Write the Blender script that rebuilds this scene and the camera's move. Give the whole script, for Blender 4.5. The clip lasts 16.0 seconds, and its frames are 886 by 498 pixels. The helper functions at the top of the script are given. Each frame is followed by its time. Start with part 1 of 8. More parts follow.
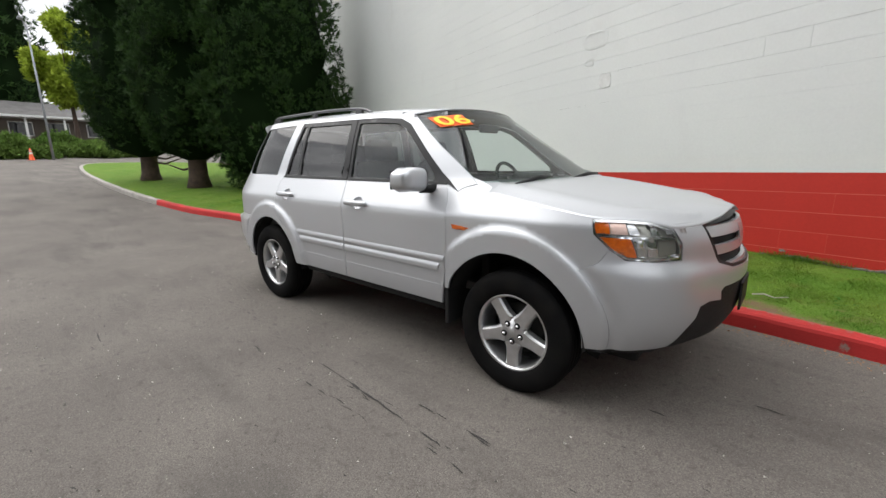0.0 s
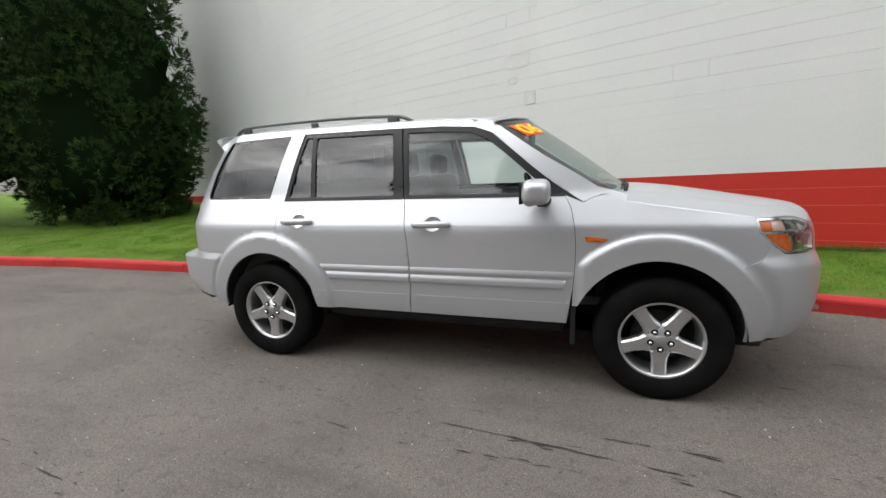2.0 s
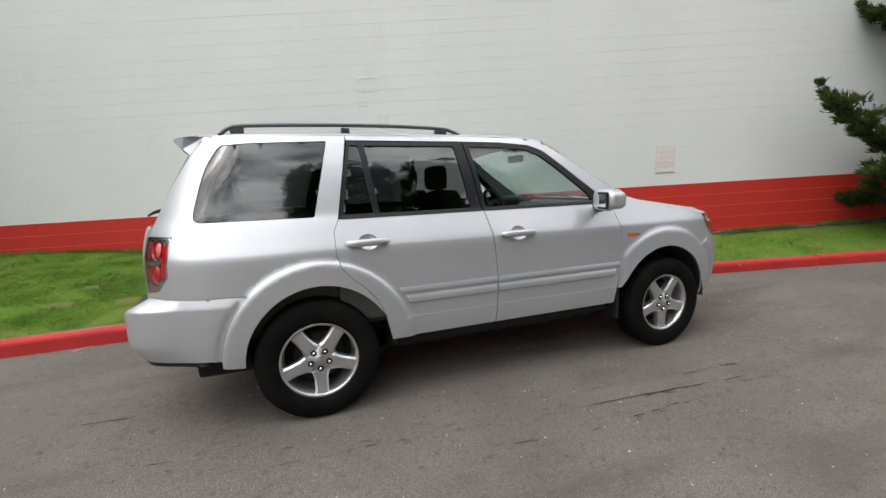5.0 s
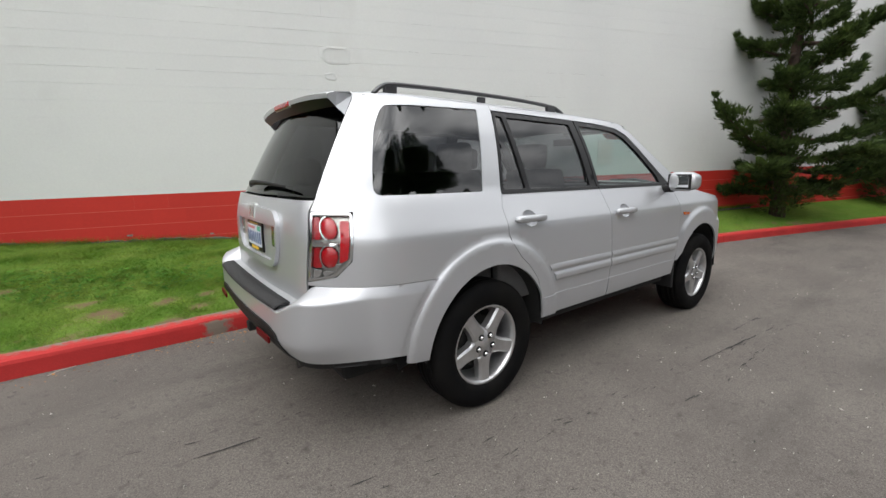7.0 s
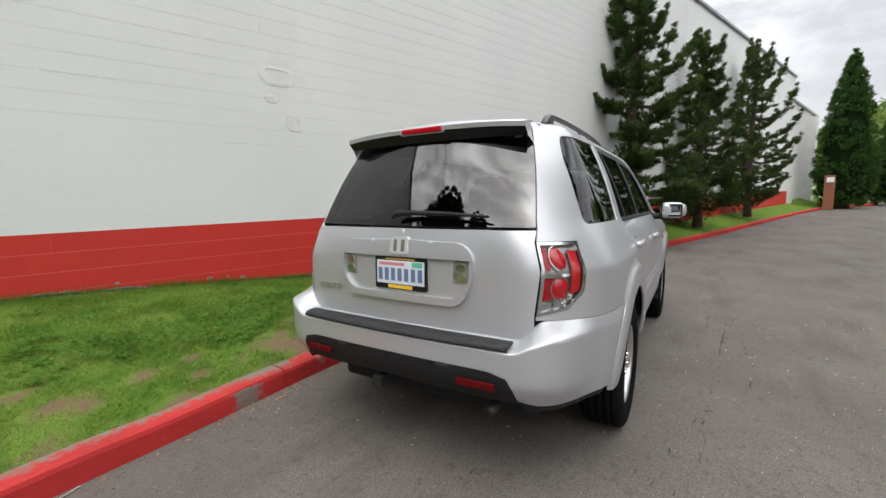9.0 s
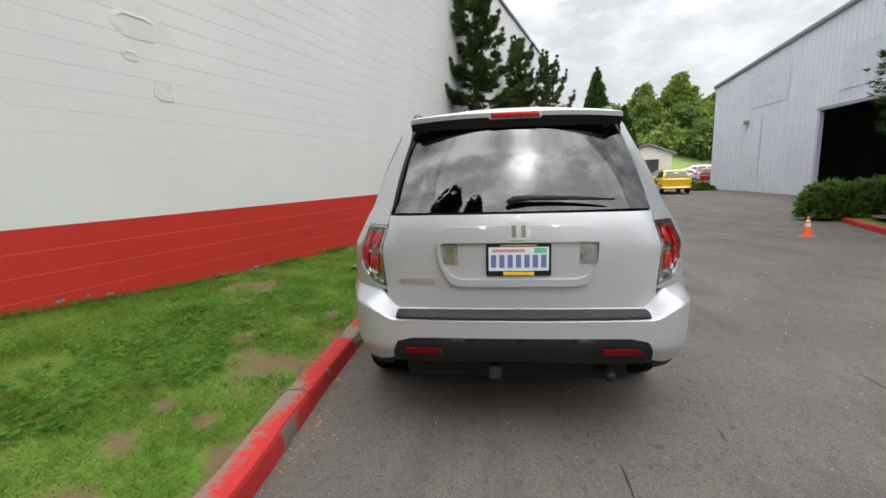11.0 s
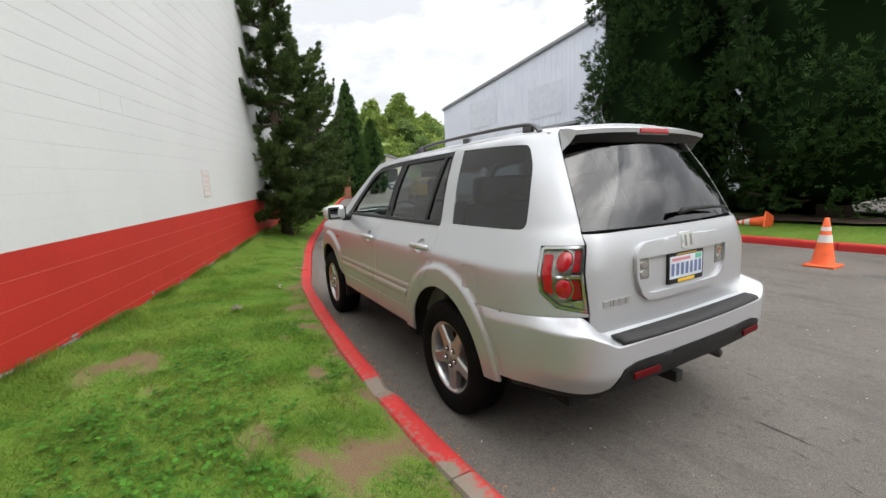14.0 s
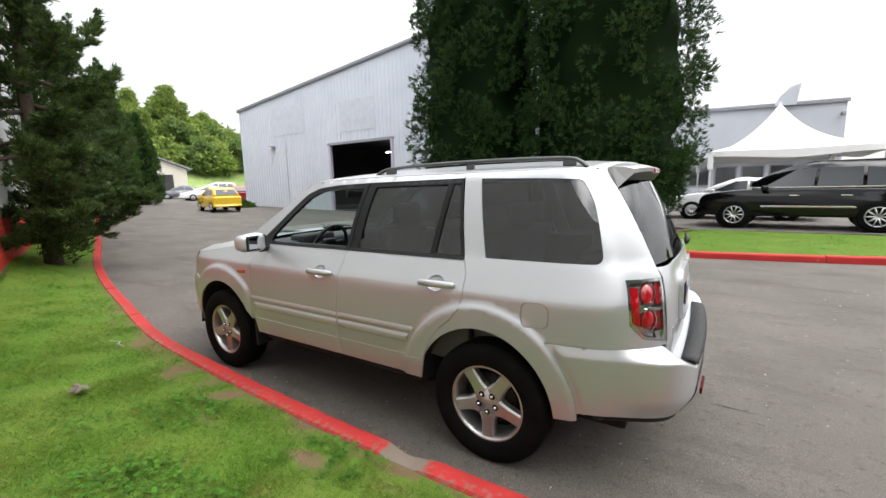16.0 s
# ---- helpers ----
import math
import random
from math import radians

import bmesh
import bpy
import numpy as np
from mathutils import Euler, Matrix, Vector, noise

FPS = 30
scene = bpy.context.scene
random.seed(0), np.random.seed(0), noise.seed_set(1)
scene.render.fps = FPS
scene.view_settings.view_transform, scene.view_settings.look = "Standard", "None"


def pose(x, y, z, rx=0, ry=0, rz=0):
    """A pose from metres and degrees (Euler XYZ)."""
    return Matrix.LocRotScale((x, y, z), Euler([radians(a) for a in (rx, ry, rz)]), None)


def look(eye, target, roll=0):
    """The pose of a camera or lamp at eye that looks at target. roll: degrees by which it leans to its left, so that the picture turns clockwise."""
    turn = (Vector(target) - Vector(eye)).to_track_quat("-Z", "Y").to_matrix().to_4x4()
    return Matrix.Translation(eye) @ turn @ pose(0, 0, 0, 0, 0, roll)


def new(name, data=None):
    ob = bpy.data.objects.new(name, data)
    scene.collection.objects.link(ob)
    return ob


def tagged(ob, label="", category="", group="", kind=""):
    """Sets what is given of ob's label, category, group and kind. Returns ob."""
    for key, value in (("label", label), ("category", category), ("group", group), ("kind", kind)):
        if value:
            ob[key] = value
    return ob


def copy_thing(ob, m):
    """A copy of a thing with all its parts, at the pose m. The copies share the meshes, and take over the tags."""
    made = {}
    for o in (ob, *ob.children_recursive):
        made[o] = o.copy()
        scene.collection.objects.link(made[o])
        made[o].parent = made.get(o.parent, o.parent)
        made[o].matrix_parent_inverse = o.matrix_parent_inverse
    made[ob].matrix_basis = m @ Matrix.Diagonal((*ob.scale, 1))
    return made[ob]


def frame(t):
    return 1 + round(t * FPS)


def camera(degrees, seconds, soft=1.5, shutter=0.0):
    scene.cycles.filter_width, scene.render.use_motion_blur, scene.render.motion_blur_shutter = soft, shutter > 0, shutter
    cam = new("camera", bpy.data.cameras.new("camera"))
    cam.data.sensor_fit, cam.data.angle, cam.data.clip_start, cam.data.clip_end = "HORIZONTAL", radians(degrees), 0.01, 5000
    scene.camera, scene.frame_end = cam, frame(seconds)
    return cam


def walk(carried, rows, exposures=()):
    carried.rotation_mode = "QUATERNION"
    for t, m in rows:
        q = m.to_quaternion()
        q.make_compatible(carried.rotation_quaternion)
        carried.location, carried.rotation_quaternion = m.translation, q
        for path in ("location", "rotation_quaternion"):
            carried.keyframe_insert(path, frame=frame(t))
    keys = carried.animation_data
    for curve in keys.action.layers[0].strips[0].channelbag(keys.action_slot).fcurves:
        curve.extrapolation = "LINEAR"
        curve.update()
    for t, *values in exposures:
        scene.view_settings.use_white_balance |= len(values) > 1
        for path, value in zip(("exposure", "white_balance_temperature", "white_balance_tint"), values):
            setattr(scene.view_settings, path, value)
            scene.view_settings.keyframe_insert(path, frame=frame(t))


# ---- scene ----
cam = camera(93.5, 16.0)
PATH = [
    (0, (2.5, -2.894, 1.359), (1.23, -1.41, 0.927), -0.6),
    (0.5, (2.081, -3.049, 1.352), (0.955, -1.448, 0.941), -2.3),
    (1, (1.697, -3.198, 1.336), (0.772, -1.467, 0.95), -2.6),
    (1.5, (1.303, -3.331, 1.353), (0.547, -1.513, 1.0), -1.8),
    (2, (0.885, -3.422, 1.37), (0.265, -1.558, 0.995), -2.4),
    (2.5, (0.489, -3.525, 1.376), (0.139, -1.585, 1.04), -2.2),
    (3, (0.085, -3.56, 1.363), (-0.059, -1.589, 1.056), -2.3),
    (3.2, (-0.046, -3.546, 1.384), (-0.118, -1.572, 1.073), -2.7),
    (5.5, (-1.805, -3.279, 1.37), (-0.99, -1.479, 1.064), -1.1),
    (6, (-2.145, -3.047, 1.372), (-1.219, -1.302, 1.053), -0.1),
    (6.5, (-2.508, -2.828, 1.31), (-1.453, -1.167, 0.956), 0.2),
    (7, (-2.868, -2.532, 1.316), (-1.675, -0.97, 0.95), -0.5),
    (7.5, (-3.183, -2.215, 1.329), (-1.823, -0.777, 1.041), -0.8),
    (8, (-3.461, -1.906, 1.332), (-1.981, -0.586, 1.069), -0.2),
    (8.5, (-3.689, -1.568, 1.327), (-2.104, -0.364, 1.125), -0.3),
    (9, (-3.929, -1.246, 1.312), (-2.23, -0.215, 1.093), -0.6),
    (9.2, (-4.013, -1.108, 1.301), (-2.283, -0.135, 1.054), 0.2),
    (11.3, (-4.332, 0.402, 1.337), (-2.353, 0.48, 1.059), -1.4),
    (11.5, (-4.312, 0.559, 1.328), (-2.329, 0.573, 1.068), -1.1),
    (12, (-4.223, 0.936, 1.342), (-2.244, 0.793, 1.087), -2.4),
    (12.5, (-4.069, 1.281, 1.358), (-2.111, 0.968, 1.093), -1.1),
    (13, (-3.944, 1.6, 1.402), (-2.027, 1.098, 1.13), -0.6),
    (13.5, (-3.793, 1.941, 1.445), (-1.984, 1.146, 1.14), -2.0),
    (14, (-3.547, 2.179, 1.454), (-1.823, 1.212, 1.147), -2.7),
    (14.5, (-3.251, 2.418, 1.473), (-1.673, 1.246, 1.106), -1.7),
    (15, (-2.959, 2.649, 1.519), (-1.597, 1.233, 1.143), -2.0),
    (15.5, (-2.659, 2.817, 1.557), (-1.446, 1.269, 1.194), -1.5),
    (16, (-2.39, 2.971, 1.612), (-1.316, 1.309, 1.322), -1.4),
]
walk(cam, [(t, look(eye, target, roll)) for t, eye, target, roll in PATH], exposures=[(0, 1.08), (3, 1.05), (7, 0.99), (9, 1.02), (12.5, 1.02), (14.5, 1.38), (16, 1.47)])

# ---- world and light: overcast sky with broken cloud ----
SUN_DIR = Vector((-0.55, -0.12, 0.78)).normalized()
world = bpy.data.worlds.new("overcast_sky")
scene.world = world
world.use_nodes = True
wn, wl = world.node_tree.nodes, world.node_tree.links
wn.clear()
w_out = wn.new("ShaderNodeOutputWorld")
w_bg = wn.new("ShaderNodeBackground")
w_bg.inputs["Strength"].default_value = 1.0
w_sky = wn.new("ShaderNodeTexSky")
w_sky.sky_type = "NISHITA"
w_sky.sun_disc = False
w_sky.sun_elevation = math.asin(SUN_DIR.z)
w_sky.sun_rotation = math.atan2(SUN_DIR.x, SUN_DIR.y)
w_sky.dust_density = 3.0
w_co = wn.new("ShaderNodeTexCoord")
w_map = wn.new("ShaderNodeMapping")
w_map.inputs["Scale"].default_value = (1.0, 1.0, 2.2)
w_noise = wn.new("ShaderNodeTexNoise")
w_noise.inputs["Scale"].default_value = 3.0
w_noise.inputs["Detail"].default_value = 7.0
w_noise.inputs["Roughness"].default_value = 0.58
w_ramp = wn.new("ShaderNodeValToRGB")
w_ramp.color_ramp.elements[0].position, w_ramp.color_ramp.elements[0].color = 0.40, (0.21, 0.22, 0.235, 1)
w_ramp.color_ramp.elements[1].position, w_ramp.color_ramp.elements[1].color = 0.64, (1.15, 1.15, 1.15, 1)
# an overcast sky is brighter overhead than at the horizon
w_sep = wn.new("ShaderNodeSeparateXYZ")
w_up = wn.new("ShaderNodeMapRange")
w_up.interpolation_type = "SMOOTHERSTEP"
w_up.inputs["From Min"].default_value, w_up.inputs["From Max"].default_value = 0.0, 1.0
w_up.inputs["To Min"].default_value, w_up.inputs["To Max"].default_value = 0.48, 1.75
w_lum = wn.new("ShaderNodeVectorMath")
w_lum.operation = "SCALE"
w_sc = wn.new("ShaderNodeMix")
w_sc.data_type, w_sc.blend_type = "RGBA", "MULTIPLY"
w_sc.inputs["Factor"].default_value = 1.0
w_sc.inputs["B"].default_value = (0.12, 0.12, 0.12, 1)
w_mix = wn.new("ShaderNodeMix")
w_mix.data_type = "RGBA"
w_mix.inputs["Factor"].default_value = 0.9
wl.new(w_co.outputs["Generated"], w_map.inputs["Vector"])
wl.new(w_map.outputs["Vector"], w_noise.inputs["Vector"])
wl.new(w_noise.outputs["Fac"], w_ramp.inputs["Fac"])
wl.new(w_sky.outputs["Color"], w_sc.inputs["A"])
wl.new(w_sc.outputs["Result"], w_mix.inputs["A"])
wl.new(w_co.outputs["Generated"], w_sep.inputs["Vector"])
wl.new(w_sep.outputs["Z"], w_up.inputs["Value"])
# and brighter still round the veiled sun
w_dot = wn.new("ShaderNodeVectorMath")
w_dot.operation = "DOT_PRODUCT"
w_dot.inputs[1].default_value = SUN_DIR
w_glow = wn.new("ShaderNodeMapRange")
w_glow.interpolation_type = "SMOOTHSTEP"
w_glow.inputs["From Min"].default_value, w_glow.inputs["From Max"].default_value = 0.35, 1.0
w_glow.inputs["To Min"].default_value, w_glow.inputs["To Max"].default_value = 1.0, 1.45
w_core = wn.new("ShaderNodeMapRange")
w_core.interpolation_type = "SMOOTHSTEP"
w_core.inputs["From Min"].default_value, w_core.inputs["From Max"].default_value = 0.99, 1.0
w_core.inputs["To Min"].default_value, w_core.inputs["To Max"].default_value = 0.0, 2.4
w_sum = wn.new("ShaderNodeMath")
w_sum.operation = "ADD"
w_all = wn.new("ShaderNodeMath")
w_all.operation = "MULTIPLY"
wl.new(w_co.outputs["Generated"], w_dot.inputs[0])
wl.new(w_dot.outputs["Value"], w_glow.inputs["Value"])
wl.new(w_up.outputs["Result"], w_all.inputs[0])
wl.new(w_dot.outputs["Value"], w_core.inputs["Value"])
wl.new(w_glow.outputs["Result"], w_sum.inputs[0])
wl.new(w_core.outputs["Result"], w_sum.inputs[1])
wl.new(w_sum.outputs["Value"], w_all.inputs[1])
# low over the horizon the cloud is smooth and pale
w_low = wn.new("ShaderNodeMapRange")
w_low.inputs["From Min"].default_value, w_low.inputs["From Max"].default_value = 0.12, 0.60
w_low.inputs["To Min"].default_value, w_low.inputs["To Max"].default_value = 0.22, 1.0
w_pale = wn.new("ShaderNodeMix")
w_pale.data_type = "RGBA"
w_pale.inputs["A"].default_value = (0.91, 0.91, 0.91, 1)
wl.new(w_sep.outputs["Z"], w_low.inputs["Value"])
wl.new(w_low.outputs["Result"], w_pale.inputs["Factor"])
wl.new(w_ramp.outputs["Color"], w_pale.inputs["B"])
wl.new(w_pale.outputs["Result"], w_lum.inputs[0])
wl.new(w_all.outputs["Value"], w_lum.inputs["Scale"])
wl.new(w_lum.outputs["Vector"], w_mix.inputs["B"])
wl.new(w_mix.outputs["Result"], w_bg.inputs["Color"])
wl.new(w_bg.outputs["Background"], w_out.inputs["Surface"])

sun_data = bpy.data.lights.new("sun", "SUN")
sun_data.energy, sun_data.angle, sun_data.color = 0.6, radians(60), (1.0, 0.97, 0.92)
sun_ob = new("sun", sun_data)
sun_ob.matrix_world = look(SUN_DIR * 50, (0, 0, 0))


# ---- materials ----
def mat(name, color=(0.5, 0.5, 0.5), rough=0.6, metal=0.0, var=None, scale=8.0, fine=0.0, fine_scale=120.0, bump=0.0, bump_scale=200.0, coat=0.0, spec=0.5, island=0.0, objrand=0.0, detail=4.0):
    """A surface with broad variation (var: second colour), fine grain, and relief, all at world size."""
    m = bpy.data.materials.new(name)
    m.use_nodes = True
    n, l = m.node_tree.nodes, m.node_tree.links
    b = n["Principled BSDF"]
    b.inputs["Roughness"].default_value, b.inputs["Metallic"].default_value = rough, metal
    b.inputs["Coat Weight"].default_value, b.inputs["Specular IOR Level"].default_value = coat, spec
    b.inputs["Coat Roughness"].default_value = 0.04
    co = n.new("ShaderNodeNewGeometry")
    col = n.new("ShaderNodeRGB")
    col.outputs[0].default_value = (*color, 1)
    cur = col.outputs[0]
    if var:
        t = n.new("ShaderNodeTexNoise")
        t.inputs["Scale"].default_value, t.inputs["Detail"].default_value = scale, detail
        l.new(co.outputs["Position"], t.inputs["Vector"])
        r = n.new("ShaderNodeMapRange")
        r.inputs["From Min"].default_value, r.inputs["From Max"].default_value = 0.35, 0.68
        l.new(t.outputs["Fac"], r.inputs["Value"])
        x = n.new("ShaderNodeMix")
        x.data_type = "RGBA"
        x.inputs["B"].default_value = (*var, 1)
        l.new(r.outputs["Result"], x.inputs["Factor"])
        l.new(cur, x.inputs["A"])
        cur = x.outputs["Result"]
    if fine:
        t = n.new("ShaderNodeTexNoise")
        t.inputs["Scale"].default_value, t.inputs["Detail"].default_value = fine_scale, 3
        l.new(co.outputs["Position"], t.inputs["Vector"])
        r = n.new("ShaderNodeMapRange")
        r.inputs["From Min"].default_value, r.inputs["From Max"].default_value = 0.3, 0.7
        r.inputs["To Min"].default_value, r.inputs["To Max"].default_value = 1 - fine, 1 + fine
        l.new(t.outputs["Fac"], r.inputs["Value"])
        x = n.new("ShaderNodeVectorMath")
        x.operation = "SCALE"
        l.new(cur, x.inputs[0])
        l.new(r.outputs["Result"], x.inputs["Scale"])
        cur = x.outputs["Vector"]
    for amount, node, sock in ((island, "ShaderNodeNewGeometry", "Random Per Island"), (objrand, "ShaderNodeObjectInfo", "Random")):
        if amount:
            g = n.new(node)
            r = n.new("ShaderNodeMapRange")
            r.inputs["To Min"].default_value, r.inputs["To Max"].default_value = 1 - amount, 1 + amount
            l.new(g.outputs[sock], r.inputs["Value"])
            x = n.new("ShaderNodeVectorMath")
            x.operation = "SCALE"
            l.new(cur, x.inputs[0])
            l.new(r.outputs["Result"], x.inputs["Scale"])
            cur = x.outputs["Vector"]
    l.new(cur, b.inputs["Base Color"])
    if bump:
        t = n.new("ShaderNodeTexNoise")
        t.inputs["Scale"].default_value, t.inputs["Detail"].default_value = bump_scale, 5
        l.new(co.outputs["Position"], t.inputs["Vector"])
        k = n.new("ShaderNodeBump")
        k.inputs["Strength"].default_value, k.inputs["Distance"].default_value = bump, 0.01
        l.new(t.outputs["Fac"], k.inputs["Height"])
        l.new(k.outputs["Normal"], b.inputs["Normal"])
    return m


def add_mask(m, color, scale, lo, hi, detail=6.0, stretch=(1, 1, 1), rough=None):
    """Lays worn or stained spots of another colour over a material made by mat()."""
    n, l = m.node_tree.nodes, m.node_tree.links
    b = n["Principled BSDF"]
    old = b.inputs["Base Color"].links[0].from_socket
    co = n.new("ShaderNodeNewGeometry")
    mp = n.new("ShaderNodeMapping")
    mp.inputs["Scale"].default_value = stretch
    t = n.new("ShaderNodeTexNoise")
    t.inputs["Scale"].default_value, t.inputs["Detail"].default_value, t.inputs["Roughness"].default_value = scale, detail, 0.65
    r = n.new("ShaderNodeMapRange")
    r.inputs["From Min"].default_value, r.inputs["From Max"].default_value = lo, hi
    x = n.new("ShaderNodeMix")
    x.data_type = "RGBA"
    x.inputs["B"].default_value = (*color, 1)
    l.new(co.outputs["Position"], mp.inputs["Vector"])
    l.new(mp.outputs["Vector"], t.inputs["Vector"])
    l.new(t.outputs["Fac"], r.inputs["Value"])
    l.new(r.outputs["Result"], x.inputs["Factor"])
    l.new(old, x.inputs["A"])
    l.new(x.outputs["Result"], b.inputs["Base Color"])
    return m


def attr_mix(m, attribute, color, soft=0.25, scale=14.0):
    """Mixes a colour in where a vertex attribute, roughened by noise, is high."""
    n, l = m.node_tree.nodes, m.node_tree.links
    b = n["Principled BSDF"]
    old = b.inputs["Base Color"].links[0].from_socket
    a = n.new("ShaderNodeAttribute")
    a.attribute_name = attribute
    co = n.new("ShaderNodeNewGeometry")
    t = n.new("ShaderNodeTexNoise")
    t.inputs["Scale"].default_value, t.inputs["Detail"].default_value = scale, 6
    s = n.new("ShaderNodeMath")
    s.operation = "MULTIPLY_ADD"
    s.inputs[1].default_value, s.inputs[2].default_value = 1.1, -0.55
    d = n.new("ShaderNodeMath")
    r = n.new("ShaderNodeMapRange")
    r.inputs["From Min"].default_value, r.inputs["From Max"].default_value = 0.5 - soft, 0.5 + soft
    x = n.new("ShaderNodeMix")
    x.data_type = "RGBA"
    x.inputs["B"].default_value = (*color, 1)
    l.new(co.outputs["Position"], t.inputs["Vector"])
    l.new(t.outputs["Fac"], s.inputs[0])
    l.new(a.outputs["Fac"], d.inputs[0])
    l.new(s.outputs[0], d.inputs[1])
    l.new(d.outputs[0], r.inputs["Value"])
    l.new(r.outputs["Result"], x.inputs["Factor"])
    l.new(old, x.inputs["A"])
    l.new(x.outputs["Result"], b.inputs["Base Color"])
    return m


def glass_mat(name, tint, gloss_rough=0.0, ior=1.6):
    """Thin sheet glass: tinted see-through with a mirror coat that grows at grazing angles."""
    m = bpy.data.materials.new(name)
    m.use_nodes = True
    n, l = m.node_tree.nodes, m.node_tree.links
    n.clear()
    out = n.new("ShaderNodeOutputMaterial")
    mix = n.new("ShaderNodeMixShader")
    tr = n.new("ShaderNodeBsdfTransparent")
    tr.inputs["Color"].default_value = (*tint, 1)
    gl = n.new("ShaderNodeBsdfGlossy")
    gl.inputs["Roughness"].default_value = gloss_rough
    # gloss by Schlick's rule, alike from both sides
    lw = n.new("ShaderNodeLayerWeight")
    lw.inputs["Blend"].default_value = 0.5
    pw = n.new("ShaderNodeMath")
    pw.operation = "POWER"
    pw.inputs[1].default_value = 5.0
    r0 = ((ior - 1) / (ior + 1)) ** 2
    ma = n.new("ShaderNodeMath")
    ma.operation = "MULTIPLY_ADD"
    ma.inputs[1].default_value, ma.inputs[2].default_value = 1 - r0, r0
    l.new(lw.outputs["Facing"], pw.inputs[0])
    l.new(pw.outputs["Value"], ma.inputs[0])
    l.new(ma.outputs["Value"], mix.inputs["Fac"])
    l.new(tr.outputs["BSDF"], mix.inputs[1])
    l.new(gl.outputs["BSDF"], mix.inputs[2])
    l.new(mix.outputs["Shader"], out.inputs["Surface"])
    return m


def glow_mat(name, color, strength):
    m = bpy.data.materials.new(name)
    m.use_nodes = True
    b = m.node_tree.nodes["Principled BSDF"]
    b.inputs["Base Color"].default_value = (*color, 1)
    b.inputs["Emission Color"].default_value = (*color, 1)
    b.inputs["Emission Strength"].default_value = strength
    return m


M_ASPHALT = mat("asphalt", (0.106, 0.094, 0.084), 0.9, var=(0.138, 0.124, 0.110), scale=0.9, fine=0.42, fine_scale=170, bump=0.45, bump_scale=210, spec=0.35)
add_mask(M_ASPHALT, (0.062, 0.056, 0.050), 1.1, 0.52, 0.78, stretch=(0.4, 1.5, 1))
add_mask(M_ASPHALT, (0.070, 0.063, 0.057), 14.0, 0.56, 0.72, detail=5)
add_mask(M_ASPHALT, (0.20, 0.185, 0.17), 75.0, 0.66, 0.72, detail=2)
add_mask(M_ASPHALT, (0.035, 0.032, 0.030), 48.0, 0.68, 0.74, detail=2)
M_CRACK = mat("crack_filler", (0.03, 0.028, 0.026), 0.9, fine=0.3)
M_CONCRETE = mat("concrete", (0.33, 0.31, 0.28), 0.9, var=(0.24, 0.22, 0.20), scale=3, fine=0.15, bump=0.25)
M_KERB_RED = mat("red_kerb_paint", (0.44, 0.030, 0.028), 0.7, spec=0.25, var=(0.36, 0.026, 0.024), scale=2.5, fine=0.08, bump=0.2, bump_scale=90)
add_mask(M_KERB_RED, (0.25, 0.20, 0.17), 5.0, 0.66, 0.72, detail=8)
attr_mix(M_KERB_RED, "bare", (0.19, 0.155, 0.125), 0.2, 26.0)
M_LAWN = mat("lawn", (0.084, 0.165, 0.020), 0.95, var=(0.118, 0.180, 0.029), scale=1.3, fine=0.35, fine_scale=160, bump=0.6, bump_scale=90, spec=0.15)
attr_mix(M_LAWN, "dirt", (0.150, 0.100, 0.060), 0.34, 30.0)
add_mask(M_LAWN, (0.15, 0.125, 0.05), 7.0, 0.60, 0.75)
M_WHITE_BLOCK = mat("white_block_paint", (0.66, 0.67, 0.655), 0.62, var=(0.63, 0.64, 0.63), scale=0.8, fine=0.02, fine_scale=40, bump=0.10, bump_scale=70, objrand=0.004)
add_mask(M_WHITE_BLOCK, (0.59, 0.59, 0.575), 0.9, 0.60, 0.85, stretch=(1, 1, 0.5))
M_RED_BLOCK = mat("red_block_paint", (0.49, 0.031, 0.021), 0.6, spec=0.3, var=(0.46, 0.03, 0.021), scale=1.2, fine=0.04, fine_scale=40, bump=0.12, bump_scale=70, objrand=0.03)
M_MORTAR_W = mat("white_joint_paint", (0.66, 0.67, 0.655), 0.6, bump=0.1)
M_MORTAR_R = mat("red_joint_paint", (0.56, 0.12, 0.09), 0.55, bump=0.1)
M_FOLIAGE_DARK = mat("conifer_needles_dark", (0.015, 0.038, 0.009), 0.75, var=(0.036, 0.078, 0.015), scale=2.2, island=0.45, spec=0.25)
M_FOLIAGE_JUNIPER = mat("juniper_needles", (0.040, 0.068, 0.020), 0.75, var=(0.080, 0.120, 0.030), scale=2.5, island=0.45, spec=0.25)
M_FOLIAGE_HEDGE = mat("arborvitae_leaves", (0.030, 0.070, 0.014), 0.8, var=(0.055, 0.105, 0.02), scale=1.5, island=0.4, spec=0.2)
M_FOLIAGE_LIGHT = mat("spring_leaves", (0.24, 0.32, 0.03), 0.7, var=(0.32, 0.40, 0.05), scale=1.0, island=0.35, spec=0.2)
M_FOLIAGE_MID = mat("deciduous_leaves", (0.075, 0.14, 0.025), 0.75, var=(0.13, 0.20, 0.045), scale=0.35, island=0.35, spec=0.2)
# light green hill leaves, paled further: distance haze is put into both colours
M_FOLIAGE_FAR = mat("hazed_far_leaves", (0.12, 0.19, 0.055), 0.75, var=(0.18, 0.25, 0.075), scale=0.3, island=0.3, spec=0.2)
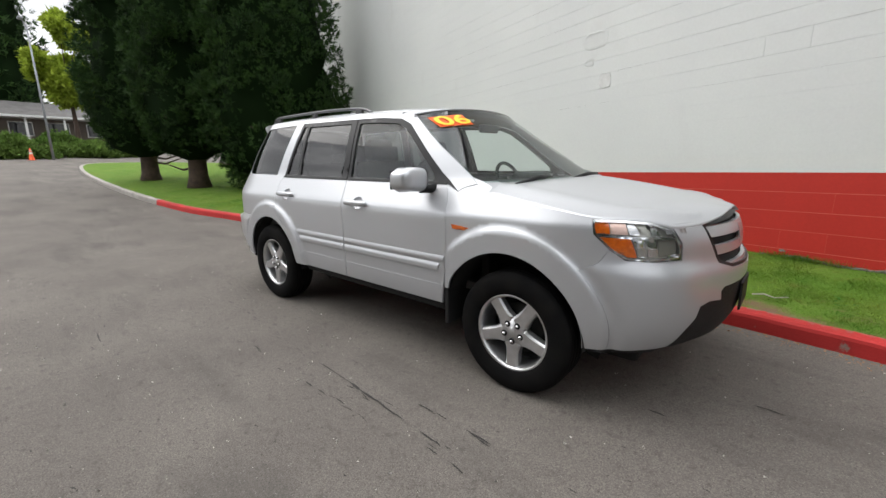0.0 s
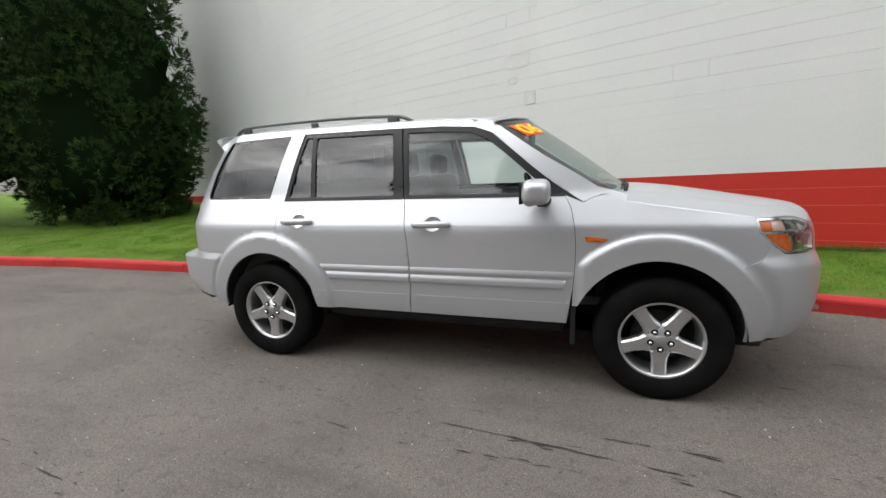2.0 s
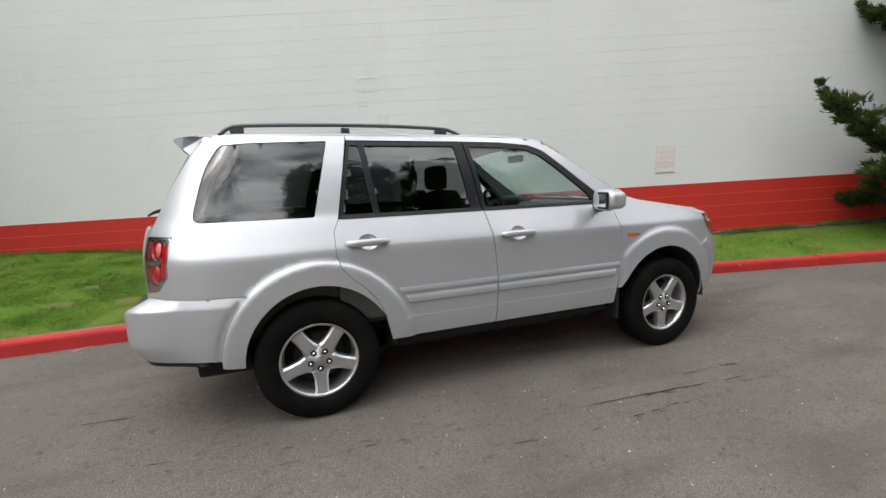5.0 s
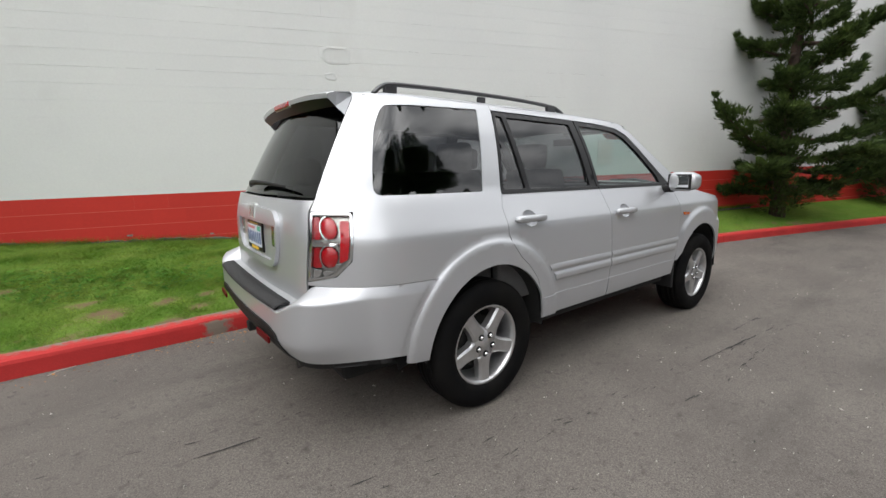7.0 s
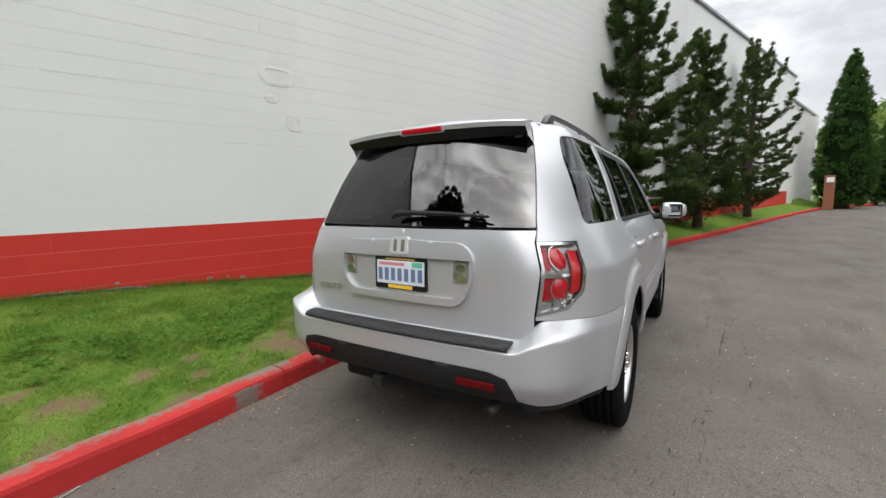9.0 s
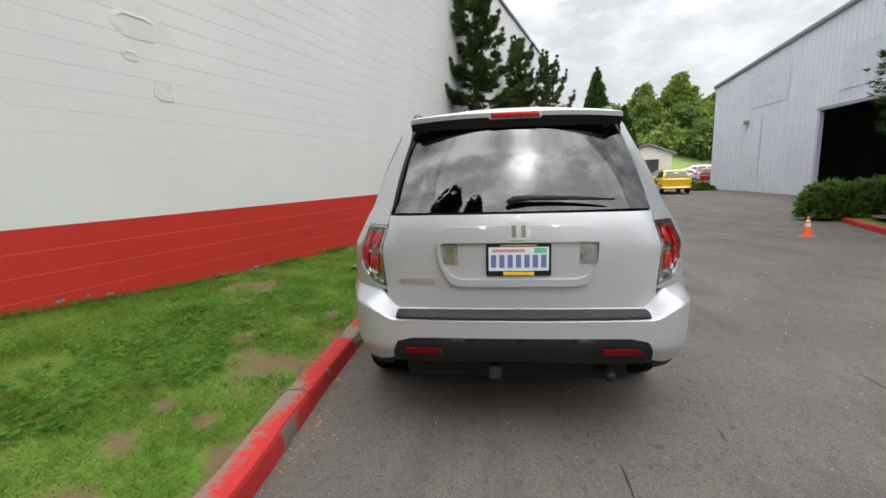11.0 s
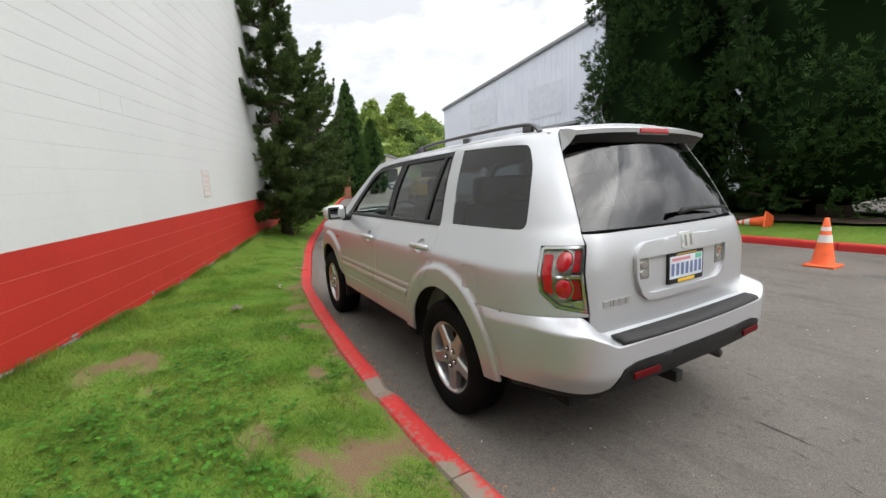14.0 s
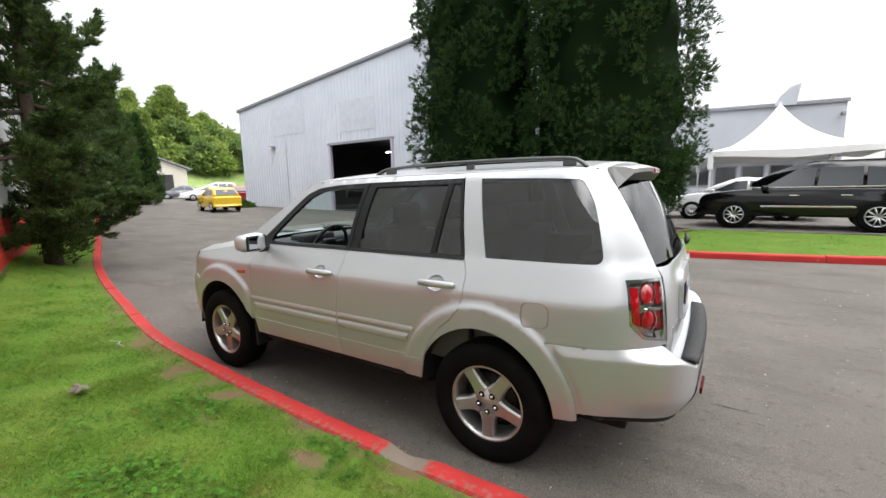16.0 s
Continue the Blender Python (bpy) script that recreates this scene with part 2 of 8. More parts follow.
M_FOLIAGE_HILL = mat("hazed_hillside_leaves", (0.19, 0.27, 0.06), 0.75, var=(0.26, 0.33, 0.09), scale=0.3, island=0.3, spec=0.2)
# near-black green: the shade deep inside a crown, put into the colour
M_INNER = mat("painted_inner_shade", (0.006, 0.014, 0.004), 0.95, spec=0.05)
M_BARK = mat("bark", (0.085, 0.055, 0.04), 0.95, var=(0.05, 0.035, 0.028), scale=9, fine=0.3, bump=0.8, bump_scale=40)
M_GRASS_BLADE = mat("grass_blades", (0.098, 0.196, 0.020), 0.75, var=(0.180, 0.258, 0.040), scale=2.6, island=0.45, spec=0.2)
add_mask(M_GRASS_BLADE, (0.20, 0.19, 0.05), 5.0, 0.56, 0.70)
add_mask(M_GRASS_BLADE, (0.052, 0.155, 0.016), 2.2, 0.52, 0.66)
M_CLOVER = mat("clover_leaves", (0.045, 0.140, 0.012), 0.7, var=(0.070, 0.180, 0.018), scale=3, island=0.4, spec=0.2)


def leafy(m, share):
    """Lets part of the light through a material, as thin leaves do."""
    n, l = m.node_tree.nodes, m.node_tree.links
    b = n["Principled BSDF"]
    tr = n.new("ShaderNodeBsdfTranslucent")
    l.new(b.inputs["Base Color"].links[0].from_socket, tr.inputs["Color"])
    mix = n.new("ShaderNodeMixShader")
    mix.inputs["Fac"].default_value = share
    l.new(b.outputs["BSDF"], mix.inputs[1])
    l.new(tr.outputs["BSDF"], mix.inputs[2])
    l.new(mix.outputs["Shader"], n["Material Output"].inputs["Surface"])


for one, share in ((M_FOLIAGE_LIGHT, 0.45), (M_FOLIAGE_MID, 0.4), (M_FOLIAGE_HILL, 0.45), (M_FOLIAGE_FAR, 0.4), (M_FOLIAGE_JUNIPER, 0.25), (M_FOLIAGE_DARK, 0.2), (M_FOLIAGE_HEDGE, 0.25), (M_GRASS_BLADE, 0.45), (M_CLOVER, 0.3)):
    leafy(one, share)


# ---- mesh helpers ----
def mesh_of(name, verts, faces, material, smooth=False):
    me = bpy.data.meshes.new(name)
    me.from_pydata([tuple(v) for v in verts], [], [tuple(f) for f in faces])
    if material:
        for one in (material if isinstance(material, (list, tuple)) else [material]):
            me.materials.append(one)
    if smooth:
        me.polygons.foreach_set("use_smooth", [True] * len(me.polygons))
    me.update()
    return me


def quick_mesh(name, co, tri_count, corners, material):
    """A mesh from arrays: vertices and faces of `corners` corners each, in order."""
    me = bpy.data.meshes.new(name)
    me.vertices.add(len(co))
    me.vertices.foreach_set("co", np.ascontiguousarray(co, dtype=np.float32).ravel())
    total = tri_count * corners
    me.loops.add(total)
    me.loops.foreach_set("vertex_index", np.arange(total, dtype=np.int32))
    me.polygons.add(tri_count)
    me.polygons.foreach_set("loop_start", np.arange(0, total, corners, dtype=np.int32))
    me.materials.append(material)
    me.update(calc_edges=True)
    me.validate()
    return me


def part(name, bm, material, parent=None, label="", smooth=False, at=None):
    """Links a bmesh (or a ready mesh) as one object, under a parent where one is given."""
    if isinstance(bm, bmesh.types.BMesh):
        me = bpy.data.meshes.new(name)
        bm.to_mesh(me)
        bm.free()
        if material:
            me.materials.append(material)
        if smooth:
            me.polygons.foreach_set("use_smooth", [True] * len(me.polygons))
    else:
        me = bm
    ob = new(name, me)
    if at is not None:
        ob.matrix_basis = at
    if parent is not None:
        ob.parent = parent
    if label:
        tagged(ob, label)
    return ob


def box_bm(sx, sy, sz, centre=(0, 0, 0), bevel=0.0, seg=2, bm=None):
    bm = bm or bmesh.new()
    made = bmesh.ops.create_cube(bm, size=1.0, matrix=Matrix.Translation(centre) @ Matrix.Diagonal((sx, sy, sz, 1)))
    if bevel:
        vs = set(made["verts"])
        es = [e for e in bm.edges if e.verts[0] in vs]
        bmesh.ops.bevel(bm, geom=es, offset=bevel, segments=seg, affect="EDGES", profile=0.6)
    return bm


def tube_bm(points, radii, sides=8, bm=None, caps=True):
    """A round bar along a line of points, with a radius at each."""
    bm = bm or bmesh.new()
    points = [Vector(p) for p in points]
    if not isinstance(radii, (list, tuple)):
        radii = [radii] * len(points)
    rings, side = [], None
    for k, p in enumerate(points):
        way = (points[min(k + 1, len(points) - 1)] - points[max(k - 1, 0)]).normalized()
        if side is None:
            side = way.orthogonal().normalized()
        side = (side - way * side.dot(way)).normalized()
        other = way.cross(side)
        rings.append([bm.verts.new(p + radii[k] * (math.cos(a) * side + math.sin(a) * other)) for a in (2 * math.pi * i / sides for i in range(sides))])
    for a, b in zip(rings, rings[1:]):
        for i in range(sides):
            bm.faces.new((a[i], a[(i + 1) % sides], b[(i + 1) % sides], b[i]))
    if caps:
        bm.faces.new(rings[0][::-1])
        bm.faces.new(rings[-1])
    return bm


def lathe_bm(profile, sides=48, axis="y", bm=None):
    """Turns a profile of (radius, along) about an axis."""
    bm = bm or bmesh.new()
    rings = []
    for r, h in profile:
        ring = []
        for i in range(sides):
            a = 2 * math.pi * i / sides
            c, s = r * math.cos(a), r * math.sin(a)
            ring.append(bm.verts.new((c, h, s) if axis == "y" else (c, s, h)))
        rings.append(ring)
    for a, b in zip(rings, rings[1:]):
        for i in range(sides):
            bm.faces.new((a[i], a[(i + 1) % sides], b[(i + 1) % sides], b[i]))
    return bm


def catmull(points, per=8):
    """A smooth line of points through the given ones."""
    pts = [np.array(p, float) for p in points]
    ext = [2 * pts[0] - pts[1]] + pts + [2 * pts[-1] - pts[-2]]
    out = []
    for k in range(1, len(ext) - 2):
        p0, p1, p2, p3 = ext[k - 1 : k + 3]
        for i in range(per):
            t = i / per
            out.append(0.5 * (2 * p1 + (p2 - p0) * t + (2 * p0 - 5 * p1 + 4 * p2 - p3) * t * t + (3 * p1 - p0 - 3 * p2 + p3) * t**3))
    return out + [pts[-1]]


def soft_ramp(v, width=2.0):
    """Nought below 0 and v above, rounded."""
    return width * np.log1p(np.exp(np.clip(v / width, -30, 30)))


def road_z(x, y=0.0):
    """Height of the road: level by the parked car, rising to both ends."""
    x = np.clip(x, -62, 55)
    return 0.06 * soft_ramp(-9.5 - x) + 0.03 * soft_ramp(x - 9.0)


# ---- ground, road ----
def ground_sheet():
    near = np.concatenate([np.linspace(-900, -80, 12), np.linspace(-70, 70, 113), np.linspace(80, 900, 12)])
    xs, ys = near, np.concatenate([np.linspace(-900, -60, 10), np.linspace(-50, 30, 41), np.linspace(40, 900, 10)])
    vs = [(x, y, float(road_z(x))) for y in ys for x in xs]
    w = len(xs)
    fs = [(j * w + i, j * w + i + 1, (j + 1) * w + i + 1, (j + 1) * w + i) for j in range(len(ys) - 1) for i in range(w - 1)]
    return part("road", mesh_of("road", vs, fs, M_ASPHALT, True), None)


road = tagged(ground_sheet(), "worn grey asphalt road with cracks and loose grit", "road", kind="structure")

# The wall stands along this line: WALL_O at along = 0, heading WALL_D.
WALL_O, WALL_A = np.array([0.104, 3.604]), radians(-18.08)
WALL_D = np.array([math.cos(WALL_A), math.sin(WALL_A)])
WALL_N = np.array([math.sin(WALL_A), -math.cos(WALL_A)])
WALL_RISE = 0.0235


def wall_xy(along, out=0.0):
    return WALL_O + WALL_D * along + WALL_N * out


def wall_base(along):
    """Height of the ground at the foot of the wall."""
    return float(np.interp(along, [-16, -9, -5, -2, 0, 3, 5.5, 8, 31], [0.75, 0.52, 0.47, 0.40, 0.29, 0.27, 0.36, 0.46, 1.12]))


KERB_A = catmull([(-27.5, 6.5), (-28.0, 4.0), (-27.0, 2.0), (-22, 1.05), (-15, 0.72), (-9.4, 0.80), (-7.2, 1.05), (-5.5, 1.13), (-4, 1.17), (-2.8, 1.19), (-1.6, 1.23), (-0.2, 1.20), (1.5, 1.08), (2.7, 0.94), (4.3, 0.59), (6.6, 0.06), (9.5, -0.76), (14, -2.25), (21, -4.5), (28, -6.9), (33, -9.0), (37, -12.0), (43, -13.2), (55, -13.5)], 10)
KERB_B = catmull([(-30, -9.5), (-18, -9.2), (-10, -8.4), (-5.1, -7.68), (-2.15, -7.28), (0, -7.2), (1.7, -7.35), (4.2, -8.05), (6.3, -8.9), (9, -10.2), (11.5, -11.7), (12.4, -12.8), (12.0, -13.8), (10, -14.4), (6, -14.6)], 10)


def offset_line(line, d):
    """The line moved to its left by d."""
    out = []
    for k, p in enumerate(line):
        way = line[min(k + 1, len(line) - 1)] - line[max(k - 1, 0)]
        way = way / np.linalg.norm(way)
        out.append(p + d * np.array([-way[1], way[0]]))
    return out


def resample(line, step):
    line = np.array(line)
    seg = np.r_[0, np.cumsum(np.linalg.norm(np.diff(line, axis=0), axis=1))]
    at = np.linspace(0, seg[-1], max(2, int(seg[-1] / step) + 1))
    return [np.array([np.interp(a, seg, line[:, 0]), np.interp(a, seg, line[:, 1])]) for a in at]


DIRT = [(-1.68, 1.56, 0.34), (-1.78, 1.74, 0.22), (-1.30, 2.07, 0.20), (-1.58, 1.88, 0.20), (0.33, 2.78, 0.26), (0.08, 2.68, 0.22), (0.16, 3.02, 0.26), (-0.42, 2.65, 0.16), (-2.31, 1.93, 0.20), (-2.43, 1.61, 0.22), (-2.68, 1.41, 0.24), (-2.67, 1.89, 0.22), (1.34, 1.36, 0.26), (0.55, 1.42, 0.18), (2.4, 1.20, 0.22), (-0.62, 1.62, 0.16), (-3.10, 1.80, 0.32), (-3.25, 2.17, 0.24), (-3.9, 2.2, 0.3), (-3.86, 2.8, 0.25), (-4.9, 2.2, 0.3)]
CLOVER = [(-0.87, 2.45, 0.48), (-0.75, 2.80, 0.35), (-1.14, 2.22, 0.36), (-0.14, 2.29, 0.32), (-0.68, 1.48, 0.24), (-1.63, 2.64, 0.45), (-2.16, 2.56, 0.45), (-2.6, 2.6, 0.45), (-3.2, 2.6, 0.5), (-1.95, 2.2, 0.35), (0.5, 1.75, 0.25), (-3.6, 3.0, 0.4)]
KERB_W, KERB_H = 0.15, 0.135


def kerb(line, name, side, label, is_red, seed):
    """Cast kerb in lengths with open joints; side +1 lies to the left of the line."""
    rng = random.Random(seed)
    thing = tagged(new(name), label, "kerb", kind="structure")
    pts = resample(line, 0.075)
    k = 0
    while k < len(pts) - 3:
        n = rng.choice([28, 36, 40, 48])
        run = pts[k : k + n + 1]
        if len(run) < 3:
            break
        profile = [(0.0, -0.05), (0.002, KERB_H - 0.085), (0.004, KERB_H - 0.035), (0.012, KERB_H - 0.012), (0.035, KERB_H), (KERB_W - 0.012, KERB_H + 0.004), (KERB_W, KERB_H - 0.012), (KERB_W, -0.05)]
        lines = [offset_line(run, side * o) for o, _ in profile]
        vs, fs = [], []
        dz = rng.uniform(-0.006, 0.006)
        for i in range(len(run)):
            for j, (o, h) in enumerate(profile):
                x, y = lines[j][i]
                if i in (0, len(run) - 1):
                    x, y = np.array([x, y]) + 0.006 * (1 if i == 0 else -1) * (run[1] - run[0] if i == 0 else run[-1] - run[-2]) / 0.075
                w = noise.noise(Vector((x * 2.3, y * 2.3, h * 9 + seed))) * 0.006 * (h > 0)
                # the broken stretch has lost its edge
                gone = 0.045 * max(0.0, 1 - abs(x + 1.03) / 0.16) * (0.7 + 0.6 * noise.noise(Vector((x * 19, o * 40, 5)))) if seed == 3 and h > 0.09 else 0.0
                vs.append((x, y + w + 0.5 * gone, float(road_z(x)) + h + dz * (h > 0) + w - gone))
        m = len(profile)
        for i in range(len(run) - 1):
            for j in range(m - 1):
                f = (i * m + j, (i + 1) * m + j, (i + 1) * m + j + 1, i * m + j + 1)
                fs.append(f if side < 0 else f[::-1])
        fs.append(tuple(range(m)) if side > 0 else tuple(range(m))[::-1])
        e = (len(run) - 1) * m
        fs.append(tuple(range(e, e + m))[::-1] if side > 0 else tuple(range(e, e + m)))
        mid = run[len(run) // 2]
        red = is_red(mid[0], mid[1])
        me = mesh_of("kerb_length", vs, fs, M_KERB_RED if red else M_CONCRETE)
        if red:
            bare = []
            for k2, v in enumerate(vs):
                o, h = profile[k2 % m]
                back, x = min(1.0, max(0.0, (o - 0.02) / 0.11)) * (h > 0.09), v[0]
                if seed == 5:
                    bare.append(0.25 * back)
                    continue
                worn = (0.95 if -2.35 < x < -1.97 else 0.58 if -3.5 < x < -2.35 else 0.42 if x < -3.5 else 0.30) * back + (0.26 if -2.35 < x < -1.97 else 0.10) * (h > 0.12)
                hole = 1.35 * max(0.0, 1.15 - abs(x + 1.03) / 0.19) * (1.0 if h > 0.09 else 0.45)
                chip = 0.85 * max(0.0, 1.2 - abs(x + 2.36) / 0.13) * (h < 0.11)
                bare.append(float(max(worn, hole, chip)))
            me.attributes.new("bare", "FLOAT", "POINT").data.foreach_set("value", [min(1.0, b) for b in bare])
        part("kerb_length", me, None, thing, "" if red else "bare grey concrete kerb")
        k += n
    return thing


kerb_a = kerb(KERB_A, "kerb_1", 1, "red painted concrete kerb, chipped and worn grey", lambda x, y: x > -9.6, 3)
kerb_b = kerb(KERB_B, "kerb_2", -1, "red painted concrete kerb along a lawn", lambda x, y: x < 8.2 and y > -12, 5)




KERB_XS, KERB_YS = np.array([p for p in KERB_A if -12 < p[0] < 30]).T


def dirt_field(pos):
    """Bare earth: ragged patches and a thin worn strip behind the kerb."""
    pos = np.asarray(pos, float)
    x, y = pos[:, 0], pos[:, 1]
    d = np.zeros(len(pos))
    for a, b, r in DIRT:
        r = r * (0.45 if a < -2.2 else 0.68)
        d = np.maximum(d, 1.15 - np.hypot((x - a) * 0.75, y - b) / r)
    rough = np.array([noise.noise(Vector((p[0] * 5.0, p[1] * 5.0, 4))) + 0.6 * noise.noise(Vector((p[0] * 13.0, p[1] * 13.0, 9))) for p in pos])
    behind = y - np.interp(x, KERB_XS, KERB_YS) - KERB_W
    strip = 0.55 * np.exp(-np.maximum(0, behind) / 0.11) * (behind > -0.4) * (np.abs(x) < 9)
    return np.clip(np.maximum(d * 1.1, strip) + 0.75 * rough * (np.maximum(d, strip) > 0.01), 0, 1)


def ruled_ground(name, inner, outer, zin, zout, across, material, bumps=0.02):
    """Ground between two lines of equal count; heights at both edges."""
    n = len(inner)
    vs, fs = [], []
    for i in range(n):
        for j in range(across + 1):
            t = j / across
            p = inner[i] * (1 - t) + outer[i] * t
            z = zin[i] * (1 - t) + zout[i] * t
            z += bumps * noise.noise(Vector((p[0] * 0.9, p[1] * 0.9, 0))) * math.sin(math.pi * min(1, t * 3) / 2) * (t > 0)
            vs.append((p[0], p[1], z))
    m = across + 1
    for i in range(n - 1):
        for j in range(across):
            fs.append((i * m + j, (i + 1) * m + j, (i + 1) * m + j + 1, i * m + j + 1))
    me = mesh_of(name, vs, fs, material, True)
    a = me.attributes.new("dirt", "FLOAT", "POINT")
    a.data.foreach_set("value", dirt_field(vs))
    return me


def lawn_a():
    """Grass between the kerb and the long wall, sloping up to the wall's foot."""
    inner = [p for p in resample(offset_line(KERB_A, KERB_W - 0.01), 0.16)]
    outer, zin, zout = [], [], []
    for p in inner:
        s = float(np.dot(p - WALL_O, WALL_D))
        s = max(-26.0, min(33.0, s))
        outer.append(wall_xy(s, -0.25 if s > -17 else 0.0))
        zin.append(float(road_z(p[0])) + KERB_H - 0.012)
        zout.append(max(wall_base(s), float(road_z(outer[-1][0])) + 0.1) if s < 31.5 else float(road_z(p[0])) + 0.15)
    return ruled_ground("lawn", inner, outer, zin, zout, 44, M_LAWN)


lawn = tagged(part("lawn", lawn_a(), None), "short green lawn with clover and bare dirt patches", "lawn", kind="structure")


def lawn_b():
    """Grass island across the road."""
    inner = resample(offset_line(KERB_B, -KERB_W + 0.01), 0.3)
    outer, zin, zout = [], [], []
    for p in inner:
        q = np.array([min(p[0], 10.5), -10.9 + 0.10 * min(p[0], 0) * -0.5]) if p[0] < 9.0 and p[1] > -11.5 else np.array([8.5, -12.2])
        outer.append(q)
        zin.append(float(road_z(p[0])) + KERB_H - 0.012)
        zout.append(0.27)
    return ruled_ground("lawn", inner, outer, zin, zout, 12, M_LAWN, 0.01)


lawn_island = tagged(part("lawn_island", lawn_b(), None), "mown green grass island behind a red kerb", "lawn", kind="structure")

# Raised lot behind the island, where the dark suv stands.
lot = tagged(part("lot", box_bm(70, 24, 0.4, (-24.5, -22.9, 0.065), 0.01), M_ASPHALT), "grey asphalt car lot beyond the grass", "pavement", kind="structure")


# ---- the long painted block wall ----
WALL_TOP = 7.9
BLOCK_L, BLOCK_H = 0.40, 0.2032
RED_TOP = 1.105


def wall_matrix():
    """Local x runs along the wall, y out of it, z up; courses climb slightly along it."""
    m = Matrix.Translation((WALL_O[0], WALL_O[1], 0)) @ Matrix.Rotation(WALL_A, 4, "Z")
    return m @ Matrix(((1, 0, 0, 0), (0, 1, 0, 0), (WALL_RISE, 0, 1, 0), (0, 0, 0, 1)))


def to_wall(verts):
    m = wall_matrix()
    return [m @ Vector(v) for v in verts]


def build_wall():
    thing = tagged(new("wall_north"), "tall white painted block wall with a red base band", "wall", kind="structure")
    lo, hi = -24.0, 31.0
    joint = 0.0025
    for name, z0, z1, m in (("joint_backing", RED_TOP, WALL_TOP, M_MORTAR_W), ("joint_backing", -0.6, RED_TOP, M_MORTAR_R)):
        bm = box_bm(hi - lo, 0.30, z1 - z0, ((hi + lo) / 2, 0.15 + (joint if m is M_MORTAR_W else 0.0006), (z0 + z1) / 2))
        me = bpy.data.meshes.new(name)
        bm.to_mesh(me)
        bm.free()
        me.transform(wall_matrix())
        me.materials.append(m)
        part(name, me, None, thing)
    bm = box_bm(hi - lo + 0.1, 0.42, 0.10, ((hi + lo) / 2, 0.13, WALL_TOP + 0.05), 0.01)
    me = bpy.data.meshes.new("coping")
    bm.to_mesh(me)
    bm.free()
    me.transform(wall_matrix())
    me.materials.append(mat("grey_metal_coping", (0.32, 0.33, 0.34), 0.5, 0.6, var=(0.27, 0.28, 0.29)))
    part("coping", me, None, thing, "grey sheet metal coping")
    rng = random.Random(11)
    shared = {}
    course_out = [rng.choice([0.0003, 0.0003, 0.0003, 0.0007]) for _ in range(60)]
    course_gap = [rng.choice([0.0, 0.0, 0.0, 0.0, 0.0005]) for _ in range(60)]
    singles, rest = [], {True: ([], []), False: ([], [])}
    first = RED_TOP - 8 * BLOCK_H
    for c in range(int((WALL_TOP - first) / BLOCK_H)):
        z = first + c * BLOCK_H
        red = z < RED_TOP - 0.05
        for i in range(int((hi - lo) / BLOCK_L)):
            x = lo + i * BLOCK_L + (BLOCK_L / 2 if c % 2 else 0)
            if x + BLOCK_L > hi:
                continue
            out = course_out[c]
            gap = course_gap[c]
            if red:
                gap, out = 0.0022 + 0.0012 * (c % 3 == 0), 0.0005
            vx = 0.0012 if red and rng.random() < 0.1 else 0.0006 if rng.random() < 0.012 else 0.0
            if -5.6 < x < 7.0 and 0.15 < z < 2.3 and len(singles) < 300:
                singles.append((x, z, red, out, gap, vx))
                continue
            vs, fs = rest[red]
            b = len(vs)
            x0, x1, z0, z1, e = x + vx, x + BLOCK_L - vx, z + gap, z + BLOCK_H - gap, 0.0015
            vs += [(x0, joint, z0), (x1, joint, z0), (x1, joint, z1), (x0, joint, z1)]
            ex = e if vx else 0.0
            vs += [(x0 + ex, -out, z0 + e), (x1 - ex, -out, z0 + e), (x1 - ex, -out, z1 - e), (x0 + ex, -out, z1 - e)]
            fs += [(b + 4, b + 5, b + 6, b + 7)] + [(b + k, b + (k + 1) % 4, b + 4 + (k + 1) % 4, b + 4 + k) for k in range(4)]
    for red, (vs, fs) in rest.items():
        tagged(part("far_blocks", mesh_of("far_blocks", to_wall(vs), fs, M_RED_BLOCK if red else M_WHITE_BLOCK), None, thing), kind="stuff")
    for x, z, red, out, gap, vx in singles:
        key = (red, round(out * 10000), gap, vx)
        if key not in shared:
            w, h, e = BLOCK_L - 2 * vx, BLOCK_H - 2 * gap, 0.0004
            o = round(out * 10000) / 10000
            ex = e if vx else 0.0
            vs = [(0, joint, 0), (w, joint, 0), (w, joint, h), (0, joint, h), (ex, -o, e), (w - ex, -o, e), (w - ex, -o, h - e), (ex, -o, h - e)]
            vs = [(a, b, c + WALL_RISE * a) for a, b, c in vs]
            fs = [(4, 5, 6, 7)] + [(k, (k + 1) % 4, 4 + (k + 1) % 4, 4 + k) for k in range(4)]
            shared[key] = mesh_of("block", vs, fs, M_RED_BLOCK if red else M_WHITE_BLOCK)
        p = wall_matrix() @ Vector((x + vx, 0, z + gap))
        part("block", shared[key], None, thing, at=Matrix.Translation(p) @ Matrix.Rotation(WALL_A, 4, "Z"))
    return thing


wall_north = build_wall()


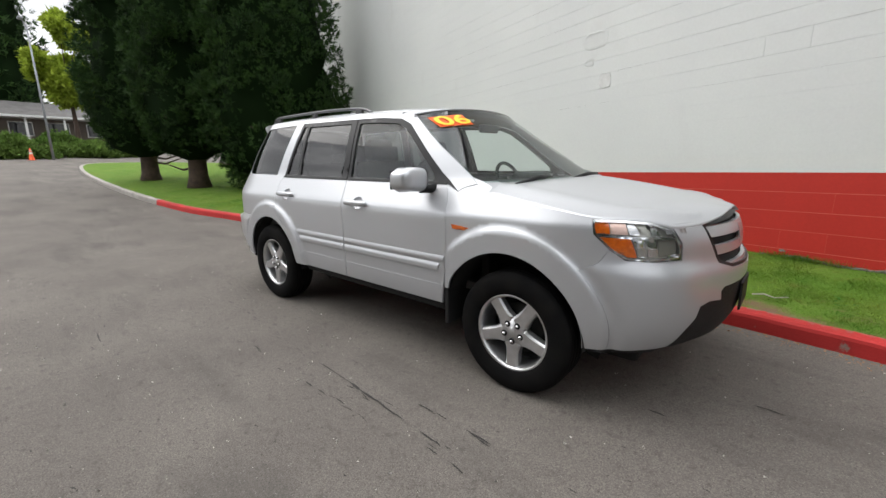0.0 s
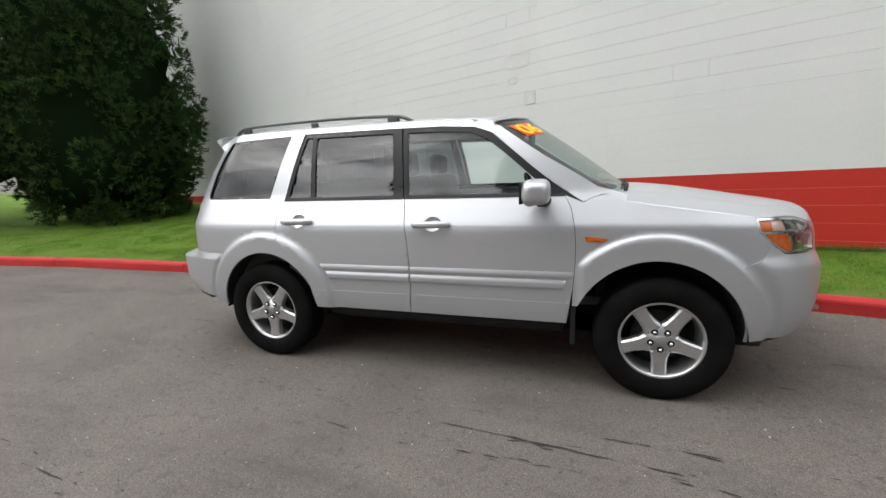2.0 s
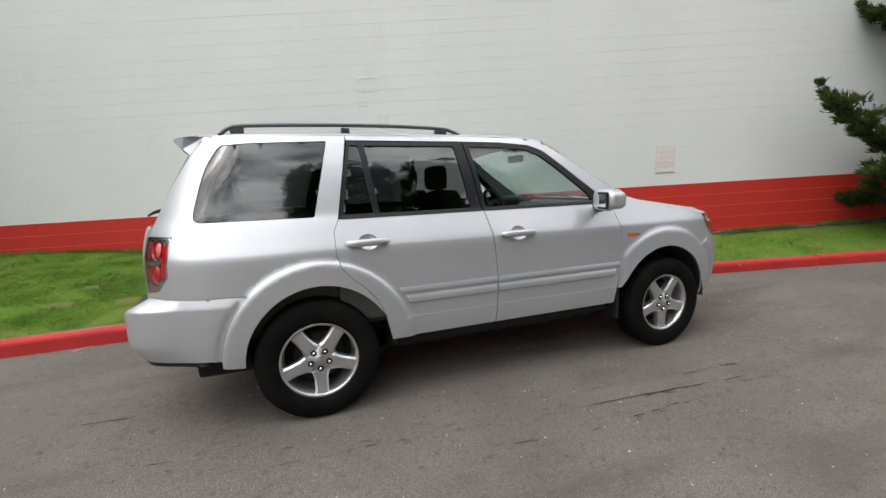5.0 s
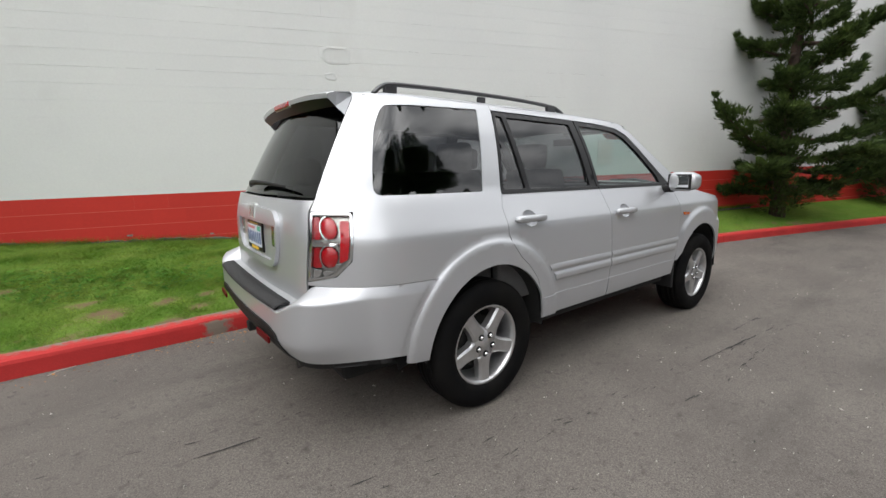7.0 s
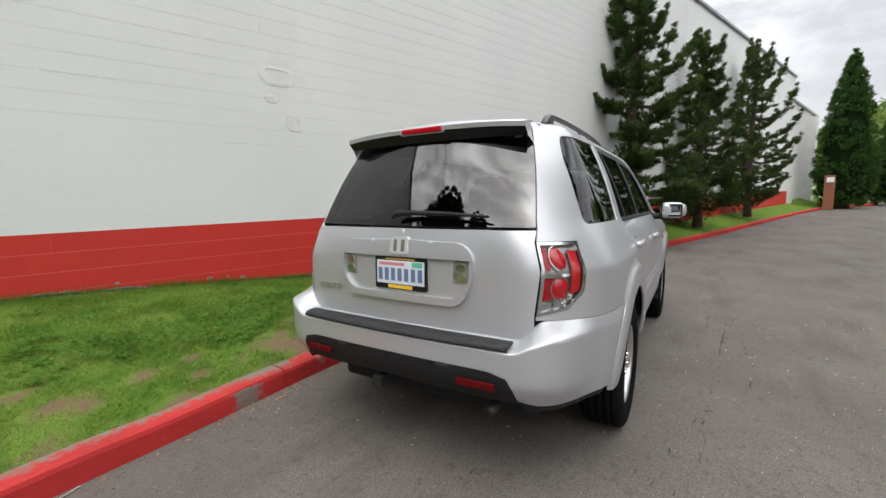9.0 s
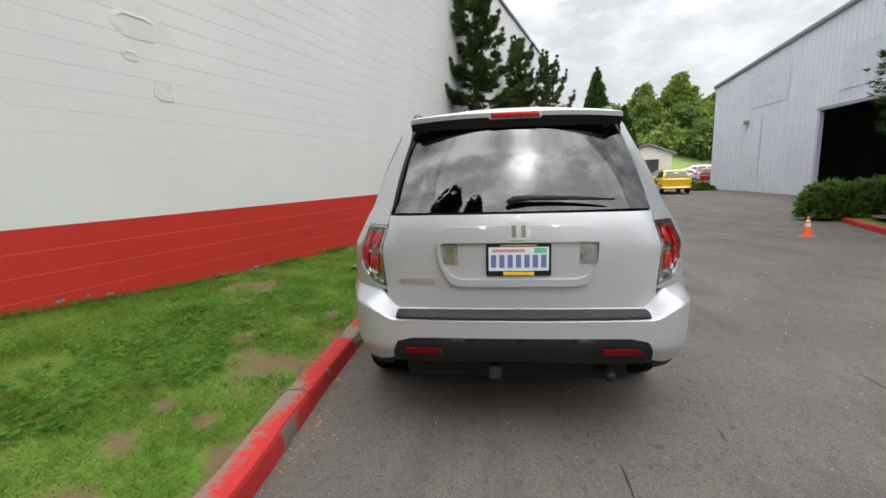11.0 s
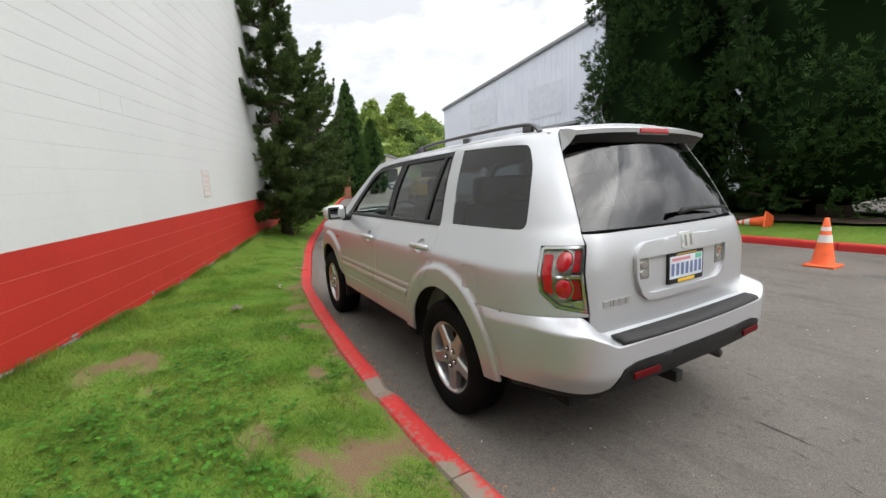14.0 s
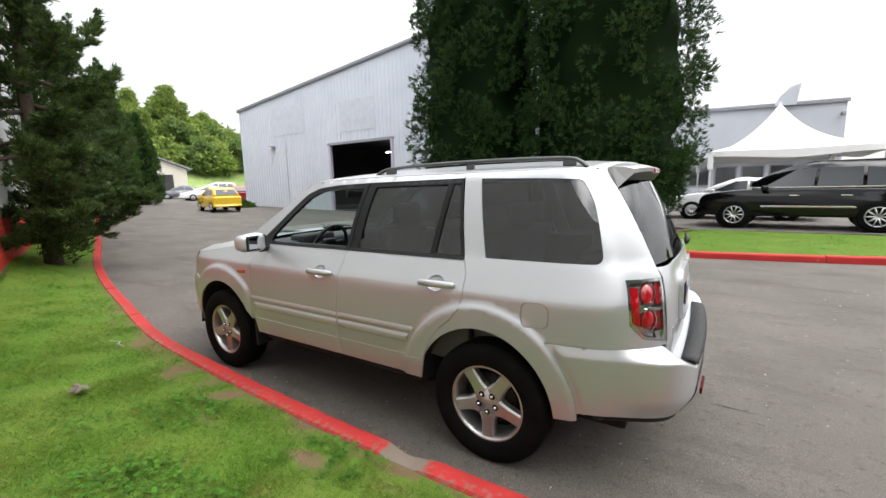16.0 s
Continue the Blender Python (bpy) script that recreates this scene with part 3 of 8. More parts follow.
# ---- foliage ----
def tufts(rng, pos, out, size, per, spread=0.9, width=0.28, droop=0.0, needle=False):
    """Many small pointed leaves: `per` to each place, fanning out about its direction."""
    n = len(pos) * per
    p = np.repeat(pos, per, 0)
    d = np.repeat(out, per, 0) + rng.normal(0, spread, (n, 3))
    d[:, 2] -= droop
    d /= np.linalg.norm(d, axis=1, keepdims=True) + 1e-9
    s = np.repeat(size, per)[:, None] * rng.uniform(0.6, 1.25, (n, 1))
    a = np.cross(d, rng.normal(0, 1, (n, 3)))
    a /= np.linalg.norm(a, axis=1, keepdims=True) + 1e-9
    base = p + rng.normal(0, 0.25, (n, 3)) * s
    tip = base + d * s
    if needle:
        w = a * s * width
        return np.stack([base - w, base + w, tip], 1).reshape(-1, 3), n
    mid = base + d * s * 0.45
    w = a * s * width
    co = np.stack([base, mid + w, tip, mid - w], 1).reshape(-1, 3)
    return co, n


def big_conifer(name, x, y, z, height, radius, seed, label, skirt=0.9, group="", leaves=5200, taper=0.85, size=0.110, material=None, lean=(0, 0)):
    """Dense broad conifer: trunk, limbs and a lumpy crown of needle sprays."""
    rng = np.random.default_rng(seed)
    tree = tagged(new(name), label, "tree", group)
    tree.location = (x, y, z)
    bm = tube_bm([(0, 0, -0.2), (0.02, 0, 0.25), (0, 0.03, 1.2), (lean[0] * 0.5, lean[1] * 0.5, height * 0.5), (lean[0], lean[1], height * 0.95)], [0.42, 0.30, 0.25, 0.14, 0.02], 10)
    part("trunk", bm, M_BARK, tree, smooth=True)
    for k in range(9):
        bm = bmesh.new()
        a, h = rng.uniform(0, 6.28), rng.uniform(0.5, 0.9 + height * 0.12)
        r = radius * 0.75
        tube_bm([(0, 0, h), (r * 0.4 * math.cos(a), r * 0.4 * math.sin(a), h - 0.12), (r * math.cos(a), r * math.sin(a), h + 0.15)], [0.05, 0.035, 0.012], 5, bm)
        part("limb", bm, M_BARK, tree, smooth=True)
    lobes = []
    for k in range(520):
        f = rng.uniform(0, 1) ** 1.1
        h = skirt + f * (height - skirt)
        r = radius * (1 - f**2.2 * taper) * (0.72 + 0.33 * min(1, f * 6))
        a = rng.uniform(0, 6.28)
        q = rng.uniform(0.76, 0.87)
        lobes.append((math.cos(a) * r * q, math.sin(a) * r * q, h, r * rng.uniform(0.08, 0.16)))
    lobes = np.array(lobes)
    pick = rng.integers(0, len(lobes), leaves)
    d = rng.normal(0, 1, (leaves, 3))
    d /= np.linalg.norm(d, axis=1, keepdims=True)
    c = lobes[pick]
    q = c[:, :3] + d * (c[:, 3:4] * rng.uniform(0.75, 1.08, (leaves, 1))) * np.array([1, 1, 1.15])
    q[:, 0] += lean[0] * q[:, 2] / height
    q[:, 1] += lean[1] * q[:, 2] / height
    out = d * 0.8 + np.column_stack([q[:, 0], q[:, 1], np.full(leaves, 0.6)]) / max(radius, 0.1) * 0.5
    out[:, 2] += 0.35
    co, n = tufts(rng, q, out, size * rng.uniform(0.7, 1.3, leaves), 12, 0.50, 0.12, needle=True)
    part("crown", quick_mesh("crown", co, n, 3, material or M_FOLIAGE_DARK), None, tree)
    # inner mass that keeps light from passing; its near-black colour paints in the shade
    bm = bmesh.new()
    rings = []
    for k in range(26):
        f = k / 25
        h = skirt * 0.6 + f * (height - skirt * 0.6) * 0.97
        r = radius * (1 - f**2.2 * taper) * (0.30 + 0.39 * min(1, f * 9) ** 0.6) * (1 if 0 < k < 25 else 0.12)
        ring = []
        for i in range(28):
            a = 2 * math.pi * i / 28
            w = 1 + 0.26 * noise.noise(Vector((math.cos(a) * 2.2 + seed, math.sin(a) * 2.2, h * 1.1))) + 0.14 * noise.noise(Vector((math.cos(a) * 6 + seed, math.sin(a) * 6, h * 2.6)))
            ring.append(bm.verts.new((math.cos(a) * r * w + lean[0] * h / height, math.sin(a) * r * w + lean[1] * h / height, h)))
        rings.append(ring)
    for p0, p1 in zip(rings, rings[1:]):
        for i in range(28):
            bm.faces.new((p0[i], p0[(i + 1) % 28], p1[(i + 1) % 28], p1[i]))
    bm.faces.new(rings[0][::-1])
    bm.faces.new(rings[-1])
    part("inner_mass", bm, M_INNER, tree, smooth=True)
    return tree


def juniper(name, x, y, z, height, reach, seed, label, dense=1.0):
    """Twisted juniper: an upright stem and layered upswept arms that carry flat cloudy pads, with gaps between."""
    rng = np.random.default_rng(seed)
    tree = tagged(new(name), label, "tree", "junipers along the wall")
    tree.location = (x, y, z)
    stem = [(0, 0, -0.2), (0.05, 0.02, 0.5), (-0.06, 0.05, height * 0.4), (0.09, 0, height * 0.75), (0, 0.05, height)]
    part("trunk", tube_bm(stem, [0.16, 0.13, 0.10, 0.05, 0.01], 8), M_BARK, tree, smooth=True)
    pos, out = [], []

    def pad(c, way, r, count, flat=0.30):
        count = max(6, int(count * dense))
        d = rng.normal(0, 1, (count, 3))
        d /= np.linalg.norm(d, axis=1, keepdims=True)
        pos.append(c + d * r * rng.uniform(0.15, 1.0, (count, 1)) ** 0.55 * np.array([1, 1, flat]))
        out.append(d * 0.5 + way * 0.9 + np.array([0, 0, 0.18]))

    arms = 46
    for k in range(arms):
        f = (k + rng.uniform(0, 0.8)) / arms
        h = height * (0.05 + 0.88 * f**1.15)
        a = k * 2.4 + rng.uniform(-0.4, 0.4)
        long = rng.random() < 0.28
        r = reach * float(np.interp(f, [0, 0.12, 0.35, 0.7, 1.0], [0.72, 0.92, 1.0, 0.54, 0.16])) * (rng.uniform(0.95, 1.2) if long else rng.uniform(0.55, 0.9))
        rise = (0.02 + 0.38 * f) * r + (rng.uniform(0.15, 0.5) if long else rng.uniform(-0.12, 0.15))
        bend = rng.uniform(-0.4, 0.4)
        line = np.array(catmull([(0, 0, h), (0.4 * r * math.cos(a + bend), 0.4 * r * math.sin(a + bend), h - 0.08 * r), (0.75 * r * math.cos(a + bend * 0.5), 0.75 * r * math.sin(a + bend * 0.5), h + 0.15 * rise), (r * math.cos(a), r * math.sin(a), h + rise)], 5))
        part("limb", tube_bm([tuple(p) for p in line], [0.05 - 0.043 * i / len(line) for i in range(len(line))], 5), M_BARK, tree, smooth=True)
        n = max(3, int(r / 0.24))
        for i in range(n):
            t = 0.22 + 0.78 * (i + 0.7) / n
            q = min(t, 1.0) * (len(line) - 1)
            m = min(int(q), len(line) - 2)
            c = line[m] * (1 - (q - m)) + line[m + 1] * (q - m)
            way = line[m + 1] - line[m]
            way = way / (np.linalg.norm(way) + 1e-9)
            w = (0.30 - 0.16 * t) * (1.0 - 0.35 * f)
            pad(c + rng.normal(0, 0.04, 3), way, w * rng.uniform(0.7, 1.1), 38 * (1.2 - 0.6 * t) * (1 - 0.35 * f), 0.24)
            # side shoots, longest near the middle of the arm
            across = np.array([-way[1], way[0], 0.15])
            for sg in (-1, 1):
                if rng.random() < 0.95:
                    l = rng.uniform(0.18, 0.50) * (1.15 - 0.7 * t) * (1 - 0.3 * f)
                    tip = c + (across * sg + way * 0.75) * l + np.array([0, 0, rng.uniform(0.0, 0.14)])
                    w2 = (across * sg + way * 0.8 + np.array([0, 0, 0.3]))
                    pad(tip, w2, rng.uniform(0.09, 0.15) * (1.1 - 0.3 * f), 22)
                    pad(c * 0.5 + tip * 0.5, w2, rng.uniform(0.08, 0.12), 12)
        for i in range(4):
            e = line[-1] + (line[-1] - line[-2]) / (np.linalg.norm(line[-1] - line[-2]) + 1e-9) * 0.07 * i
            pad(e + np.array([0, 0, 0.02 * i * i]), np.array([math.cos(a), math.sin(a), 0.9]), 0.075 - 0.013 * i, 16, 0.8)
    for f in np.linspace(0.03, 1.0, 34):
        o = rng.normal(0, 0.26 * (1.0 - f), 3) * np.array([1, 1, 0.3])
        pad(np.array([0.03, 0.03, height * f]) + o, np.array([o[0] * 3, o[1] * 3, 0.8]), 0.42 - 0.36 * f, 60 + 60 * (f < 0.3), 0.8)
    pos, out = np.concatenate(pos), np.concatenate(out)
    co, n = tufts(rng, pos, out, np.full(len(pos), 0.095), 8, 0.42, 0.12, needle=True)
    part("crown", quick_mesh("crown", co, n, 3, M_FOLIAGE_JUNIPER), None, tree)
    return tree


def leafy_tree(name, x, y, z, height, radius, seed, label, material, leaves=2600, size=0.22, trunk=0.3, category="tree", group=""):
    """Broadleaf tree: trunk, forked limbs and a ragged crown of many leaves."""
    rng = np.random.default_rng(seed)
    tree = tagged(new(name), label, category, group)
    tree.location = (x, y, z)
    bm = tube_bm([(0, 0, -0.3), (0.03, 0.02, height * 0.2), (0, 0, height * trunk), (0.1, 0, height * 0.7)], [0.045 * height * 0.5, 0.03 * height * 0.5, 0.025 * height * 0.5, 0.03], 7)
    lobes = []
    for k in range(26):
        a, f = rng.uniform(0, 6.28), rng.uniform(0, 1)
        h = height * (trunk + (1 - trunk) * f * 0.92)
        r = radius * math.sin(math.pi * (0.16 + 0.78 * f)) * rng.uniform(0.3, 1.0)
        c = np.array([r * math.cos(a), r * math.sin(a), h])
        lobes.append(np.r_[c, radius * rng.uniform(0.24, 0.42)])
        if k % 2 == 0:
            tube_bm([(0, 0, height * trunk * 0.9), tuple(c * np.array([0.5, 0.5, 0.85])), tuple(c)], [0.05, 0.035, 0.012], 4, bm)
    part("trunk", bm, M_BARK, tree, smooth=True)
    lobes = np.array(lobes)
    pick = rng.integers(0, len(lobes), leaves)
    d = rng.normal(0, 1, (leaves, 3))
    d /= np.linalg.norm(d, axis=1, keepdims=True)
    q = lobes[pick, :3] + d * lobes[pick, 3:4] * rng.uniform(0.5, 1.1, (leaves, 1))
    co, n = tufts(rng, q, d, np.full(leaves, size), 6, 0.8, 0.34, needle=True)
    part("crown", quick_mesh("crown", co, n, 3, material), None, tree)
    return tree


# ---- trees ----
BIG = "tall dense dark green conifer"
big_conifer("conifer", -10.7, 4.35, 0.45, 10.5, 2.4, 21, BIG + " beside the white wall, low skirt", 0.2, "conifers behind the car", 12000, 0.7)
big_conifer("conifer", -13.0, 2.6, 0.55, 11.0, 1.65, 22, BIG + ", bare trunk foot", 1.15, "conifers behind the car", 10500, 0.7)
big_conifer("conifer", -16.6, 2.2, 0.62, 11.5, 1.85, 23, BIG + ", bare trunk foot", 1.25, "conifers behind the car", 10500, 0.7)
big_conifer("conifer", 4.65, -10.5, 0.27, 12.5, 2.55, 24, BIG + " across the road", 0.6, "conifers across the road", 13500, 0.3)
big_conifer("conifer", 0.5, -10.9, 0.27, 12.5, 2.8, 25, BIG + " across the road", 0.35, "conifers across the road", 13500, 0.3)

JUN = "dark green twisted juniper with sweeping ragged arms by the wall"
juniper("juniper", 8.55, 0.28, 0.42, 7.4, 1.85, 31, JUN)
juniper("juniper", 12.7, -1.30, 0.6, 6.1, 1.35, 32, JUN, 0.6)
juniper("juniper", 17.9, -3.10, 0.8, 6.9, 1.7, 33, JUN, 0.6)
big_conifer("arborvitae", 32.3, -9.2, 0.85, 9.6, 1.7, 34, "tall clipped green arborvitae with a thin spire beside the road", 0.1, "arborvitae pair", 4800, 0.97, 0.14, M_FOLIAGE_HEDGE)
big_conifer("arborvitae", 37.0, -12.9, 0.95, 7.2, 1.6, 35, "clipped green arborvitae column beside the road", 0.1, "arborvitae pair", 4800, 0.97, 0.14, M_FOLIAGE_HEDGE)


# ---- the silver suv: its outer skin as one surface over (s, z) ----
# s runs along the side like x and goes on round the corners to the middle of nose and tail; y is negative on the right side.
def curve(pairs):
    """A smooth curve through pairs of (at, value), with no overshoot."""
    xs, ys = np.array(pairs, float).T
    d = np.diff(ys) / np.diff(xs)
    m = np.r_[d[0], (d[:-1] + d[1:]) / 2, d[-1]]
    for k in range(1, len(xs) - 1):
        if d[k - 1] * d[k] <= 0:
            m[k] = 0
        else:
            lim = 3 * min(abs(d[k - 1]), abs(d[k]))
            m[k] = max(-lim, min(lim, m[k]))

    def f(v):
        v = np.clip(v, xs[0], xs[-1])
        k = np.clip(np.searchsorted(xs, v, "right") - 1, 0, len(xs) - 2)
        h = xs[k + 1] - xs[k]
        t = (v - xs[k]) / h
        return (2 * t**3 - 3 * t**2 + 1) * ys[k] + (t**3 - 2 * t**2 + t) * h * m[k] + (3 * t**2 - 2 * t**3) * ys[k + 1] + (t**3 - t**2) * h * m[k + 1]

    return f


PLAN_X = curve([(-3.02, -2.280), (-2.8, -2.276), (-2.6, -2.266), (-2.36, -2.245), (-2.3, -2.215), (-2.22, -2.165), (-2.15, -2.113), (-2.08, -2.058), (-2.0, -1.988), (-1.9, -1.894), (-1.7, -1.7), (1.5, 1.5), (1.65, 1.648), (1.8, 1.79), (1.95, 1.915), (2.1, 2.02), (2.25, 2.10), (2.45, 2.18), (2.65, 2.245), (2.8, 2.272), (2.95, 2.28)])
PLAN_Y = curve([(-3.02, 0), (-2.8, 0.22), (-2.6, 0.42), (-2.36, 0.66), (-2.3, 0.715), (-2.22, 0.775), (-2.15, 0.825), (-2.08, 0.868), (-2.0, 0.905), (-1.9, 0.932), (-1.7, 0.952), (-1.2, 0.958), (0.9, 0.958), (1.5, 0.952), (1.65, 0.938), (1.8, 0.908), (1.95, 0.853), (2.1, 0.765), (2.25, 0.65), (2.45, 0.475), (2.65, 0.285), (2.8, 0.14), (2.95, 0)])
HALF_W = curve([(0.26, 0.895), (0.36, 0.925), (0.46, 0.945), (0.6, 0.957), (0.75, 0.962), (0.9, 0.960), (1.0, 0.957), (1.022, 0.954), (1.032, 0.949), (1.08, 0.923), (1.15, 0.886), (1.195, 0.862), (1.21, 0.853), (1.3, 0.822), (1.45, 0.768), (1.6, 0.700), (1.68, 0.655), (1.72, 0.615)])
NOSE_DX = curve([(0.26, -0.10), (0.36, -0.04), (0.45, 0.010), (0.55, 0.036), (0.66, 0.044), (0.74, 0.043), (0.775, 0.038), (0.84, 0.014), (0.866, 0.012), (0.95, 0.0), (1.036, -0.04), (1.10, -0.11), (1.16, -0.2)])
TAIL_DX = curve([(0.3, 0.03), (0.6, 0.0), (0.75, 0.0), (0.95, 0.0), (1.08, 0.006), (1.17, 0.022), (1.2, 0.032), (1.45, 0.138), (1.62, 0.225), (1.72, 0.27)])
ARCH = {1: (1.30, 0.36, 0.455, 0.475), -1: (-1.318, 0.36, 0.437, 0.462)}


def smooth01(t):
    t = np.clip(t, 0, 1)
    return t * t * (3 - 2 * t)


def skin(s, z, off=0.0):
    """The place on the right side's skin, pushed out by off."""
    s, z = np.asarray(s, float), np.asarray(z, float)
    k = HALF_W(z) / 0.958

    def plan(q):
        x = PLAN_X(q) + NOSE_DX(z) * smooth01((q - 1.55) / 0.6) + TAIL_DX(z) * smooth01((-1.55 - q) / 0.6)
        return x, PLAN_Y(q) * k

    x, y = plan(s)
    for cx, cz, a, b in ARCH.values():
        rho = np.hypot((s - cx) / a, (z - cz) / b)
        y = y + 0.024 * (1 - smooth01((rho - 1.26) / 0.055)) * (rho > 0.5) * (np.abs(s - cx) < 0.7) * (smooth01((s - 0.868) / 0.05) if cx > 0 else 1)
    x1, y1 = plan(s + 1e-3)
    x0, y0 = plan(s - 1e-3)
    tx, ty = x1 - x0, y1 - y0
    n = np.hypot(tx, ty) + 1e-12
    x, y = x - off * ty / n, y + off * tx / n
    return np.stack([x, -y, z], -1)


M_PAINT = mat("silver_metallic_paint", (0.490, 0.500, 0.520), 0.38, 0.52, coat=0.5, fine=0.03, fine_scale=900)
M_BLACK = mat("black_plastic", (0.012, 0.012, 0.0125), 0.6, spec=0.3, fine=0.12, fine_scale=300, bump=0.12, bump_scale=600)
M_FRAME = mat("black_gloss_trim", (0.010, 0.010, 0.011), 0.38, spec=0.25)
M_DARK = mat("dark_underbody", (0.010, 0.010, 0.010), 0.9)
M_RUBBER = mat("tyre_rubber", (0.005, 0.005, 0.0055), 0.75, var=(0.009, 0.0085, 0.008), scale=9, spec=0.06, bump=0.15, bump_scale=300)
M_ALLOY = mat("silver_alloy", (0.58, 0.58, 0.59), 0.33, 0.85, var=(0.50, 0.50, 0.50), scale=20)
M_CHROME = mat("chrome", (0.80, 0.80, 0.81), 0.12, 1.0)
M_REFLECTOR = mat("lamp_reflector", (0.60, 0.61, 0.62), 0.16, 0.95)
M_LAMP_GREY = mat("lamp_housing", (0.42, 0.42, 0.39), 0.25, 0.5, var=(0.55, 0.55, 0.52), scale=28)
M_LAMP_PALE = mat("pale_lamp_silver", (0.52, 0.54, 0.52), 0.25, 0.2, coat=0.5)
M_RED_LENS = mat("red_lens", (0.46, 0.008, 0.014), 0.15, coat=0.6, var=(0.30, 0.005, 0.010), scale=60)
M_RED_DARK = mat("red_reflector", (0.085, 0.003, 0.004), 0.5, spec=0.1)
M_AMBER = mat("amber_lens", (0.66, 0.145, 0.014), 0.15, coat=0.8, var=(0.50, 0.09, 0.010), scale=50)
M_CLEAR = glass_mat("clear_lens", (0.95, 0.95, 0.95), 0.0, 1.2)
M_GLASS = glass_mat("window_glass", (0.62, 0.72, 0.70), 0.0, 1.75)
M_GLASS_WS = glass_mat("windshield_glass", (0.70, 0.79, 0.76), 0.0, 1.8)
M_GLASS_DARK = glass_mat("privacy_glass", (0.15, 0.155, 0.165), 0.0, 1.85)
M_GLASS_REAR = glass_mat("rear_window_glass", (0.10, 0.105, 0.11), 0.0, 1.9)
M_SEAT = mat("grey_seat_cloth", (0.085, 0.083, 0.080), 0.9, var=(0.065, 0.064, 0.063), scale=20, fine=0.15, bump=0.3)
M_TRIM_IN = mat("grey_cabin_trim", (0.10, 0.10, 0.10), 0.75, fine=0.1)
M_DASH = mat("dark_dashboard", (0.035, 0.036, 0.038), 0.6, fine=0.1, bump=0.1)
M_HEADLINER = mat("headliner_cloth", (0.36, 0.35, 0.33), 0.95, fine=0.05)


def densify(loop, step):
    out = []
    for a, b in zip(loop, loop[1:] + loop[:1]):
        a, b = np.array(a, float), np.array(b, float)
        n = max(1, int(np.ceil(np.linalg.norm(b - a) / step)))
        out += [a + (b - a) * k / n for k in range(n)]
    return out


def rounded(loop, r, seg=5):
    """The loop with its corners rounded; r may be one radius or one for each corner."""
    out, n = [], len(loop)
    for k in range(n):
        p = np.array(loop[k], float)
        a, b = np.array(loop[k - 1], float) - p, np.array(loop[(k + 1) % n], float) - p
        rr = r[k] if isinstance(r, (list, tuple)) else r
        la, lb = np.linalg.norm(a), np.linalg.norm(b)
        q = min(rr, 0.45 * la, 0.45 * lb)
        p0, p2 = p + a / la * q, p + b / lb * q
        if q < 1e-4:
            out.append(p)
            continue
        out += [(1 - t) ** 2 * p0 + 2 * t * (1 - t) * p + t * t * p2 for t in (i / seg for i in range(seg + 1))]
    return [tuple(v) for v in out]


def area2(loop):
    a = np.array(loop)
    b = np.roll(a, -1, 0)
    return float((a[:, 0] * b[:, 1] - a[:, 1] * b[:, 0]).sum())


def shrink(loop, g):
    """The loop moved inwards by g."""
    pts = [np.array(p, float) for p in loop]
    turn = 1 if area2(pts) > 0 else -1
    out = []
    for k in range(len(pts)):
        a, b = pts[k] - pts[k - 1], pts[(k + 1) % len(pts)] - pts[k]
        na = np.array([-a[1], a[0]]) / (np.linalg.norm(a) + 1e-9) * turn
        nb = np.array([-b[1], b[0]]) / (np.linalg.norm(b) + 1e-9) * turn
        m = na + nb
        out.append(pts[k] + m / max(0.5, (m @ m) / 2) * g)
    return [tuple(p) for p in out]


def inside(points, loop):
    p, a = np.asarray(points), np.asarray(loop)
    b = np.roll(a, -1, 0)
    hit = np.zeros(len(p), bool)
    for (x0, y0), (x1, y1) in zip(a, b):
        if y0 != y1:
            cross = ((y0 > p[:, 1]) != (y1 > p[:, 1])) & (p[:, 0] < (x1 - x0) * (p[:, 1] - y0) / (y1 - y0) + x0)
            hit ^= cross
    return hit


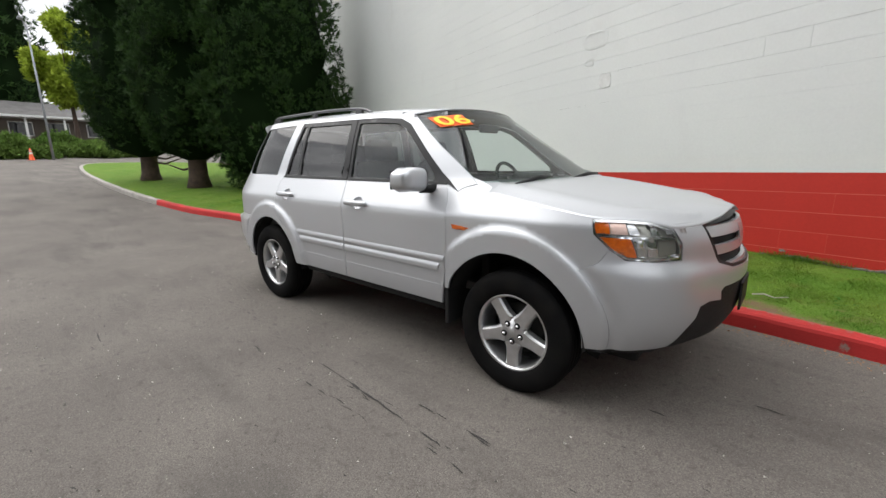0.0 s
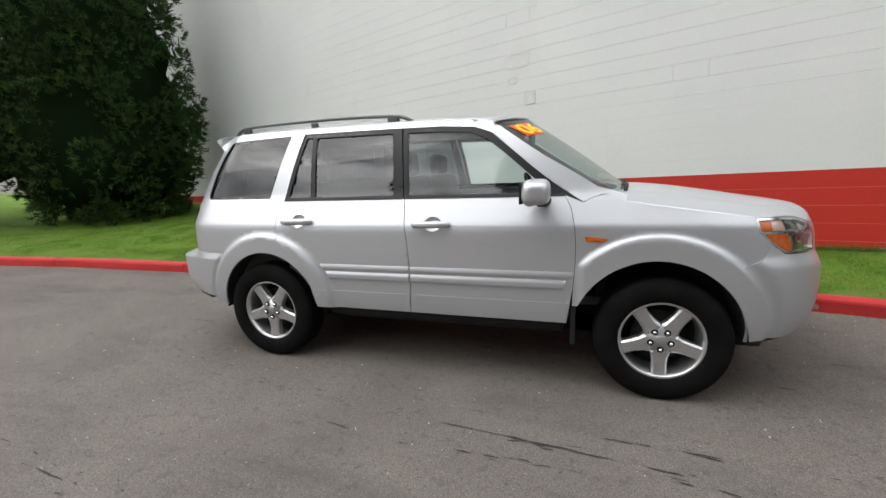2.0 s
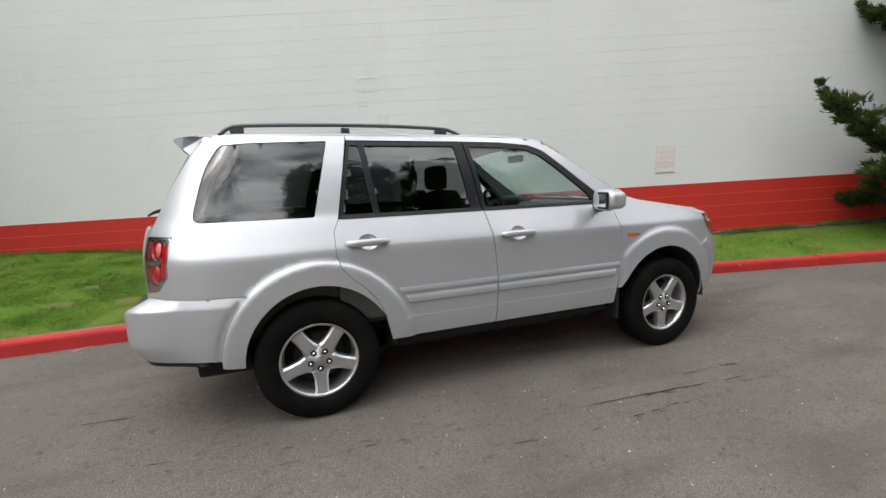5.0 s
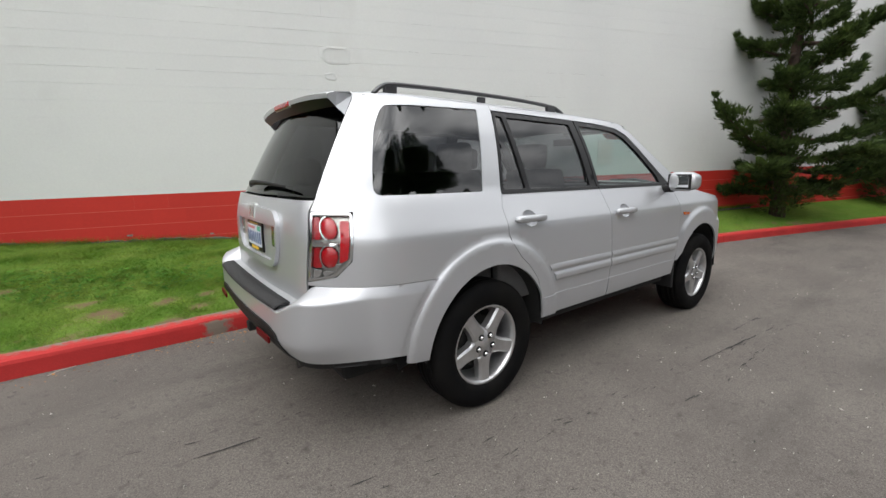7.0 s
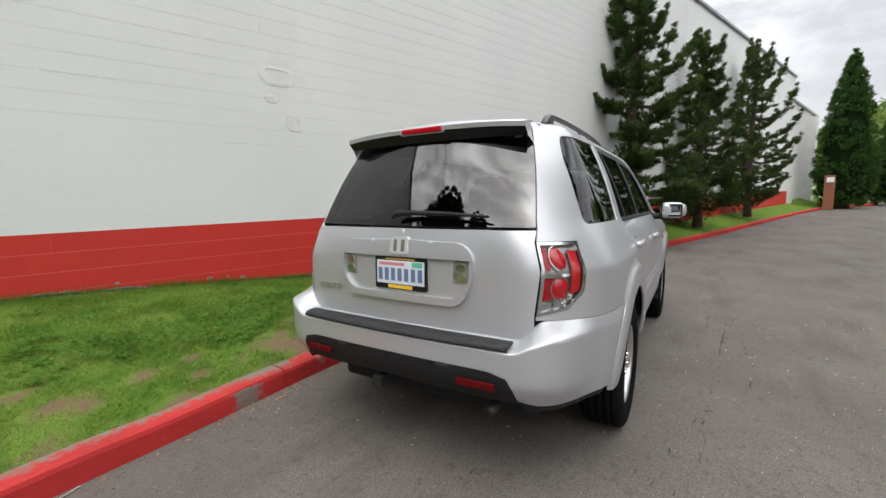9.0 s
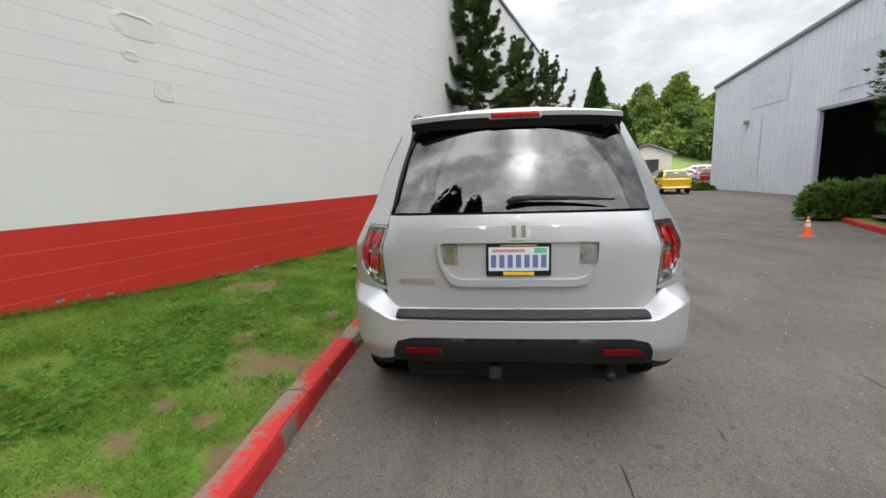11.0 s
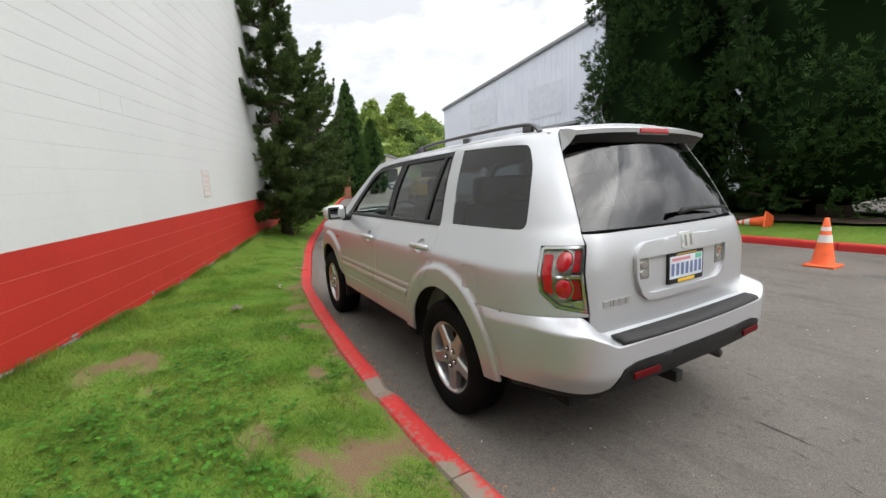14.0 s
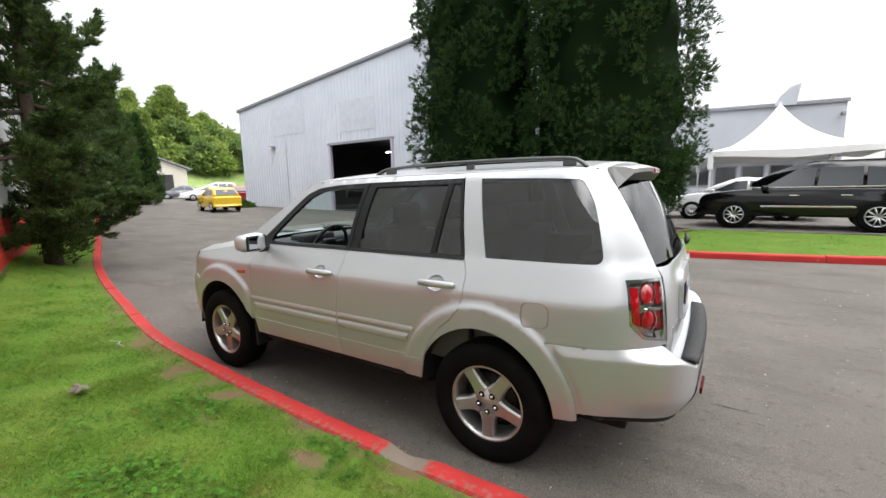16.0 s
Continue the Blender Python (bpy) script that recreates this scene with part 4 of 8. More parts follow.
def panel(name, outline, material, parent, holes=(), surf=skin, step=0.035, off=0.0, sides="r", thick=0.012, gap=0.0022, label="", rows=(1.016, 1.030)):
    """A sheet of the skin within an outline, with holes, a folded-in edge, and a hairline gap round it.
    rows: heights at which the skin has a crease.
    sides: r, l, or both for one sheet over the car's middle."""
    from mathutils.geometry import delaunay_2d_cdt

    loops = [shrink(list(outline), gap) if gap else list(outline)] + [list(h) for h in holes]
    if sides == "both" and gap:
        # the middle line stays closed
        ends = (-3.02, 2.95)
        loops[0] = [(o[0], q[1]) if o[0] in ends else q for o, q in zip(outline, loops[0])]
    loops = [densify([tuple(p) for p in lp], step) for lp in loops]
    flat, edges, spans = [], [], []
    for lp in loops:
        b = len(flat)
        flat += [tuple(p) for p in lp]
        edges += [(b + k, b + (k + 1) % len(lp)) for k in range(len(lp))]
        spans.append((b, len(lp)))
    arr = np.array(flat)
    lo, hi = arr.min(0), arr.max(0)
    level = np.arange(lo[1] + step / 2, hi[1], step)
    creases = [r for r in rows if lo[1] < r < hi[1]]
    if creases:
        level = np.r_[[v for v in level if min(abs(v - r) for r in creases) > 0.5 * step], creases]
    gx, gy = np.meshgrid(np.arange(lo[0] + step / 2, hi[0], step), level)
    grid = np.stack([gx.ravel(), gy.ravel()], 1)
    if step < 0.03:
        # points along both edges of the wheel arch flares keep their crease clean
        ring = np.array([(cx + q * a * math.cos(t), cz + q * b * math.sin(t)) for cx, cz, a, b in ARCH.values() for q in (1.255, 1.2875, 1.32) for t in np.arange(-0.2, math.pi + 0.2, step / (q * a))])
        ring = ring[(ring > lo).all(1) & (ring < hi).all(1)]
        if len(ring):
            clear = np.array([np.min(np.hypot(ring[:, 0] - g[0], ring[:, 1] - g[1])) > 0.6 * step for g in grid], bool)
            grid = np.r_[grid[clear], ring]
    if len(grid):
        keep = inside(grid, loops[0])
        for h in loops[1:]:
            keep &= ~inside(grid, h)
        grid = grid[keep]
    if len(grid):
        near = np.array([np.min(np.hypot(arr[:, 0] - g[0], arr[:, 1] - g[1])) for g in grid])
        grid = grid[near > step * 0.4]
        arr = np.r_[arr, grid]
    co, _, tris, orig, _, _ = delaunay_2d_cdt([Vector(p) for p in arr.tolist()], edges, [], 0, 1e-6)
    co = np.array([tuple(c) for c in co])
    tris = np.array([t for t in tris if len(t) == 3])
    mid = co[tris].mean(1)
    keep = inside(mid, loops[0])
    for h in loops[1:]:
        keep &= ~inside(mid, h)
    tris = tris[keep]
    p = surf(co[:, 0], co[:, 1], off)
    if sides == "both":
        p[np.isclose(co[:, 0], -3.02) | np.isclose(co[:, 0], 2.95), 1] = 0.0
    up = surf(co[:, 0], co[:, 1], off + 0.01) - p
    a, b, c = p[tris[:, 0]], p[tris[:, 1]], p[tris[:, 2]]
    flip = (np.cross(b - a, c - a) * up[tris[:, 0]]).sum(1) < 0
    tris[flip] = tris[flip][:, ::-1]
    verts, faces = [tuple(v) for v in p], [tuple(int(i) for i in t) for t in tris]
    if thick:
        for b0, n in spans:
            ring = np.array(flat[b0 : b0 + n])
            top, low = surf(ring[:, 0], ring[:, 1], off), surf(ring[:, 0], ring[:, 1], off - thick)
            if sides == "both":
                for r3 in (top, low):
                    r3[np.isclose(ring[:, 0], -3.02) | np.isclose(ring[:, 0], 2.95), 1] = 0.0
            k0 = len(verts)
            verts += [tuple(v) for v in top] + [tuple(v) for v in low]
            for k in range(n):
                k2 = (k + 1) % n
                if sides == "both" and abs(top[k][1]) < 2e-3 and abs(top[k2][1]) < 2e-3:
                    continue
                faces.append((k0 + k, k0 + k2, k0 + n + k2, k0 + n + k))
    if sides == "both":
        n = len(verts)
        verts += [(x, -y, z) for x, y, z in verts]
        faces += [tuple(n + i for i in f[::-1]) for f in faces]
    elif sides == "l":
        verts = [(x, -y, z) for x, y, z in verts]
        faces = [f[::-1] for f in faces]
    bm = bmesh.new()
    vs = [bm.verts.new(v) for v in verts]
    for f in faces:
        if len(set(f)) == len(f):
            try:
                bm.faces.new([vs[i] for i in f]).smooth = len(f) == 3
            except ValueError:
                pass
    if sides == "both":
        mids = [v for v in bm.verts if abs(v.co.y) < 2e-3]
        bmesh.ops.remove_doubles(bm, verts=mids, dist=0.0025)
    return part(name, bm, material, parent, label)


def grid_part(name, rows, material, parent, thick=0.0, label="", flip=False, face=None):
    """A sheet through rows of points, closed behind where it has a thickness."""
    rows = np.array(rows, float)
    h, w = rows.shape[:2]
    vs = [tuple(v) for v in rows.reshape(-1, 3)]
    fs = [(j * w + i, j * w + i + 1, (j + 1) * w + i + 1, (j + 1) * w + i) for j in range(h - 1) for i in range(w - 1)]
    if face is not None:
        a, b, c = (np.array([vs[f[k]] for f in fs]) for k in (0, 1, 2))
        flip = (np.cross(b - a, c - a).sum(0) * np.array(face)).sum() < 0
    if flip:
        fs = [f[::-1] for f in fs]
    ob = part(name, mesh_of(name, vs, fs, material, True), None, parent, label)
    if thick:
        m = ob.modifiers.new("sheet", "SOLIDIFY")
        m.thickness, m.offset = thick, -1.0
    return ob


def arch_points(which, a0, a1, n=22):
    cx, cz, a, b = ARCH[which]
    return [(cx + a * math.cos(radians(t)), cz + b * math.sin(radians(t))) for t in np.linspace(a0, a1, n)]


def flare_points(which, a0, a1, n=12):
    """The outer edge of a wheel arch's raised flare."""
    cx, cz, a, b = ARCH[which]
    return [(cx + 1.29 * a * math.cos(radians(t)), cz + 1.29 * b * math.sin(radians(t))) for t in np.linspace(a0, a1, n)]


def strip_skin(z0, z1, out):
    """The skin under a raised strip between two heights, with a rounded top and foot."""
    def surf(s, z, off=0.0):
        z = np.asarray(z, float)
        return skin(s, z, off + 0.001 + out * smooth01((z1 - z) / 0.016) * smooth01((z - z0 + 0.004) / 0.010))

    return surf


def nose_skin(s, z, off=0.0):
    """The front bumper's side: a sloping ledge under the headlamp, then an upright face."""
    s, z = np.asarray(s, float), np.asarray(z, float)
    cx, cz, a, b = ARCH[1]
    rho = np.hypot((s - cx) / a, (z - cz) / b)
    return skin(s, z, off + 0.018 * smooth01((0.868 - z) / 0.070) * smooth01((rho - 1.31) / 0.16) * (1 - smooth01((s - 2.20) / 0.25)))


def cup_loop(hx, hz, r=1.0):
    return [(hx + 0.012 + 0.060 * r * math.cos(t), hz + 0.046 * r * math.sin(t)) for t in np.linspace(0, 2 * math.pi, 22)[:-1]]


def cup_skin(hx, hz):
    """A shallow bowl in the door behind a handle."""
    def surf(s, z, off=0.0):
        s, z = np.asarray(s, float), np.asarray(z, float)
        q = ((s - hx - 0.012) / 0.060) ** 2 + ((z - hz) / 0.046) ** 2
        return skin(s, z, off - 0.026 * np.sqrt(np.clip(1 - q, 0, 1)))

    return surf


suv = tagged(new("suv"), "silver metallic suv parked against a red kerb, clean", "car")

# -- side panels --
B_SEAM = [(-0.218, 1.192), (-0.203, 1.12), (-0.178, 0.90), (-0.166, 0.743), (-0.170, 0.60), (-0.180, 0.43)]
R_SEAM = [(-1.172, 1.192), (-1.205, 1.12), (-1.206, 0.99), (-1.185, 0.915), (-1.13, 0.845), (-1.055, 0.784), (-0.985, 0.70), (-0.935, 0.585), (-0.900, 0.43)]
F_SEAM = [(0.800, 1.192), (0.838, 1.121), (0.858, 1.02), (0.866, 0.93), (0.864, 0.78), (0.853, 0.646), (0.822, 0.43)]
QGLASS = rounded([(-1.992, 1.208), (-2.050, 1.54), (-2.022, 1.640), (-1.190, 1.664), (-1.305, 1.206)], [0.05, 0.12, 0.09, 0.012, 0.012])
HEAD = rounded([(1.772, 1.056), (1.775, 0.985), (1.850, 0.915), (1.930, 0.866), (2.085, 0.860), (2.238, 0.862), (2.240, 0.94), (2.205, 1.012), (2.09, 1.045), (1.93, 1.056)], 0.02)
TAIL = rounded([(-2.300, 1.142), (-2.092, 1.140), (-2.118, 0.925), (-2.195, 0.850), (-2.340, 0.822)], [0.012, 0.03, 0.02, 0.02, 0.012])
FUEL = rounded([(-1.565, 1.008), (-1.718, 1.008), (-1.718, 0.872), (-1.565, 0.872)], 0.05)
for side in "rl":
    word = "driver side" if side == "l" else "passenger side"
    fd = panel("front_door", F_SEAM + B_SEAM[::-1], M_PAINT, suv, [cup_loop(-0.012, 1.030)], sides=side, step=0.028)
    rd = panel("rear_door", B_SEAM + R_SEAM[::-1], M_PAINT, suv, [cup_loop(-1.025, 1.048)], sides=side, step=0.028)
    # body side moulding, a raised strip on each door, and the crease under it
    for z0, z1, out, a, b in ((0.712, 0.752, 0.006, -0.850, 0.856), (0.645, 0.700, 0.009, -0.805, 0.812)):
        panel("side_moulding", [(-0.164, z0), (b - 0.012, z0), (b, z1), (-0.164, z1)], M_PAINT, fd, surf=strip_skin(z0, z1, out), sides=side, thick=0.010, gap=0.0, step=0.011)
        panel("side_moulding", [(a + 0.024, z0), (-0.176, z0), (-0.176, z1), (a, z1)], M_PAINT, rd, surf=strip_skin(z0, z1, out), sides=side, thick=0.010, gap=0.0, step=0.011)
    panel("sill_cladding", rounded([(-0.175, 0.432), (0.815, 0.432), (0.830, 0.561), (-0.170, 0.561)], 0.006), M_PAINT, fd, sides=side, off=0.003, thick=0.006, gap=0.001)
    panel("sill_cladding", rounded([(-0.892, 0.432), (-0.188, 0.432), (-0.180, 0.561), (-0.916, 0.561)], 0.006), M_PAINT, rd, sides=side, off=0.003, thick=0.006, gap=0.001)
    fender = [(0.800, 1.192), (0.838, 1.121), (0.858, 1.02), (0.866, 0.93), (0.864, 0.78), (0.853, 0.646), (0.850, 0.545)]
    fender += arch_points(1, 157, 3, 30) + flare_points(1, 3, 46) + [(1.80, 0.845), (1.850, 0.915), (1.775, 0.985), (1.772, 1.056), (1.55, 1.084), (1.30, 1.120), (1.08, 1.156), (0.95, 1.178), (0.905, 1.150)]
    panel("front_fender", fender, M_PAINT, suv, sides=side, gap=0.0008, step=0.019)
    quarter = [(-1.172, 1.192), (-1.205, 1.12), (-1.206, 0.99), (-1.185, 0.915), (-1.13, 0.845), (-1.055, 0.784), (-0.985, 0.70), (-0.935, 0.585), (-0.900, 0.43)]
    quarter += arch_points(-1, 10, 176, 30) + flare_points(-1, 176, 132) + [(-1.74, 0.805), (-1.95, 0.806), (-2.15, 0.806), (-2.342, 0.806), (-2.342, 0.822), (-2.195, 0.850), (-2.118, 0.925), (-2.092, 1.140), (-2.300, 1.142), (-2.275, 1.20), (-2.225, 1.60), (-2.205, 1.70), (-1.8, 1.702), (-1.072, 1.700), (-1.075, 1.672)]
    holes = [QGLASS] + ([FUEL] if side == "l" else [])
    qp = panel("quarter_panel", quarter, M_PAINT, suv, holes, sides=side, step=0.021, gap=0.001)
    if side == "l":
        panel("fuel_flap", FUEL, M_PAINT, qp, sides=side, off=-0.0005, gap=0.003)
    rail = [(-1.072, 1.668), (-0.336, 1.660), (0.0, 1.652), (0.23, 1.632), (0.345, 1.588), (0.46, 1.492), (0.585, 1.385), (0.74, 1.262), (0.905, 1.152), (0.95, 1.180), (1.03, 1.199), (0.993, 1.232), (0.861, 1.318), (0.692, 1.422), (0.554, 1.515), (0.42, 1.612), (0.34, 1.664), (0.20, 1.684), (-0.3, 1.698), (-1.072, 1.701)]
    panel("roof_side_rail", rail, M_PAINT, suv, sides=side, gap=0.0015)
    panel("pillar_foot", [(0.915, 1.158), (1.12, 1.140), (1.14, 1.185), (1.07, 1.212), (0.99, 1.236), (0.94, 1.205)], M_PAINT, suv, sides=side, off=-0.005, thick=0, gap=0, step=0.03)
    panel("nose_corner", [(2.17, 0.985), (2.46, 0.985), (2.50, 1.030), (2.17, 1.030)], M_PAINT, suv, sides=side, off=-0.010, thick=0, gap=0, step=0.03)
    f_out = [(-0.222, 1.196), (-0.243, 1.40), (-0.278, 1.660), (0.0, 1.651), (0.23, 1.631), (0.345, 1.587), (0.46, 1.491), (0.585, 1.384), (0.74, 1.260), (0.905, 1.150), (0.80, 1.196)]
    f_in = rounded([(-0.192, 1.210), (-0.210, 1.40), (-0.240, 1.625), (0.0, 1.617), (0.205, 1.600), (0.31, 1.555), (0.43, 1.460), (0.545, 1.360), (0.655, 1.265), (0.685, 1.210)], 0.02)
    r_out = [(-1.168, 1.196), (-1.120, 1.42), (-1.066, 1.668), (-0.286, 1.660), (-0.250, 1.40), (-0.228, 1.196)]
    r_in = rounded([(-0.915, 1.210), (-0.940, 1.42), (-0.962, 1.634), (-0.350, 1.628), (-0.318, 1.40), (-0.300, 1.210)], 0.015)
    v_in = rounded([(-1.140, 1.212), (-1.098, 1.42), (-1.052, 1.638), (-0.998, 1.636), (-0.975, 1.42), (-0.952, 1.212)], 0.012)
    panel("window_frame", f_out, M_FRAME, fd, [f_in], sides=side, off=-0.004, thick=0.03, gap=0.001)
    panel("window_frame", r_out, M_FRAME, rd, [r_in, v_in], sides=side, off=-0.004, thick=0.03, gap=0.001)
    panel("belt_strip", [(-0.215, 1.188), (0.80, 1.188), (0.80, 1.203), (-0.215, 1.203)], M_BLACK, fd, sides=side, off=0.004, thick=0.01, gap=0)
    panel("belt_strip", [(-1.168, 1.188), (-0.226, 1.188), (-0.226, 1.203), (-1.165, 1.203)], M_BLACK, rd, sides=side, off=0.004, thick=0.01, gap=0)
    if side == "r":
        panel("window_pane", f_in, M_GLASS, fd, sides=side, off=-0.014, thick=0, gap=0)
    panel("window_pane", r_in, M_GLASS_DARK, rd, sides=side, off=-0.014, thick=0, gap=0)
    panel("vent_pane", v_in, M_GLASS_DARK, rd, sides=side, off=-0.014, thick=0, gap=0)
    panel("quarter_pane", QGLASS, M_GLASS_DARK, qp, sides=side, off=-0.005, thick=0, gap=0.001)
    panel("pillar_trim", [(-2.06, 1.19), (-2.285, 1.19), (-2.235, 1.66), (-2.07, 1.68)], M_DASH, qp, sides=side, off=-0.040, thick=0, gap=0, step=0.08)
    # handles: a bar over a scooped cup
    sg = -1 if side == "r" else 1
    for door, hx, hz in ((fd, -0.012, 1.030), (rd, -1.025, 1.048)):
        panel("handle_cup", cup_loop(hx, hz), M_PAINT, door, surf=cup_skin(hx, hz), sides=side, thick=0, gap=0, step=0.010)
        y = sg * (0.958 * float(HALF_W(hz)) / 0.958 + 0.022)
        bm = tube_bm([(hx - 0.122, y - sg * 0.022, hz + 0.001), (hx - 0.112, y - sg * 0.004, hz), (hx - 0.06, y + sg * 0.004, hz), (hx + 0.06, y + sg * 0.004, hz), (hx + 0.112, y - sg * 0.004, hz), (hx + 0.122, y - sg * 0.022, hz + 0.001)], [0.013, 0.019, 0.021, 0.021, 0.019, 0.013], 12)
        for v in bm.verts:
            v.co.y = y + (v.co.y - y) * 0.75
        part("handle", bm, M_PAINT, door, smooth=True)
    # amber side marker on the fender
    panel("side_marker", rounded([(0.912, 0.962), (1.045, 0.950), (1.012, 0.932), (0.925, 0.934)], 0.006), M_AMBER, suv, sides=side, off=0.006, thick=0.008, gap=0, step=0.02, label="amber side marker lamp")

# -- hidden near-black liner, added to keep the panel gaps dark; wheel wells, floor --
liner = [(-2.90, 0.50), (-1.80, 0.44)] + arch_points(-1, 168, 12) + [(-0.87, 0.44), (0.82, 0.44)] + arch_points(1, 168, 12) + [(1.78, 0.42), (2.95, 0.50), (2.95, 0.74), (2.20, 0.80), (1.70, 0.97), (1.0, 1.03), (0.85, 1.06), (0.80, 1.15), (-2.25, 1.16), (-3.02, 1.14), (-3.02, 0.50)]
panel("inner_shell", liner, M_DARK, suv, off=-0.035, sides="both", thick=0, gap=0, step=0.07)
for which in (1, -1):
    cx, cz, a, b = ARCH[which]
    for sg in (-1, 1):
        rows = [[(cx + (a + 0.004) * math.cos(t), sg * y, cz + (b + 0.004) * math.sin(t)) for t in np.linspace(0.02, math.pi - 0.02, 26)] for y in (0.940, 0.80, 0.62)]
        grid_part("wheel_well", rows, M_DARK, suv)
        rows = [[(cx, sg * 0.62, cz)] * 26, [(cx + (a + 0.004) * math.cos(t), sg * 0.62, cz + (b + 0.004) * math.sin(t)) for t in np.linspace(-0.35, math.pi + 0.35, 26)]]
        grid_part("wheel_well", rows, M_DARK, suv)
part("underbody", box_bm(4.0, 1.24, 0.18, (-0.06, 0, 0.33), 0.03), M_DARK, suv)
# floor pan and sills: near-black boxes added to deepen the shade under the car
part("floor_pan", box_bm(1.66, 1.50, 0.15, (-0.03, 0, 0.355), 0.05), M_DARK, suv)
for sg in (-1, 1):
    part("sill", box_bm(1.66, 0.10, 0.09, (-0.03, sg * 0.835, 0.405), 0.02), M_DARK, suv)
    part("mud_flap", box_bm(0.030, 0.19, 0.26, (0.858, sg * 0.85, 0.430), 0.008), M_BLACK, suv)
tube = tube_bm([(-1.0, -0.42, 0.33), (-1.9, -0.45, 0.33), (-2.18, -0.47, 0.35), (-2.25, -0.47, 0.345)], [0.028, 0.028, 0.028, 0.028], 10)
part("exhaust_pipe", tube, mat("dull_steel", (0.06, 0.057, 0.055), 0.6, 0.7), suv, smooth=True)
part("tow_receiver", box_bm(0.14, 0.06, 0.06, (-2.28, 0.12, 0.40), 0.008), M_DARK, suv)

# -- front end --
fb = flare_points(1, 3, 46) + [(1.80, 0.845), (1.850, 0.914), (1.930, 0.864), (2.085, 0.857), (2.240, 0.858), (2.247, 0.94), (2.215, 1.008), (2.43, 1.012), (2.467, 0.922), (2.532, 0.812), (2.65, 0.775), (2.95, 0.765), (2.95, 0.690), (2.57, 0.684), (2.540, 0.665), (2.55, 0.615), (2.45, 0.625), (2.36, 0.612), (2.34, 0.550), (2.275, 0.495), (2.235, 0.43), (2.21, 0.405)]
bumper = panel("front_bumper", fb, M_PAINT, suv, surf=nose_skin, sides="both", gap=0.0006, step=0.024)
panel("lower_intake", [(2.20, 0.40), (2.235, 0.44), (2.275, 0.50), (2.34, 0.552), (2.36, 0.615), (2.45, 0.63), (2.55, 0.62), (2.535, 0.69), (2.56, 0.72), (2.95, 0.73), (2.95, 0.38), (2.3, 0.375)], M_BLACK, bumper, off=-0.006, sides="both", thick=0.03, gap=0, label="black lower grille and skid panel")
for side in "rl":
    panel("front_lip", [(1.80, 0.370), (2.19, 0.360), (2.22, 0.405), (1.79, 0.40)], M_BLACK, bumper, off=-0.008, sides=side, thick=0.03, gap=0)
part("front_plate", box_bm(0.012, 0.31, 0.155, (2.322, 0, 0.585), 0.003), M_BLACK, suv, "empty black plate holder")
grille = panel("grille", [(2.432, 1.013), (2.469, 0.922), (2.534, 0.814), (2.65, 0.778), (2.95, 0.768), (2.95, 1.058), (2.80, 1.055)], M_DARK, suv, off=-0.045, sides="both", thick=0, gap=0)
ring = [(2.432, 1.012), (2.469, 0.922), (2.534, 0.814), (2.65, 0.778), (2.95, 0.768), (2.95, 0.782), (2.66, 0.792), (2.552, 0.826), (2.49, 0.926), (2.455, 1.004), (2.95, 1.044), (2.95, 1.058), (2.80, 1.055)]
panel("grille_surround", ring, M_FRAME, grille, off=-0.002, sides="both", thick=0.04, gap=0)
for z0, z1 in ((0.945, 1.0), (0.850, 0.900), (0.774, 0.800)):
    panel("grille_bar", [(2.46 + (1.01 - z0) * 0.35, z0), (2.95, z0), (2.95, z1), (2.46 + (1.01 - z1) * 0.35, z1)], M_PAINT, grille, off=-0.012, sides="both", thick=0.02, gap=0)
badge = panel("grille_badge", [(2.88, 0.865), (2.95, 0.865), (2.95, 0.985), (2.865, 0.985)], M_ALLOY, grille, off=-0.010, sides="both", thick=0.01, gap=0, step=0.02, label="plain chrome emblem")
M_PINKISH = mat("pink_reflector", (0.72, 0.52, 0.45), 0.25, 0.4)
# darker copy of the reflector, with the headlamp bowls' shade put into its colour
M_BOWL = mat("shaded_lamp_bowl", (0.34, 0.34, 0.31), 0.25, 0.6)
